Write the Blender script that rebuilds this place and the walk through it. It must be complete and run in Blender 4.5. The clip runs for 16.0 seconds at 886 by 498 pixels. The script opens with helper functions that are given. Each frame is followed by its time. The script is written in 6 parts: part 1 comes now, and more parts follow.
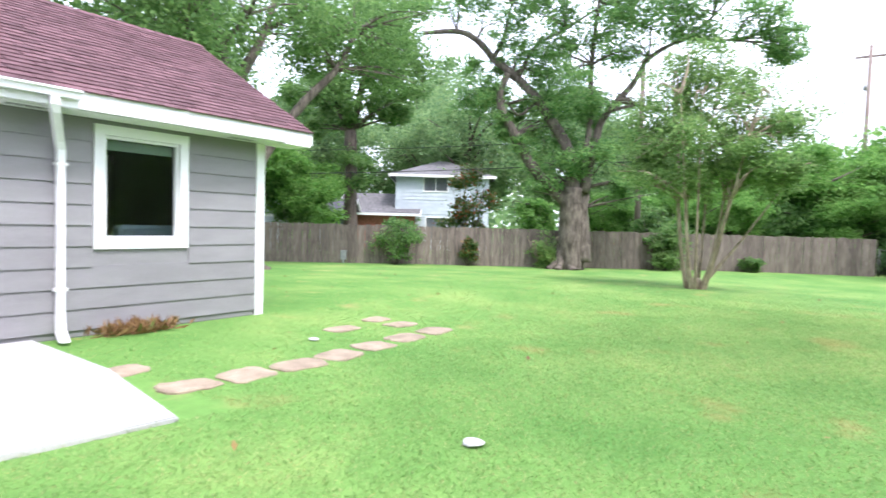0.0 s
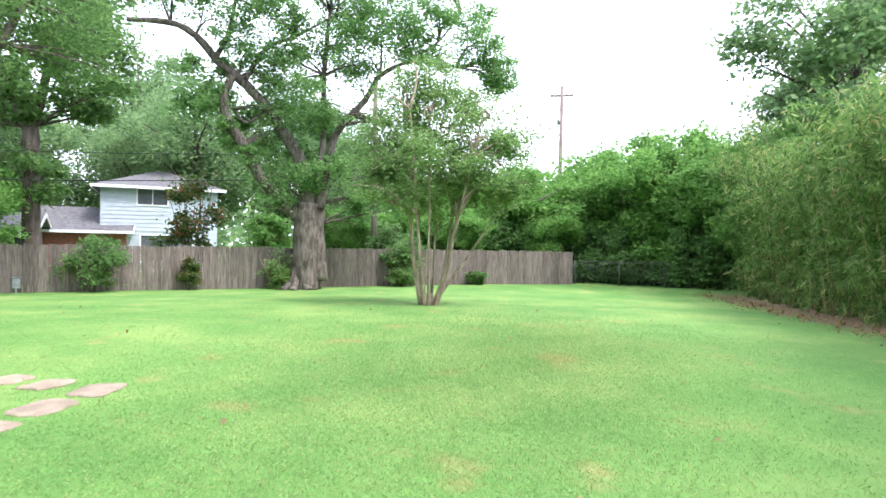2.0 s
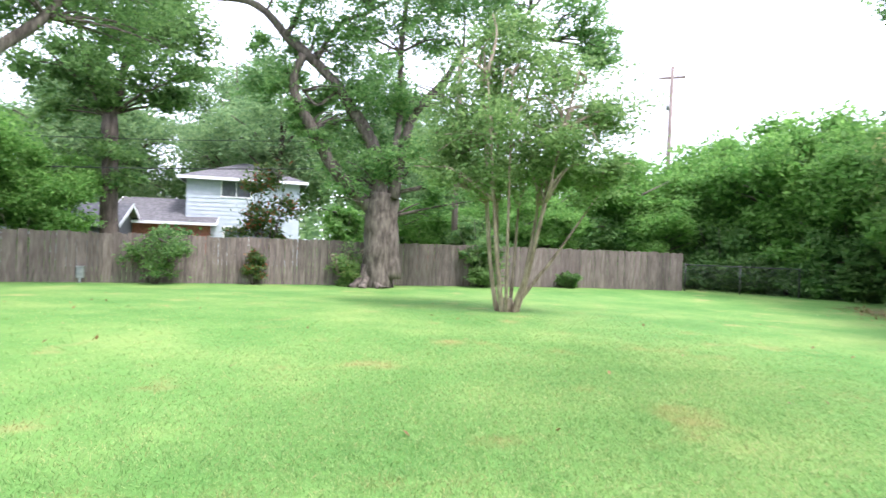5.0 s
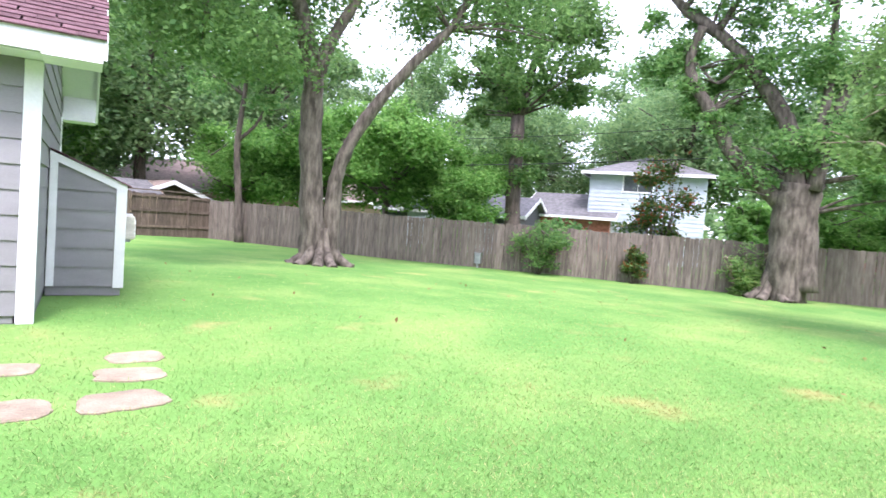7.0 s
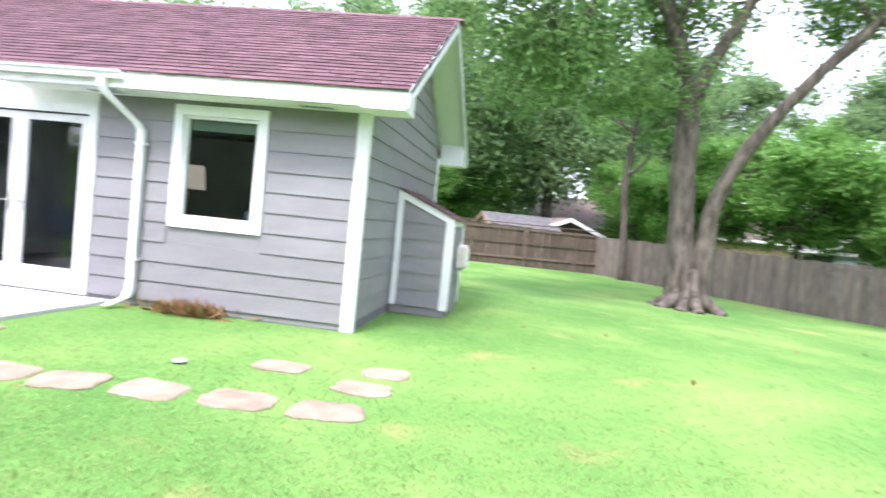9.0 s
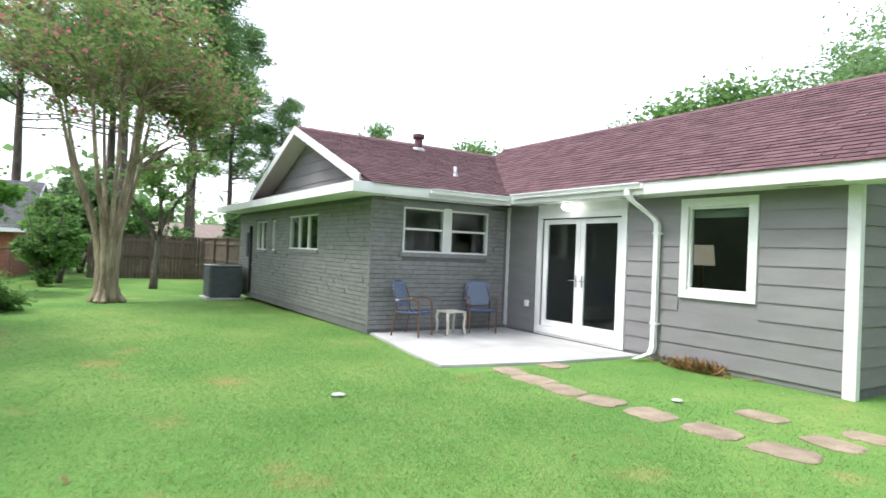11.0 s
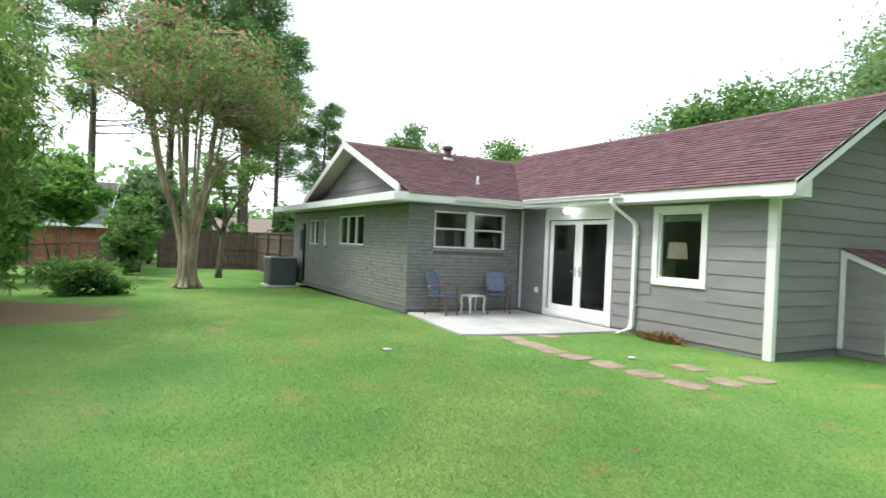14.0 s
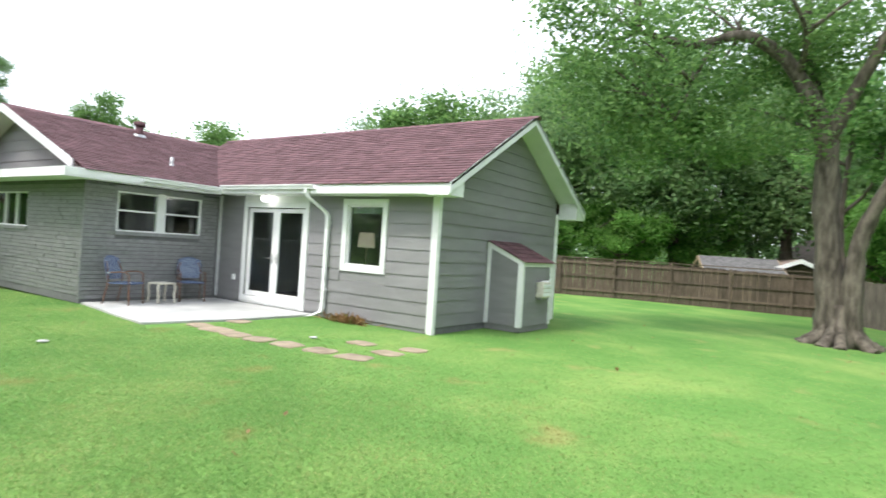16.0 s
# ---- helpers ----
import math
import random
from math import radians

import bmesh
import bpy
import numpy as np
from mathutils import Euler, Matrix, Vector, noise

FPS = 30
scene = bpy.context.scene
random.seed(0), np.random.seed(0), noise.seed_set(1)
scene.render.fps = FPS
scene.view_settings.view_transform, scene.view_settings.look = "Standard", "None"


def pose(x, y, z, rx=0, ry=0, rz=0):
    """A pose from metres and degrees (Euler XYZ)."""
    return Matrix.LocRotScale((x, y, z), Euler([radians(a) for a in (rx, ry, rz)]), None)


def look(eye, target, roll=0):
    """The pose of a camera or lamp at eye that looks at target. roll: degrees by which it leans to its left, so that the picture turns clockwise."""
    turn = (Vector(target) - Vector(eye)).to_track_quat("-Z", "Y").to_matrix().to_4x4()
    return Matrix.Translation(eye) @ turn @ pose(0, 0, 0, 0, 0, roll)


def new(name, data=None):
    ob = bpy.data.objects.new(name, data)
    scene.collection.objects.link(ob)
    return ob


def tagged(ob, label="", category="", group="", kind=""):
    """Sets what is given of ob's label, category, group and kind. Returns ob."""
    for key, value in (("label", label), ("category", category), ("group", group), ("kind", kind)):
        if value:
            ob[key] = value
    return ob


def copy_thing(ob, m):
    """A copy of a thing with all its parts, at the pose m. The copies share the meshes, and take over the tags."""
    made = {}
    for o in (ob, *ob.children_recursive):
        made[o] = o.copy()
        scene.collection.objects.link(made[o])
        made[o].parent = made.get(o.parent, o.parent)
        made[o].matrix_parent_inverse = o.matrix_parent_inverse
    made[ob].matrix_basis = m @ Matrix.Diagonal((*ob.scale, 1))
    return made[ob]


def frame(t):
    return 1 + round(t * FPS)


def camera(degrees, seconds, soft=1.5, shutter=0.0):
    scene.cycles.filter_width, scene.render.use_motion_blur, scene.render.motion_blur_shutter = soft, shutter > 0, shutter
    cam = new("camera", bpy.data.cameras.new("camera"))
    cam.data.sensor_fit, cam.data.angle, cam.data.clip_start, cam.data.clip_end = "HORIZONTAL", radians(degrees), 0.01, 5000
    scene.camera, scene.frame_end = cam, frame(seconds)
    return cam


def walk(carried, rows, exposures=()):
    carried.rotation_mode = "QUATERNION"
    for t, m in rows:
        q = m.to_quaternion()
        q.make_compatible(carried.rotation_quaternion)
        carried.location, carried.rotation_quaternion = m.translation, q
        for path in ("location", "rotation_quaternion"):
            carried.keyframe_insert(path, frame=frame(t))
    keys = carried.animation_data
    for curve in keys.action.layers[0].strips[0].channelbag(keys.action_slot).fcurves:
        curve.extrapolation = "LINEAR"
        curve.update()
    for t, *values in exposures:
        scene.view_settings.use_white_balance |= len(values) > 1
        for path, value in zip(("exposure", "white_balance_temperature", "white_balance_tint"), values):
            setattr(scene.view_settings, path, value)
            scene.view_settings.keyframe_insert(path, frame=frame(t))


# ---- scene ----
cam = camera(73.0, 16.0, shutter=0.35)
PATH = [
    (0, (-5.727, -7.42, 1.415), (-4.099, -6.262, 1.333), 1.6),
    (0.5, (-5.481, -7.431, 1.439), (-3.691, -6.544, 1.36), 1.1),
    (1, (-5.168, -7.344, 1.482), (-3.258, -6.754, 1.424), 0.9),
    (1.5, (-4.751, -7.186, 1.446), (-2.812, -6.698, 1.409), 0.8),
    (2, (-4.341, -7.122, 1.427), (-2.379, -6.734, 1.421), 0.9),
    (2.5, (-3.911, -7.055, 1.397), (-1.945, -6.688, 1.393), 1.1),
    (3, (-3.443, -6.96, 1.389), (-1.475, -6.605, 1.387), 1.2),
    (3.2, (-3.238, -6.918, 1.389), (-1.27, -6.562, 1.38), 1.1),
    (5.3, (-1.245, -6.852, 1.287), (0.568, -6.008, 1.266), 2.6),
    (5.5, (-1.045, -6.847, 1.282), (0.705, -5.879, 1.253), 3.0),
    (6, (-0.521, -6.954, 1.296), (0.982, -5.636, 1.243), 3.5),
    (6.5, (0.038, -7.02, 1.319), (1.266, -5.444, 1.236), 4.0),
    (7, (0.43, -7.02, 1.316), (1.457, -5.307, 1.216), 4.3),
    (7.5, (0.908, -6.869, 1.343), (1.762, -5.062, 1.26), 4.6),
    (8, (1.312, -6.852, 1.388), (1.892, -4.94, 1.295), 5.4),
    (8.5, (1.631, -6.83, 1.43), (1.837, -4.843, 1.331), 5.8),
    (9, (1.93, -6.738, 1.398), (1.656, -4.759, 1.305), 5.7),
    (9.5, (2.212, -6.822, 1.403), (1.279, -5.054, 1.343), 5.0),
    (10, (2.62, -7.165, 1.475), (1.200, -5.757, 1.453), 3.7),
    (10.2, (2.75, -7.335, 1.51), (1.248, -6.015, 1.496), 3.3),
    (12.3, (4.382, -8.467, 1.536), (2.589, -7.581, 1.575), 1.9),
    (12.5, (4.535, -8.575, 1.544), (2.74, -7.694, 1.581), 1.9),
    (13, (4.962, -8.736, 1.536), (3.157, -7.875, 1.554), 1.9),
    (13.5, (5.297, -8.936, 1.562), (3.499, -8.059, 1.565), 2.0),
    (14, (5.63, -9.021, 1.607), (3.881, -8.051, 1.59), 2.4),
    (14.5, (5.922, -9.108, 1.654), (4.266, -7.987, 1.627), 2.6),
    (15, (6.163, -9.073, 1.615), (4.624, -7.796, 1.59), 3.0),
    (15.5, (6.275, -9.014, 1.601), (4.908, -7.554, 1.582), 3.5),
    (16, (6.374, -8.937, 1.581), (5.23, -7.296, 1.581), 3.7),
]
EXPOSURES = [(0.0, 1.54, 5950, 19), (3.0, 1.6, 5950, 18), (5.5, 1.58, 5900, 23), (7.5, 1.80, 5850, 26), (9.0, 1.80, 5900, 23), (10.2, 1.46, 6050, 17), (12.3, 0.78, 6450, 4), (14.0, 0.90, 6450, 5), (16.0, 1.14, 6350, 8)]
walk(cam, [(t, look(eye, target, roll)) for t, eye, target, roll in PATH], EXPOSURES)


# ---- light: bright overcast sky, soft sun ----
SUN_EL, SUN_AZ = radians(58), radians(200)
world = bpy.data.worlds.new("overcast")
scene.world = world
world.use_nodes = True
wn, wl = world.node_tree.nodes, world.node_tree.links
sky = wn.new("ShaderNodeTexSky")
sky.sky_type = "NISHITA"
sky.sun_disc = False
sky.sun_elevation, sky.sun_rotation = SUN_EL, SUN_AZ
sky.dust_density, sky.air_density = 4.0, 1.0
bg = wn["Background"]
bg.inputs["Strength"].default_value = 0.06
wl.new(sky.outputs[0], bg.inputs["Color"])
cloud = wn.new("ShaderNodeBackground")
cnoise = wn.new("ShaderNodeTexNoise")
cnoise.inputs["Scale"].default_value = 1.6
cnoise.inputs["Detail"].default_value = 4
cramp = wn.new("ShaderNodeValToRGB")
cramp.color_ramp.elements[0].color = (0.86, 0.91, 1.0, 1)
cramp.color_ramp.elements[1].color = (1.0, 1.0, 1.0, 1)
wl.new(cnoise.outputs["Fac"], cramp.inputs["Fac"])
wl.new(cramp.outputs[0], cloud.inputs["Color"])
cloud.inputs["Strength"].default_value = 0.85
addw = wn.new("ShaderNodeAddShader")
wl.new(bg.outputs[0], addw.inputs[0])
wl.new(cloud.outputs[0], addw.inputs[1])
wl.new(addw.outputs[0], wn["World Output"].inputs["Surface"])
sun_data = bpy.data.lights.new("sun", "SUN")
sun_data.energy, sun_data.angle, sun_data.color = 1.5, radians(14), (1.0, 0.96, 0.9)
sun_ob = new("sun", sun_data)
sun_dir = Vector((math.sin(SUN_AZ) * math.cos(SUN_EL), math.cos(SUN_AZ) * math.cos(SUN_EL), math.sin(SUN_EL)))
sun_ob.matrix_world = look(sun_dir * 60, (0, 0, 0))

# ---- materials ----
def nodes_of(name):
    m = bpy.data.materials.new(name)
    m.use_nodes = True
    return m, m.node_tree.nodes, m.node_tree.links, m.node_tree.nodes["Principled BSDF"]


def surf(name, c1, c2, scale=3.0, rough=0.7, fine=60.0, bump=0.25, metal=0.0, rnd=0.0, stretch=(1, 1, 1), island=0.0, spec=0.5, contrast=0.5, speck=0.18):
    """A two-scale surface: broad mottling from c1 to c2, fine grain and relief, and a shade of its own for each piece."""
    m, n, l, p = nodes_of(name)
    tc = n.new("ShaderNodeTexCoord")
    mp = n.new("ShaderNodeMapping")
    mp.inputs["Scale"].default_value = stretch
    l.new(tc.outputs["Object"], mp.inputs["Vector"])
    info = n.new("ShaderNodeObjectInfo")
    vadd = n.new("ShaderNodeVectorMath")
    l.new(mp.outputs[0], vadd.inputs[0])
    rs = n.new("ShaderNodeMath")
    rs.operation = "MULTIPLY"
    rs.inputs[1].default_value = 37.0
    l.new(info.outputs["Random"], rs.inputs[0])
    l.new(rs.outputs[0], vadd.inputs[1])
    big = n.new("ShaderNodeTexNoise")
    big.inputs["Scale"].default_value, big.inputs["Detail"].default_value = scale, 5
    l.new(vadd.outputs[0], big.inputs["Vector"])
    small = n.new("ShaderNodeTexNoise")
    small.inputs["Scale"].default_value, small.inputs["Detail"].default_value = fine, 4
    l.new(vadd.outputs[0], small.inputs["Vector"])
    ramp = n.new("ShaderNodeValToRGB")
    ramp.color_ramp.elements[0].position, ramp.color_ramp.elements[1].position = 0.5 - contrast / 2 * 0.6, 0.5 + contrast / 2 * 0.6
    ramp.color_ramp.elements[0].color, ramp.color_ramp.elements[1].color = (*c1, 1), (*c2, 1)
    l.new(big.outputs["Fac"], ramp.inputs["Fac"])
    grain = n.new("ShaderNodeMapRange")
    grain.inputs["To Min"].default_value, grain.inputs["To Max"].default_value = 1 - speck, 1 + speck
    grain.inputs["From Min"].default_value, grain.inputs["From Max"].default_value = 0.3, 0.7
    l.new(small.outputs["Fac"], grain.inputs["Value"])
    last = grain.outputs[0]
    for amount, out in ((rnd, info.outputs["Random"]), (island, None)):
        if amount:
            if out is None:
                out = n.new("ShaderNodeNewGeometry").outputs["Random Per Island"]
            v = n.new("ShaderNodeMapRange")
            v.inputs["To Min"].default_value, v.inputs["To Max"].default_value = 1 - amount, 1 + amount
            l.new(out, v.inputs["Value"])
            mu = n.new("ShaderNodeMath")
            mu.operation = "MULTIPLY"
            l.new(last, mu.inputs[0])
            l.new(v.outputs[0], mu.inputs[1])
            last = mu.outputs[0]
    mix = n.new("ShaderNodeVectorMath")
    mix.operation = "SCALE"
    l.new(ramp.outputs[0], mix.inputs[0])
    l.new(last, mix.inputs["Scale"])
    l.new(mix.outputs[0], p.inputs["Base Color"])
    p.inputs["Roughness"].default_value, p.inputs["Metallic"].default_value = rough, metal
    p.inputs["Specular IOR Level"].default_value = spec
    if bump:
        b = n.new("ShaderNodeBump")
        b.inputs["Strength"].default_value, b.inputs["Distance"].default_value = bump, 0.01
        l.new(small.outputs["Fac"], b.inputs["Height"])
        l.new(b.outputs[0], p.inputs["Normal"])
    return m


def leafy(name, c1, c2, c3=None, share=0.3, spec=0.25, at=0.93):
    """Leaves: a shade for each leaf, some light let through."""
    m, n, l, p = nodes_of(name)
    g = n.new("ShaderNodeNewGeometry")
    ramp = n.new("ShaderNodeValToRGB")
    e = ramp.color_ramp.elements
    e[0].color, e[1].color = (*c1, 1), (*c2, 1)
    if c3:
        e[1].position = at - 0.11
        k = e.new(at)
        k.color = (*c3, 1)
    tc = n.new("ShaderNodeTexCoord")
    no = n.new("ShaderNodeTexNoise")
    no.inputs["Scale"].default_value = 0.7
    l.new(tc.outputs["Object"], no.inputs["Vector"])
    add = n.new("ShaderNodeMath")
    add.operation = "MULTIPLY_ADD"
    add.inputs[1].default_value, add.inputs[2].default_value = 0.6, -0.3
    l.new(no.outputs["Fac"], add.inputs[0])
    s = n.new("ShaderNodeMath")
    s.operation = "ADD"
    l.new(g.outputs["Random Per Island"], s.inputs[0])
    l.new(add.outputs[0], s.inputs[1])
    l.new(s.outputs[0], ramp.inputs["Fac"])
    l.new(ramp.outputs[0], p.inputs["Base Color"])
    p.inputs["Roughness"].default_value = 0.55
    p.inputs["Specular IOR Level"].default_value = spec
    t = n.new("ShaderNodeBsdfTranslucent")
    l.new(ramp.outputs[0], t.inputs["Color"])
    mx = n.new("ShaderNodeMixShader")
    mx.inputs[0].default_value = share
    l.new(p.outputs[0], mx.inputs[1])
    l.new(t.outputs[0], mx.inputs[2])
    l.new(mx.outputs[0], n["Material Output"].inputs["Surface"])
    return m


def glass_mat():
    m, n, l, p = nodes_of("window_glass")
    gl = n.new("ShaderNodeBsdfGlossy")
    gl.inputs["Roughness"].default_value = 0.02
    tr = n.new("ShaderNodeBsdfTransparent")
    tr.inputs["Color"].default_value = (0.8, 0.84, 0.83, 1)
    facing = n.new("ShaderNodeLayerWeight")
    facing.inputs["Blend"].default_value = 0.5
    power = n.new("ShaderNodeMath")
    power.operation = "POWER"
    power.inputs[1].default_value = 4.5
    l.new(facing.outputs["Facing"], power.inputs[0])
    fr = n.new("ShaderNodeMath")
    fr.operation = "MULTIPLY_ADD"
    fr.inputs[1].default_value, fr.inputs[2].default_value = 0.85, 0.06
    l.new(power.outputs[0], fr.inputs[0])
    mx = n.new("ShaderNodeMixShader")
    l.new(fr.outputs[0], mx.inputs[0])
    l.new(tr.outputs[0], mx.inputs[1])
    l.new(gl.outputs[0], mx.inputs[2])
    l.new(mx.outputs[0], n["Material Output"].inputs["Surface"])
    return m


def lamp_mat(name, c, power):
    m, n, l, p = nodes_of(name)
    p.inputs["Base Color"].default_value = (0.9, 0.88, 0.82, 1)
    p.inputs["Emission Color"].default_value = (*c, 1)
    p.inputs["Emission Strength"].default_value = power
    return m


def lawn_mat():
    m, n, l, p = nodes_of("lawn")
    tc = n.new("ShaderNodeTexCoord")
    patch = n.new("ShaderNodeTexNoise")
    patch.inputs["Scale"].default_value, patch.inputs["Detail"].default_value, patch.inputs["Roughness"].default_value = 0.35, 6, 0.65
    tuft = n.new("ShaderNodeTexNoise")
    tuft.inputs["Scale"].default_value, tuft.inputs["Detail"].default_value = 9.0, 5
    blade = n.new("ShaderNodeTexNoise")
    blade.inputs["Scale"].default_value, blade.inputs["Detail"].default_value = 75.0, 3
    for k in (patch, tuft, blade):
        l.new(tc.outputs["Object"], k.inputs["Vector"])
    r1 = n.new("ShaderNodeValToRGB")
    e = r1.color_ramp.elements
    e[0].position, e[0].color = 0.34, (0.084, 0.200, 0.042, 1)
    e[1].position, e[1].color = 0.66, (0.195, 0.295, 0.080, 1)
    k = e.new(0.5)
    k.color = (0.124, 0.245, 0.057, 1)
    l.new(patch.outputs["Fac"], r1.inputs["Fac"])
    dry = n.new("ShaderNodeTexNoise")
    dry.inputs["Scale"].default_value, dry.inputs["Detail"].default_value = 0.9, 7
    l.new(tc.outputs["Object"], dry.inputs["Vector"])
    dr = n.new("ShaderNodeMapRange")
    dr.inputs["From Min"].default_value, dr.inputs["From Max"].default_value = 0.62, 0.80
    l.new(dry.outputs["Fac"], dr.inputs["Value"])
    mx = n.new("ShaderNodeMix")
    mx.data_type = "RGBA"
    mx.inputs["B"].default_value = (0.34, 0.29, 0.12, 1)
    l.new(dr.outputs[0], mx.inputs["Factor"])
    l.new(r1.outputs[0], mx.inputs["A"])
    dirt = n.new("ShaderNodeTexNoise")
    # bare soil along the southern hedge
    sx = n.new("ShaderNodeSeparateXYZ")
    l.new(tc.outputs["Object"], sx.inputs[0])
    dirt.inputs["Scale"].default_value, dirt.inputs["Detail"].default_value = 1.1, 5
    l.new(tc.outputs["Object"], dirt.inputs["Vector"])
    edge = n.new("ShaderNodeMath")
    edge.operation = "MULTIPLY_ADD"
    edge.inputs[1].default_value = 2.6
    l.new(dirt.outputs["Fac"], edge.inputs[0])
    l.new(sx.outputs["Y"], edge.inputs[2])
    soil = n.new("ShaderNodeMapRange")
    patch_x = n.new("ShaderNodeMath")
    patch_x.operation = "ADD"
    patch_x.inputs[1].default_value = 8.2
    l.new(sx.outputs["X"], patch_x.inputs[0])
    far_x = n.new("ShaderNodeMath")
    far_x.operation = "ABSOLUTE"
    l.new(patch_x.outputs[0], far_x.inputs[0])
    bare = n.new("ShaderNodeMapRange")
    bare.inputs["From Min"].default_value, bare.inputs["From Max"].default_value = 3.6, 1.0
    bare.inputs["To Max"].default_value = -4.1
    l.new(far_x.outputs[0], bare.inputs["Value"])
    wide = n.new("ShaderNodeMath")
    wide.operation = "ADD"
    l.new(edge.outputs[0], wide.inputs[0])
    l.new(bare.outputs[0], wide.inputs[1])
    soil.inputs["From Min"].default_value, soil.inputs["From Max"].default_value = -11.2, -11.9
    l.new(wide.outputs[0], soil.inputs["Value"])
    gap = n.new("ShaderNodeMapRange")
    gap.inputs["From Min"].default_value, gap.inputs["From Max"].default_value = -15.0, -13.0
    l.new(sx.outputs["X"], gap.inputs["Value"])
    gap2 = n.new("ShaderNodeMapRange")
    gap2.inputs["From Min"].default_value, gap2.inputs["From Max"].default_value = 24.0, 20.0
    l.new(sx.outputs["X"], gap2.inputs["Value"])
    low = n.new("ShaderNodeMapRange")
    low.inputs["From Min"].default_value, low.inputs["From Max"].default_value = -18.5, -17.5
    l.new(sx.outputs["Y"], low.inputs["Value"])
    soil_out = soil.outputs[0]
    for k in (gap, gap2, low):
        mu = n.new("ShaderNodeMath")
        mu.operation = "MULTIPLY"
        l.new(soil_out, mu.inputs[0])
        l.new(k.outputs[0], mu.inputs[1])
        soil_out = mu.outputs[0]
    m2 = n.new("ShaderNodeMix")
    m2.data_type = "RGBA"
    m2.inputs["B"].default_value = (0.185, 0.14, 0.08, 1)
    l.new(soil_out, m2.inputs["Factor"])
    l.new(mx.outputs["Result"], m2.inputs["A"])
    g = n.new("ShaderNodeMath")
    g.operation = "MULTIPLY"
    l.new(tuft.outputs["Fac"], g.inputs[0])
    l.new(blade.outputs["Fac"], g.inputs[1])
    gr = n.new("ShaderNodeMapRange")
    gr.inputs["From Min"].default_value, gr.inputs["From Max"].default_value = 0.12, 0.4
    gr.inputs["To Min"].default_value, gr.inputs["To Max"].default_value = 0.86, 1.14
    l.new(g.outputs[0], gr.inputs["Value"])
    sc = n.new("ShaderNodeVectorMath")
    sc.operation = "SCALE"
    l.new(m2.outputs["Result"], sc.inputs[0])
    l.new(gr.outputs[0], sc.inputs["Scale"])
    l.new(sc.outputs[0], p.inputs["Base Color"])
    p.inputs["Roughness"].default_value = 0.8
    p.inputs["Specular IOR Level"].default_value = 0.15
    b = n.new("ShaderNodeBump")
    b.inputs["Strength"].default_value, b.inputs["Distance"].default_value = 0.4, 0.02
    l.new(g.outputs[0], b.inputs["Height"])
    l.new(b.outputs[0], p.inputs["Normal"])
    return m


def blade_mat():
    """Grass blades: close shades of green for each blade, straw-coloured where the lawn is dry."""
    m = leafy("grass_blade", (0.115, 0.25, 0.062), (0.345, 0.48, 0.175), (0.48, 0.47, 0.22), share=0.55, spec=0.2)
    n, l = m.node_tree.nodes, m.node_tree.links
    tc = n.new("ShaderNodeTexCoord")
    dry = n.new("ShaderNodeTexNoise")
    dry.inputs["Scale"].default_value, dry.inputs["Detail"].default_value = 0.9, 7
    l.new(tc.outputs["Object"], dry.inputs["Vector"])
    dr = n.new("ShaderNodeMapRange")
    dr.inputs["From Min"].default_value, dr.inputs["From Max"].default_value = 0.58, 0.74
    l.new(dry.outputs["Fac"], dr.inputs["Value"])
    mx = n.new("ShaderNodeMix")
    mx.data_type = "RGBA"
    mx.inputs["B"].default_value = (0.40, 0.33, 0.14, 1)
    l.new(dr.outputs[0], mx.inputs["Factor"])
    ramp = next(k for k in n if k.type == "VALTORGB")
    l.new(ramp.outputs[0], mx.inputs["A"])
    for k in n:
        if k.type == "BSDF_PRINCIPLED":
            l.new(mx.outputs["Result"], k.inputs["Base Color"])
        if k.type == "BSDF_TRANSLUCENT":
            l.new(mx.outputs["Result"], k.inputs["Color"])
    return m


M_LAWN = lawn_mat()
M_BLADE = blade_mat()
M_SIDING = surf("grey_siding_paint", (0.215, 0.208, 0.215), (0.245, 0.238, 0.245), 1.5, 0.6, 45, 0.16, rnd=0.05, stretch=(1, 1, 4), speck=0.06)
M_BRICK = surf("grey_painted_brick", (0.215, 0.215, 0.222), (0.265, 0.265, 0.272), 6, 0.65, 35, 0.6, rnd=0.05, island=0.05)
M_MORTAR = surf("grey_painted_joint", (0.135, 0.135, 0.14), (0.165, 0.165, 0.17), 6, 0.8, 60, 0.3)
M_WHITE = surf("white_trim_paint", (0.72, 0.73, 0.73), (0.82, 0.82, 0.82), 2, 0.45, 50, 0.1, rnd=0.04, speck=0.04)
M_SOFFIT = surf("white_soffit_paint", (0.70, 0.72, 0.70), (0.78, 0.79, 0.77), 1.2, 0.6, 40, 0.1, speck=0.04)
M_SHINGLE = surf("red_brown_shingle", (0.105, 0.056, 0.062), (0.155, 0.086, 0.095), 4, 0.9, 130, 0.6, rnd=0.22, island=0.22, spec=0.25)
M_ROOFDECK = surf("dark_roof_felt", (0.06, 0.03, 0.03), (0.09, 0.045, 0.045), 3, 0.95, 60, 0.3)
M_CONCRETE = surf("pale_concrete", (0.37, 0.37, 0.365), (0.48, 0.475, 0.465), 1.3, 0.85, 70, 0.25, speck=0.08)
M_STONE = surf("tan_stepping_stone", (0.215, 0.165, 0.115), (0.33, 0.265, 0.19), 5, 0.9, 60, 0.6, rnd=0.1)
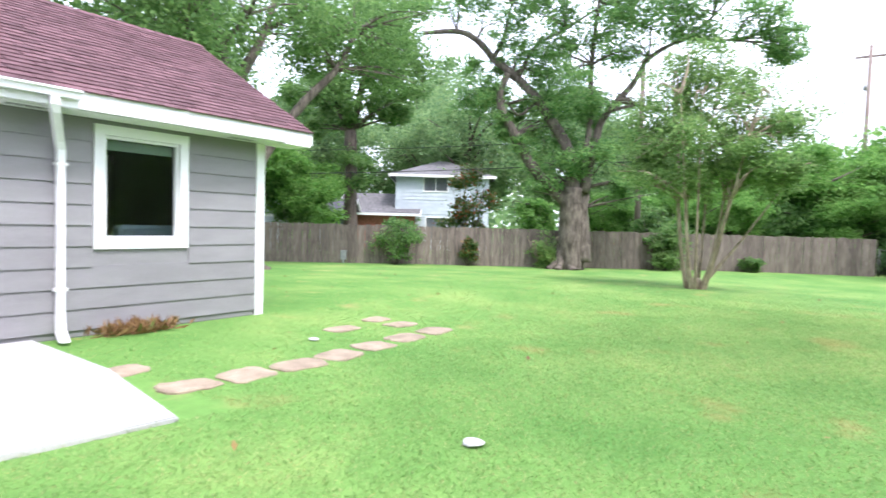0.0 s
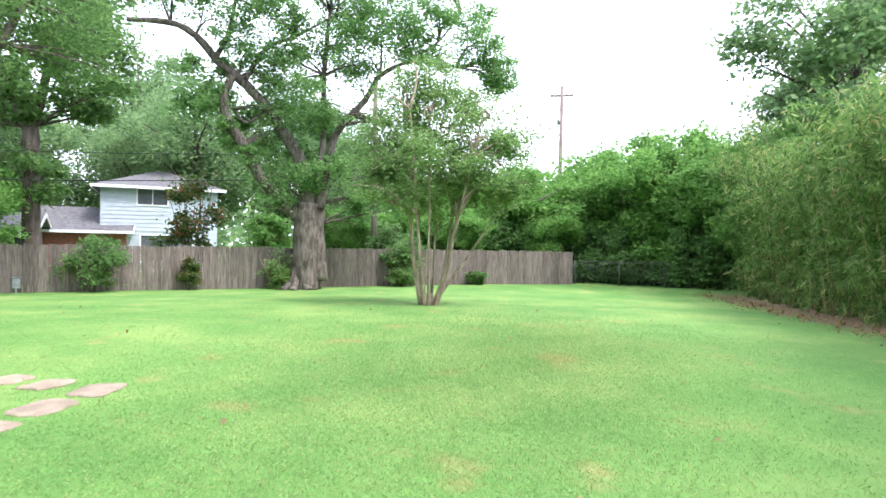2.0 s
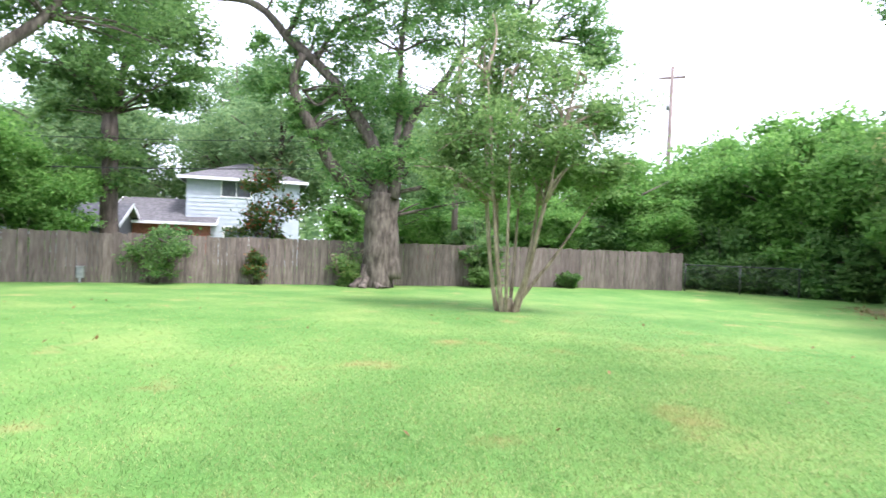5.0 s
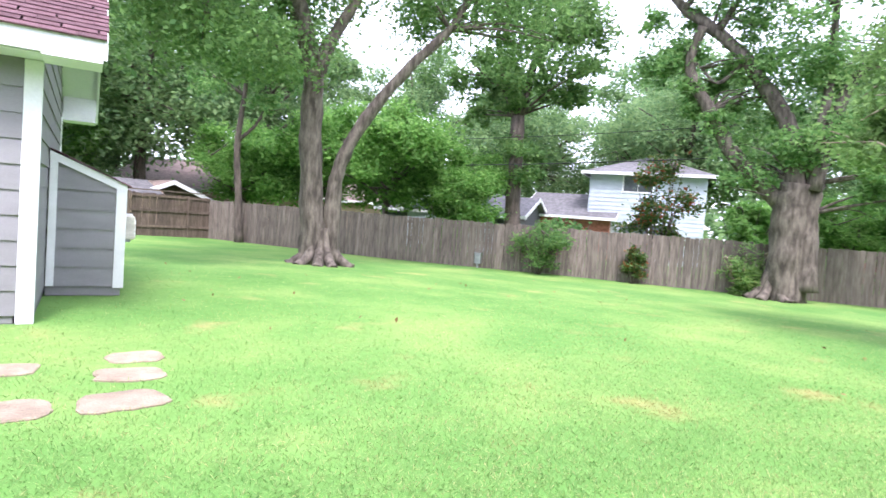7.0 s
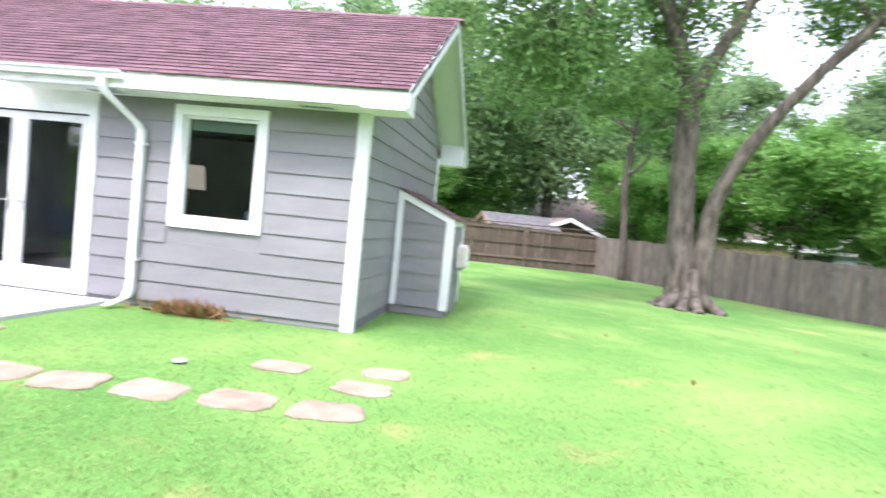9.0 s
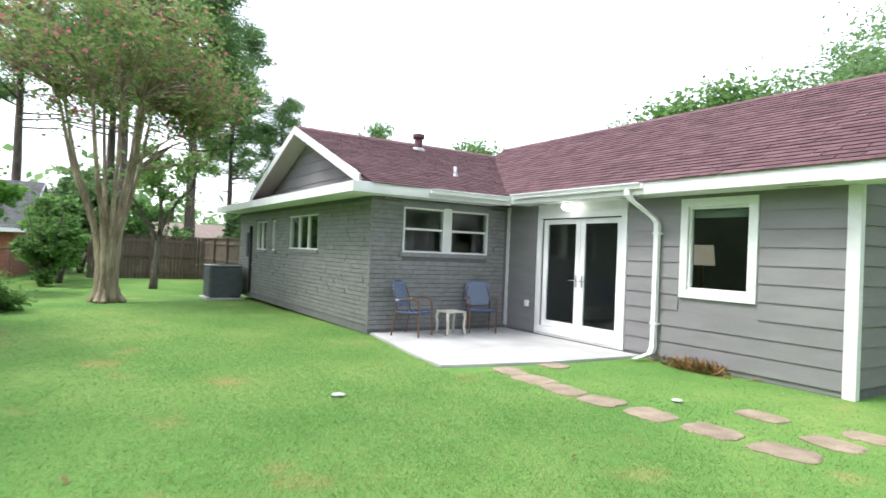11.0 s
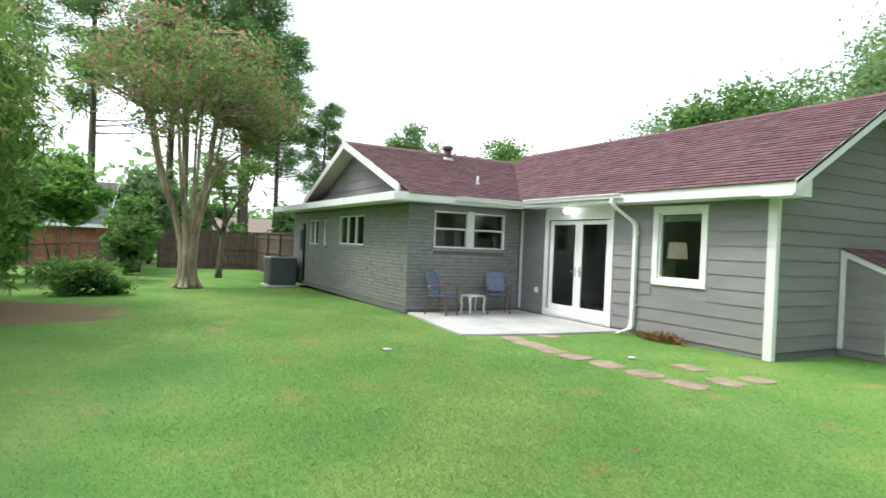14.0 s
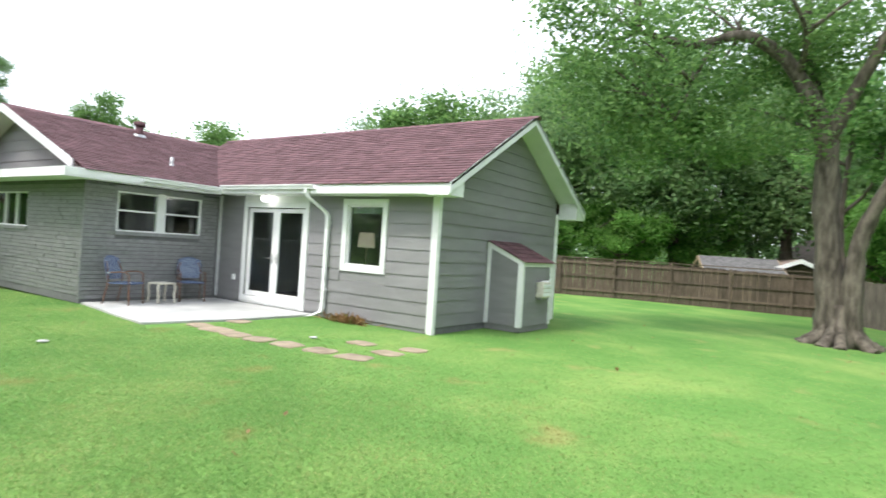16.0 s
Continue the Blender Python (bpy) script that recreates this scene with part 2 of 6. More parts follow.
M_FENCE = surf("weathered_cedar", (0.105, 0.083, 0.068), (0.205, 0.17, 0.143), 3, 0.9, 26, 0.5, rnd=0.24, island=0.2, stretch=(6, 6, 0.7))
M_FENCE_N = surf("old_brown_fence_wood", (0.07, 0.05, 0.037), (0.135, 0.10, 0.075), 3, 0.9, 26, 0.5, rnd=0.2, island=0.2, stretch=(6, 6, 0.7))
M_BARK = surf("grey_brown_bark", (0.050, 0.040, 0.031), (0.165, 0.140, 0.112), 4, 0.95, 22, 1.0, stretch=(2.2, 2.2, 0.55))
M_BARKDARK = surf("dark_bark", (0.055, 0.043, 0.035), (0.14, 0.11, 0.09), 4, 0.95, 22, 1.0, stretch=(2.2, 2.2, 0.5))
M_SMOOTHBARK = surf("smooth_tan_bark", (0.165, 0.125, 0.080), (0.37, 0.305, 0.215), 3.5, 0.8, 14, 0.6, stretch=(2, 2, 0.35))
M_LEAF_OAK = leafy("shade_tree_leaf", (0.085, 0.185, 0.055), (0.225, 0.37, 0.115), share=0.6)
M_LEAF_PECAN = leafy("bright_tree_leaf", (0.095, 0.225, 0.065), (0.25, 0.42, 0.135), share=0.6)
M_LEAF_CRAPE = leafy("small_shrub_leaf", (0.115, 0.225, 0.065), (0.28, 0.42, 0.14), share=0.6)
M_LEAF_PINK = leafy("blossoming_crown_leaf", (0.11, 0.20, 0.06), (0.25, 0.35, 0.11), (0.58, 0.16, 0.22), share=0.55, at=0.95)
M_LEAF_BAMBOO = leafy("bamboo_leaf", (0.060, 0.140, 0.032), (0.235, 0.385, 0.10), (0.46, 0.43, 0.18), share=0.55, at=0.98)
M_LEAF_PINE = leafy("pine_needle", (0.095, 0.19, 0.07), (0.20, 0.32, 0.12), share=0.55)
M_LEAF_VIVID = leafy("vivid_young_leaf", (0.10, 0.25, 0.05), (0.26, 0.46, 0.115), share=0.6)
M_LEAF_RUST = leafy("reddish_shrub_leaf", (0.05, 0.11, 0.03), (0.13, 0.19, 0.05), (0.30, 0.09, 0.04), share=0.3)
M_LEAF_FAR = leafy("far_canopy_leaf", (0.115, 0.215, 0.09), (0.26, 0.39, 0.155), share=0.6)
M_DRY = leafy("dry_brown_blade", (0.17, 0.085, 0.04), (0.30, 0.19, 0.08), (0.12, 0.2, 0.04), share=0.2)
M_CANE = surf("pale_bamboo_cane", (0.24, 0.23, 0.09), (0.40, 0.35, 0.17), 4, 0.6, 30, 0.2)
M_GLASS = glass_mat()
M_BLUE = surf("blue_woven_plastic", (0.05, 0.08, 0.17), (0.085, 0.125, 0.235), 20, 0.55, 120, 0.3)
M_WEAVE = surf("pale_blue_woven_plastic", (0.30, 0.35, 0.43), (0.40, 0.45, 0.53), 20, 0.5, 120, 0.3)
M_BROWN = surf("brown_chair_tube", (0.12, 0.055, 0.03), (0.19, 0.095, 0.055), 10, 0.4, 60, 0.15)
M_CREAM = surf("cream_plastic", (0.52, 0.49, 0.42), (0.62, 0.59, 0.51), 6, 0.55, 60, 0.1)
M_METAL = surf("galvanised_metal", (0.30, 0.31, 0.32), (0.42, 0.43, 0.44), 8, 0.45, 60, 0.1, metal=0.7)
M_ACDARK = surf("dark_grey_steel", (0.075, 0.084, 0.098), (0.105, 0.115, 0.13), 5, 0.5, 60, 0.1)
M_LINK = surf("rusted_chain_link", (0.06, 0.065, 0.06), (0.13, 0.13, 0.12), 6, 0.7, 60, 0.1, metal=0.3)
M_BLACK = surf("near_black", (0.014, 0.014, 0.015), (0.025, 0.025, 0.026), 5, 0.7, 60, 0.1)
M_ROOM = surf("dim_room_wall", (0.52, 0.51, 0.50), (0.62, 0.61, 0.59), 2, 0.9, 30, 0.1)
M_ROOMFLOOR = surf("dark_room_floor", (0.05, 0.035, 0.025), (0.08, 0.06, 0.045), 3, 0.6, 30, 0.1, stretch=(1, 6, 1))
M_CLOTH = surf("pale_blue_cloth", (0.30, 0.40, 0.45), (0.40, 0.50, 0.54), 5, 0.9, 120, 0.3)
M_SHADE = lamp_mat("cream_lamp_shade", (1.0, 0.82, 0.6), 0.16)
M_PORCH = lamp_mat("white_glass_lit", (1.0, 0.97, 0.92), 3.0)
M_BLIND = surf("green_grey_blind", (0.30, 0.36, 0.30), (0.36, 0.42, 0.36), 3, 0.8, 60, 0.1)
M_HWHITE = surf("pale_blue_white_siding", (0.42, 0.47, 0.52), (0.49, 0.54, 0.59), 2, 0.6, 40, 0.1, rnd=0.04, speck=0.04)
M_HROOF = surf("grey_shingle", (0.10, 0.097, 0.10), (0.17, 0.165, 0.17), 5, 0.95, 60, 0.4, island=0.15)
M_HROOFTAN = surf("tan_shingle", (0.19, 0.145, 0.125), (0.27, 0.21, 0.185), 5, 0.95, 60, 0.4, island=0.15)
M_REDBRICK = surf("red_brick", (0.22, 0.075, 0.05), (0.32, 0.12, 0.085), 8, 0.9, 50, 0.4, rnd=0.12, island=0.15)
M_TAN = surf("tan_siding", (0.36, 0.26, 0.18), (0.44, 0.33, 0.24), 3, 0.8, 40, 0.1)
M_POLE = surf("weathered_pole", (0.16, 0.12, 0.10), (0.26, 0.21, 0.18), 3, 0.9, 20, 0.4, stretch=(4, 4, 0.4))
M_WIRE = surf("black_cable", (0.015, 0.015, 0.016), (0.022, 0.022, 0.024), 5, 0.6, 60, 0.0)
M_DIRT = surf("bare_soil", (0.10, 0.068, 0.042), (0.20, 0.14, 0.09), 3, 0.95, 50, 0.6)


# ---- mesh helpers ----
def part(name, bm, material, parent=None, label=""):
    """One mesh object out of a bmesh, under parent where given."""
    me = bpy.data.meshes.new(name)
    bmesh.ops.recalc_face_normals(bm, faces=bm.faces[:])
    bm.to_mesh(me)
    bm.free()
    me.materials.append(material)
    ob = new(name, me)
    if parent is not None:
        ob.parent = parent
    return tagged(ob, label)


def thing(name, label, category, m=None, group="", kind=""):
    ob = tagged(new(name), label, category, group, kind)
    if m is not None:
        ob.matrix_basis = m
    return ob


def structure(name):
    return tagged(new(name), kind="structure")


def cube(bm, x0, x1, y0, y1, z0, z1, m=None, bevel=0.0):
    mat = Matrix.Translation(((x0 + x1) / 2, (y0 + y1) / 2, (z0 + z1) / 2)) @ Matrix.Diagonal((x1 - x0, y1 - y0, z1 - z0, 1))
    r = bmesh.ops.create_cube(bm, size=1, matrix=(m @ mat) if m is not None else mat)
    if bevel:
        es = list({e for v in r["verts"] for e in v.link_edges})
        bmesh.ops.bevel(bm, geom=es, offset=bevel, segments=1, affect="EDGES")
    return bm


def box_part(name, box, material, parent=None, label="", bevel=0.0, m=None):
    return part(name, cube(bmesh.new(), *box, m, bevel), material, parent, label)


def prism(bm, verts):
    """Eight corners, bottom four then top four, in the same turn."""
    v = [bm.verts.new(p) for p in verts]
    for f in ((0, 1, 2, 3), (7, 6, 5, 4), (0, 4, 5, 1), (1, 5, 6, 2), (2, 6, 7, 3), (3, 7, 4, 0)):
        bm.faces.new([v[i] for i in f])
    return bm


def smooth_path(pts, steps=4):
    """Catmull-Rom through the points."""
    pts = [Vector(p) for p in pts]
    if len(pts) < 3:
        return pts
    ext = [pts[0] * 2 - pts[1]] + pts + [pts[-1] * 2 - pts[-2]]
    out = []
    for i in range(1, len(ext) - 2):
        a, b, c, d = ext[i - 1:i + 3]
        for k in range(steps):
            t = k / steps
            out.append(0.5 * ((2 * b) + (c - a) * t + (2 * a - 5 * b + 4 * c - d) * t * t + (3 * b - a - 3 * c + d) * t ** 3))
    out.append(pts[-1])
    return out


def tube(bm, pts, radii, seg=8, rough=0.0, rng=None):
    """A tapered tube along the points; radii given at start and end, or one for each point."""
    n = len(pts)
    if len(radii) == 2 and n != 2:
        radii = [radii[0] + (radii[1] - radii[0]) * (i / (n - 1)) ** 0.8 for i in range(n)]
    rings = []
    for i, p in enumerate(pts):
        d = (pts[min(i + 1, n - 1)] - pts[max(i - 1, 0)]).normalized()
        a = d.cross(Vector((0.3, 1, 0.2))).normalized()
        b = d.cross(a)
        ring = []
        for k in range(seg):
            w = 2 * math.pi * k / seg
            r = radii[i] * (1 + (rng.uniform(-rough, rough) if rough else 0))
            ring.append(bm.verts.new(p + a * (math.cos(w) * r) + b * (math.sin(w) * r)))
        rings.append(ring)
    for r0, r1 in zip(rings, rings[1:]):
        for k in range(seg):
            f = bm.faces.new((r0[k], r0[(k + 1) % seg], r1[(k + 1) % seg], r1[k]))
            f.smooth = True
    bm.faces.new(rings[0][::-1])
    bm.faces.new(rings[-1])
    return bm


def quads_mesh(name, verts, material):
    """Loose quads, four rows of verts each, as one mesh."""
    n = len(verts) // 4
    me = bpy.data.meshes.new(name)
    me.vertices.add(4 * n)
    me.loops.add(4 * n)
    me.polygons.add(n)
    me.vertices.foreach_set("co", np.asarray(verts, np.float32).ravel())
    me.loops.foreach_set("vertex_index", np.arange(4 * n, dtype=np.int32))
    me.polygons.foreach_set("loop_start", np.arange(0, 4 * n, 4, dtype=np.int32))
    me.update()
    me.validate()
    me.materials.append(material)
    return me


def leaf_quads(centres, size, rng, long=1.9, droop=0.0, flat=0.35):
    """Leaves of four corners round the centres, turned at random; droop hangs their tips, flat lays them level."""
    n = len(centres)
    d = rng.normal(size=(n, 3))
    d[:, 2] = d[:, 2] * 0.6 - droop
    d /= np.linalg.norm(d, axis=1)[:, None]
    up = rng.normal(size=(n, 3)) + np.array([0, 0, flat * 3])
    s = np.cross(d, up)
    s /= np.linalg.norm(s, axis=1)[:, None] + 1e-9
    nrm = np.cross(s, d)
    sz = (size * rng.uniform(0.6, 1.3, n))[:, None]
    v = np.empty((n, 4, 3))
    v[:, 0] = centres
    v[:, 1] = centres + d * sz * long * 0.5 + s * sz * 0.5 + nrm * sz * 0.1
    v[:, 2] = centres + d * sz * long
    v[:, 3] = centres + d * sz * long * 0.5 - s * sz * 0.5 + nrm * sz * 0.1
    return v.reshape(-1, 3)


def clump_points(rng, clumps, per, tight=0.34):
    """Leaf places: each clump (x, y, z, rx, ry, rz, weight) holds smaller sprays, thick towards the outside, with gaps between."""
    out = []
    for x, y, z, rx, ry, rz, wgt in clumps:
        k = max(3, int(round(wgt)))
        u = rng.normal(size=(k, 3))
        u /= np.linalg.norm(u, axis=1)[:, None]
        c = np.array([x, y, z]) + u * (rng.uniform(0.15, 1.0, k) ** 0.5)[:, None] * np.array([rx, ry, rz])
        spray = tight * (rx * ry * rz) ** (1 / 3)
        for q in c:
            m = rng.normal(size=(per, 3)) * spray * np.array([1, 1, 0.6]) * rng.uniform(0.5, 1.1)
            out.append(q + m)
    return np.concatenate(out)


def ground_z(x, y):
    """The lawn falls away gently from the house, most towards the east fence."""
    a = min(1.0, max(0.0, (math.hypot(x, y + 4.0) - 6.0) / 12.0))
    b = min(1.0, max(0.0, (x + 0.35 * y - 2.0) / 16.0))
    return -0.12 * a * a * (3 - 2 * a) - 0.22 * b * b * (3 - 2 * b)


# ---- ground ----
def build_ground():
    xs = [-900, -300, -120, -60, -40] + [i * 1.0 for i in range(-30, 41)] + [50, 70, 120, 300, 900]
    ys = [-900, -300, -120, -60, -35] + [i * 1.0 for i in range(-22, 36)] + [45, 70, 120, 300, 900]
    vs = []
    for y in ys:
        for x in xs:
            inside = -7.2 < x < 0.9 and -0.5 < y < 6.0
            bumpy = 0.004 * noise.noise(Vector((x * 0.5, y * 0.5, 3.1))) if not inside else 0.0
            vs.append((x, y, ground_z(x, y) + bumpy - 0.01))
    w = len(xs)
    fs = [(j * w + i, j * w + i + 1, (j + 1) * w + i + 1, (j + 1) * w + i) for j in range(len(ys) - 1) for i in range(w - 1)]
    me = bpy.data.meshes.new("ground")
    me.from_pydata(vs, [], fs)
    me.polygons.foreach_set("use_smooth", [True] * len(fs))
    me.materials.append(M_LAWN)
    return tagged(new("ground", me), kind="structure")


build_ground()


# ---- the house: a sided wing and a painted brick block ----
WX, WY, WZ = -6.6, 5.2, 2.53          # wing: inner end, depth, wall height
EAVE, RIDGE, RIDGE_Y, RAKE, OV = 2.73, 4.52, 2.6, 0.55, 0.45
MEAVE = 2.68
SLOPE = (RIDGE - EAVE) / (RIDGE_Y + OV)
BX, BY = -6.6, -3.15                  # brick block: east and south faces
BRIDGE_X, BRIDGE, BEAVE_X = -10.2, 4.3, -5.95
BSLOPE = (BRIDGE - MEAVE) / (BEAVE_X - BRIDGE_X)
FAR_X = -16.2


def holed_wall(name, u0, u1, z0, z1, holes, thick, place, material):
    """A wall along u with rectangular holes (u0, u1, z0, z1); place turns u, depth, z into the world."""
    us = sorted({u0, u1, *[h[0] for h in holes], *[h[1] for h in holes]})
    zs = sorted({z0, z1, *[h[2] for h in holes], *[h[3] for h in holes]})
    bm = bmesh.new()
    for a, b in zip(us, us[1:]):
        for c, d in zip(zs, zs[1:]):
            if any(h[0] <= (a + b) / 2 <= h[1] and h[2] <= (c + d) / 2 <= h[3] for h in holes):
                continue
            prism(bm, [place(u, w, z) for z in (c, d) for u, w in ((a, 0), (b, 0), (b, thick), (a, thick))])
    return tagged(part(name, bm, material), kind="structure")


def on_front(u, w, z):
    return (u, w, z)


def on_gable(u, w, z):
    return (-w, u, z)


def on_brick_east(u, w, z):
    return (BX - w, u, z)


def on_brick_south(u, w, z):
    return (u, BY + w, z)


W1 = (-2.27, -1.32, 1.13, 2.36)                    # picture window
DOOR = (-5.50, -3.52, 0.16, 2.27)                  # french doors
BW1, BW2 = (-2.50, -1.58, 1.52, 2.37), (-1.45, -0.53, 1.52, 2.37)
LW = [(-11.30, -9.30, 1.49, 2.29), (-14.3, -13.3, 1.42, 2.22), (-12.75, -12.45, 1.42, 2.22)]

wall_front = holed_wall("wall_wing_south", WX, 0, 0.0, WZ + 0.1, [W1, DOOR], 0.14, on_front, M_SIDING)
wall_gable = holed_wall("wall_wing_east", 0.0, WY, 0.0, WZ + 0.1, [], 0.14, on_gable, M_SIDING)
wall_back = tagged(box_part("wall_wing_north", (-12, 0, WY - 0.14, WY, 0, WZ + 0.1), M_SIDING), kind="structure")
wall_be = holed_wall("wall_brick_east", BY + 0.003, 0.0, 0.0, WZ + 0.05, [BW1, BW2], 0.2, on_brick_east, M_MORTAR)
wall_bs = holed_wall("wall_brick_south", FAR_X, BX - 0.003, 0.0, WZ + 0.05, LW, 0.2, on_brick_south, M_MORTAR)
tagged(box_part("wall_brick_west", (FAR_X, FAR_X + 0.2, BY, 8.0, 0, WZ), M_MORTAR), kind="structure")
tagged(box_part("wall_brick_north", (FAR_X, -12, 7.8, 8.0, 0, WZ), M_MORTAR), kind="structure")

# gable triangle of the wing
bm = bmesh.new()
top = RIDGE - 0.16
prism(bm, [(-0.14, 0, WZ + 0.1), (0.0, 0, WZ + 0.1), (0.0, WY, WZ + 0.1), (-0.14, WY, WZ + 0.1),
           (-0.14, RIDGE_Y - 0.02, top), (0.0, RIDGE_Y - 0.02, top), (0.0, RIDGE_Y + 0.02, top), (-0.14, RIDGE_Y + 0.02, top)])
tagged(part("gable_wall", bm, M_SIDING), kind="structure")


def lap(parent, place, a0, a1, b0, b1, z0, z1):
    """A lap of siding, a0..a1 wide at its foot and b0..b1 at its head, thicker at the foot."""
    bm = bmesh.new()
    prism(bm, [place(a0, -0.024, z0), place(a1, -0.024, z0), place(a1, -0.001, z0), place(a0, -0.001, z0),
               place(b0, -0.007, z1 + 0.012), place(b1, -0.007, z1 + 0.012), place(b1, -0.001, z1 + 0.012), place(b0, -0.001, z1 + 0.012)])
    return part("siding_board", bm, M_SIDING, parent)


def laps(parent, place, u0, u1, z0, z1, holes, step=0.243, limits=None):
    z = z0
    while z < z1 - 0.02:
        zt = min(z + step, z1)
        spans = [(u0, u1)]
        for h in holes:
            if h[2] < zt - 0.01 and h[3] > z + 0.01:
                spans = [s for a, b in spans for s in ((a, min(b, h[0])), (max(a, h[1]), b)) if s[1] - s[0] > 0.03]
        for a, b in spans:
            if limits:
                (p, q), (r, s) = limits(z), limits(zt)
                lap(parent, place, max(a, p), min(b, q), max(a, r), min(b, s), z, zt)
            else:
                lap(parent, place, a, b, a, b, z, zt)
        z = zt


laps(wall_front, on_front, WX + 0.1, -0.12, 0.075, 2.52, [(-2.41, -1.18, 0.99, 2.6), (-5.66, -3.40, 0.0, 2.6)])
SHED_Y0, SHED_Y1 = 1.82, 3.16
laps(wall_gable, on_gable, 0.07, WY - 0.14, 0.12, RIDGE - 0.25, [(SHED_Y0, SHED_Y1, 0, 1.42)],
     limits=lambda z: (max(0.07, (z - 2.92) / SLOPE), min(WY - 0.13, WY - (z - 2.92) / SLOPE)))
tagged(box_part("foundation", (-6.5, 0.004, 0.004, WY - 0.01, -0.15, 0.13), M_MORTAR), kind="structure")

# corner boards
trim = structure("trim")
for box in ((-0.12, 0.03, -0.03, 0.0, -0.01, 2.53), (0.0, 0.03, 0.0, 0.07, -0.01, 2.62),
            (0.0, 0.03, WY - 0.14, WY + 0.03, -0.02, 2.62), (WX + 0.005, WX + 0.10, -0.03, 0.0, 0.09, 2.53)):
    box_part("corner_board", box, M_WHITE, trim, bevel=0.004)

# wing roof
def slab(bm, pts, t):
    """A sheet through four corners, t thick downwards."""
    prism(bm, [(x, y, z - t) for x, y, z in pts] + list(pts))


def roof_z(y):
    return EAVE + SLOPE * ((y + OV) if y < RIDGE_Y else (2 * RIDGE_Y - y + OV))


roof_wing = structure("roof_wing")
bm = bmesh.new()
slab(bm, [(BRIDGE_X, -OV, EAVE), (RAKE, -OV, EAVE), (RAKE, RIDGE_Y, RIDGE), (BRIDGE_X, RIDGE_Y, RIDGE)], 0.05)
slab(bm, [(BRIDGE_X, RIDGE_Y, RIDGE), (RAKE, RIDGE_Y, RIDGE), (RAKE, WY + OV, EAVE), (BRIDGE_X, WY + OV, EAVE)], 0.05)
part("roof_deck", bm, M_ROOFDECK, roof_wing)
# ceilings and soffits
tagged(box_part("ceiling", (-12.0, -0.15, 0.15, WY - 0.15, WZ + 0.1, WZ + 0.14), M_SOFFIT), kind="structure")
soffit = structure("soffit")
box_part("soffit_board", (-6.0, RAKE - 0.05, -OV + 0.03, -0.002, 2.535, 2.555), M_SOFFIT, soffit)
box_part("soffit_board", (-6.0, RAKE - 0.05, WY + 0.002, WY + OV - 0.03, 2.535, 2.555), M_SOFFIT, soffit)
box_part("soffit_board", (BX - 0.002, BEAVE_X + 0.02, -3.77, -0.5, 2.53, 2.55), M_SOFFIT, soffit)
box_part("soffit_board", (FAR_X - 0.4, BX, -3.77, BY - 0.002, 2.53, 2.55), M_SOFFIT, soffit)
for ya, yb in ((-OV + 0.04, RIDGE_Y), (WY + OV - 0.04, RIDGE_Y)):
    bm = bmesh.new()
    za = roof_z(ya) - 0.06
    slab(bm, [(0.0, ya, za), (RAKE - 0.03, ya, za), (RAKE - 0.03, yb, RIDGE - 0.06), (0.0, yb, RIDGE - 0.06)] if ya < yb else
         [(0.0, yb, RIDGE - 0.06), (RAKE - 0.03, yb, RIDGE - 0.06), (RAKE - 0.03, ya, za), (0.0, ya, za)], 0.02)
    part("rake_soffit", bm, M_SOFFIT, soffit)
fascia = structure("fascia")
box_part("fascia_board", (-5.98, RAKE - 0.036, -OV - 0.02, -OV + 0.01, 2.54, 2.735), M_WHITE, fascia, bevel=0.004)
box_part("fascia_board", (-5.98, RAKE - 0.036, WY + OV - 0.01, WY + OV + 0.02, 2.54, 2.735), M_WHITE, fascia, bevel=0.004)
box_part("fascia_board", (BEAVE_X - 0.01, BEAVE_X + 0.02, -3.80, -OV - 0.02, 2.51, 2.69), M_WHITE, fascia, bevel=0.004)
box_part("fascia_board", (FAR_X - 0.4, BEAVE_X + 0.02, -3.83, -3.80, 2.51, 2.69), M_WHITE, fascia, bevel=0.004)
for sgn in (1, -1):
    y0 = RIDGE_Y - sgn * (RIDGE_Y + OV + 0.022)
    bm = bmesh.new()
    a, b = (RAKE - 0.035, RAKE)
    prism(bm, [(a, y0, EAVE - 0.18), (b, y0, EAVE - 0.18), (b, RIDGE_Y, RIDGE - 0.17), (a, RIDGE_Y, RIDGE - 0.17),
               (a, y0, EAVE + 0.005), (b, y0, EAVE + 0.005), (b, RIDGE_Y, RIDGE + 0.012), (a, RIDGE_Y, RIDGE + 0.012)])
    part("rake_board", bm, M_WHITE, fascia)
    bm = bmesh.new()
    ya = RIDGE_Y - sgn * (RIDGE_Y - 0.002)
    prism(bm, [(0.032, y0, 2.52), (RAKE - 0.036, y0, 2.52), (RAKE - 0.036, ya, 2.52), (0.032, ya, 2.52),
               (0.032, y0, 2.72), (RAKE - 0.036, y0, 2.72), (RAKE - 0.036, ya, 2.94), (0.032, ya, 2.94)])
    part("eave_return", bm, M_WHITE, fascia)

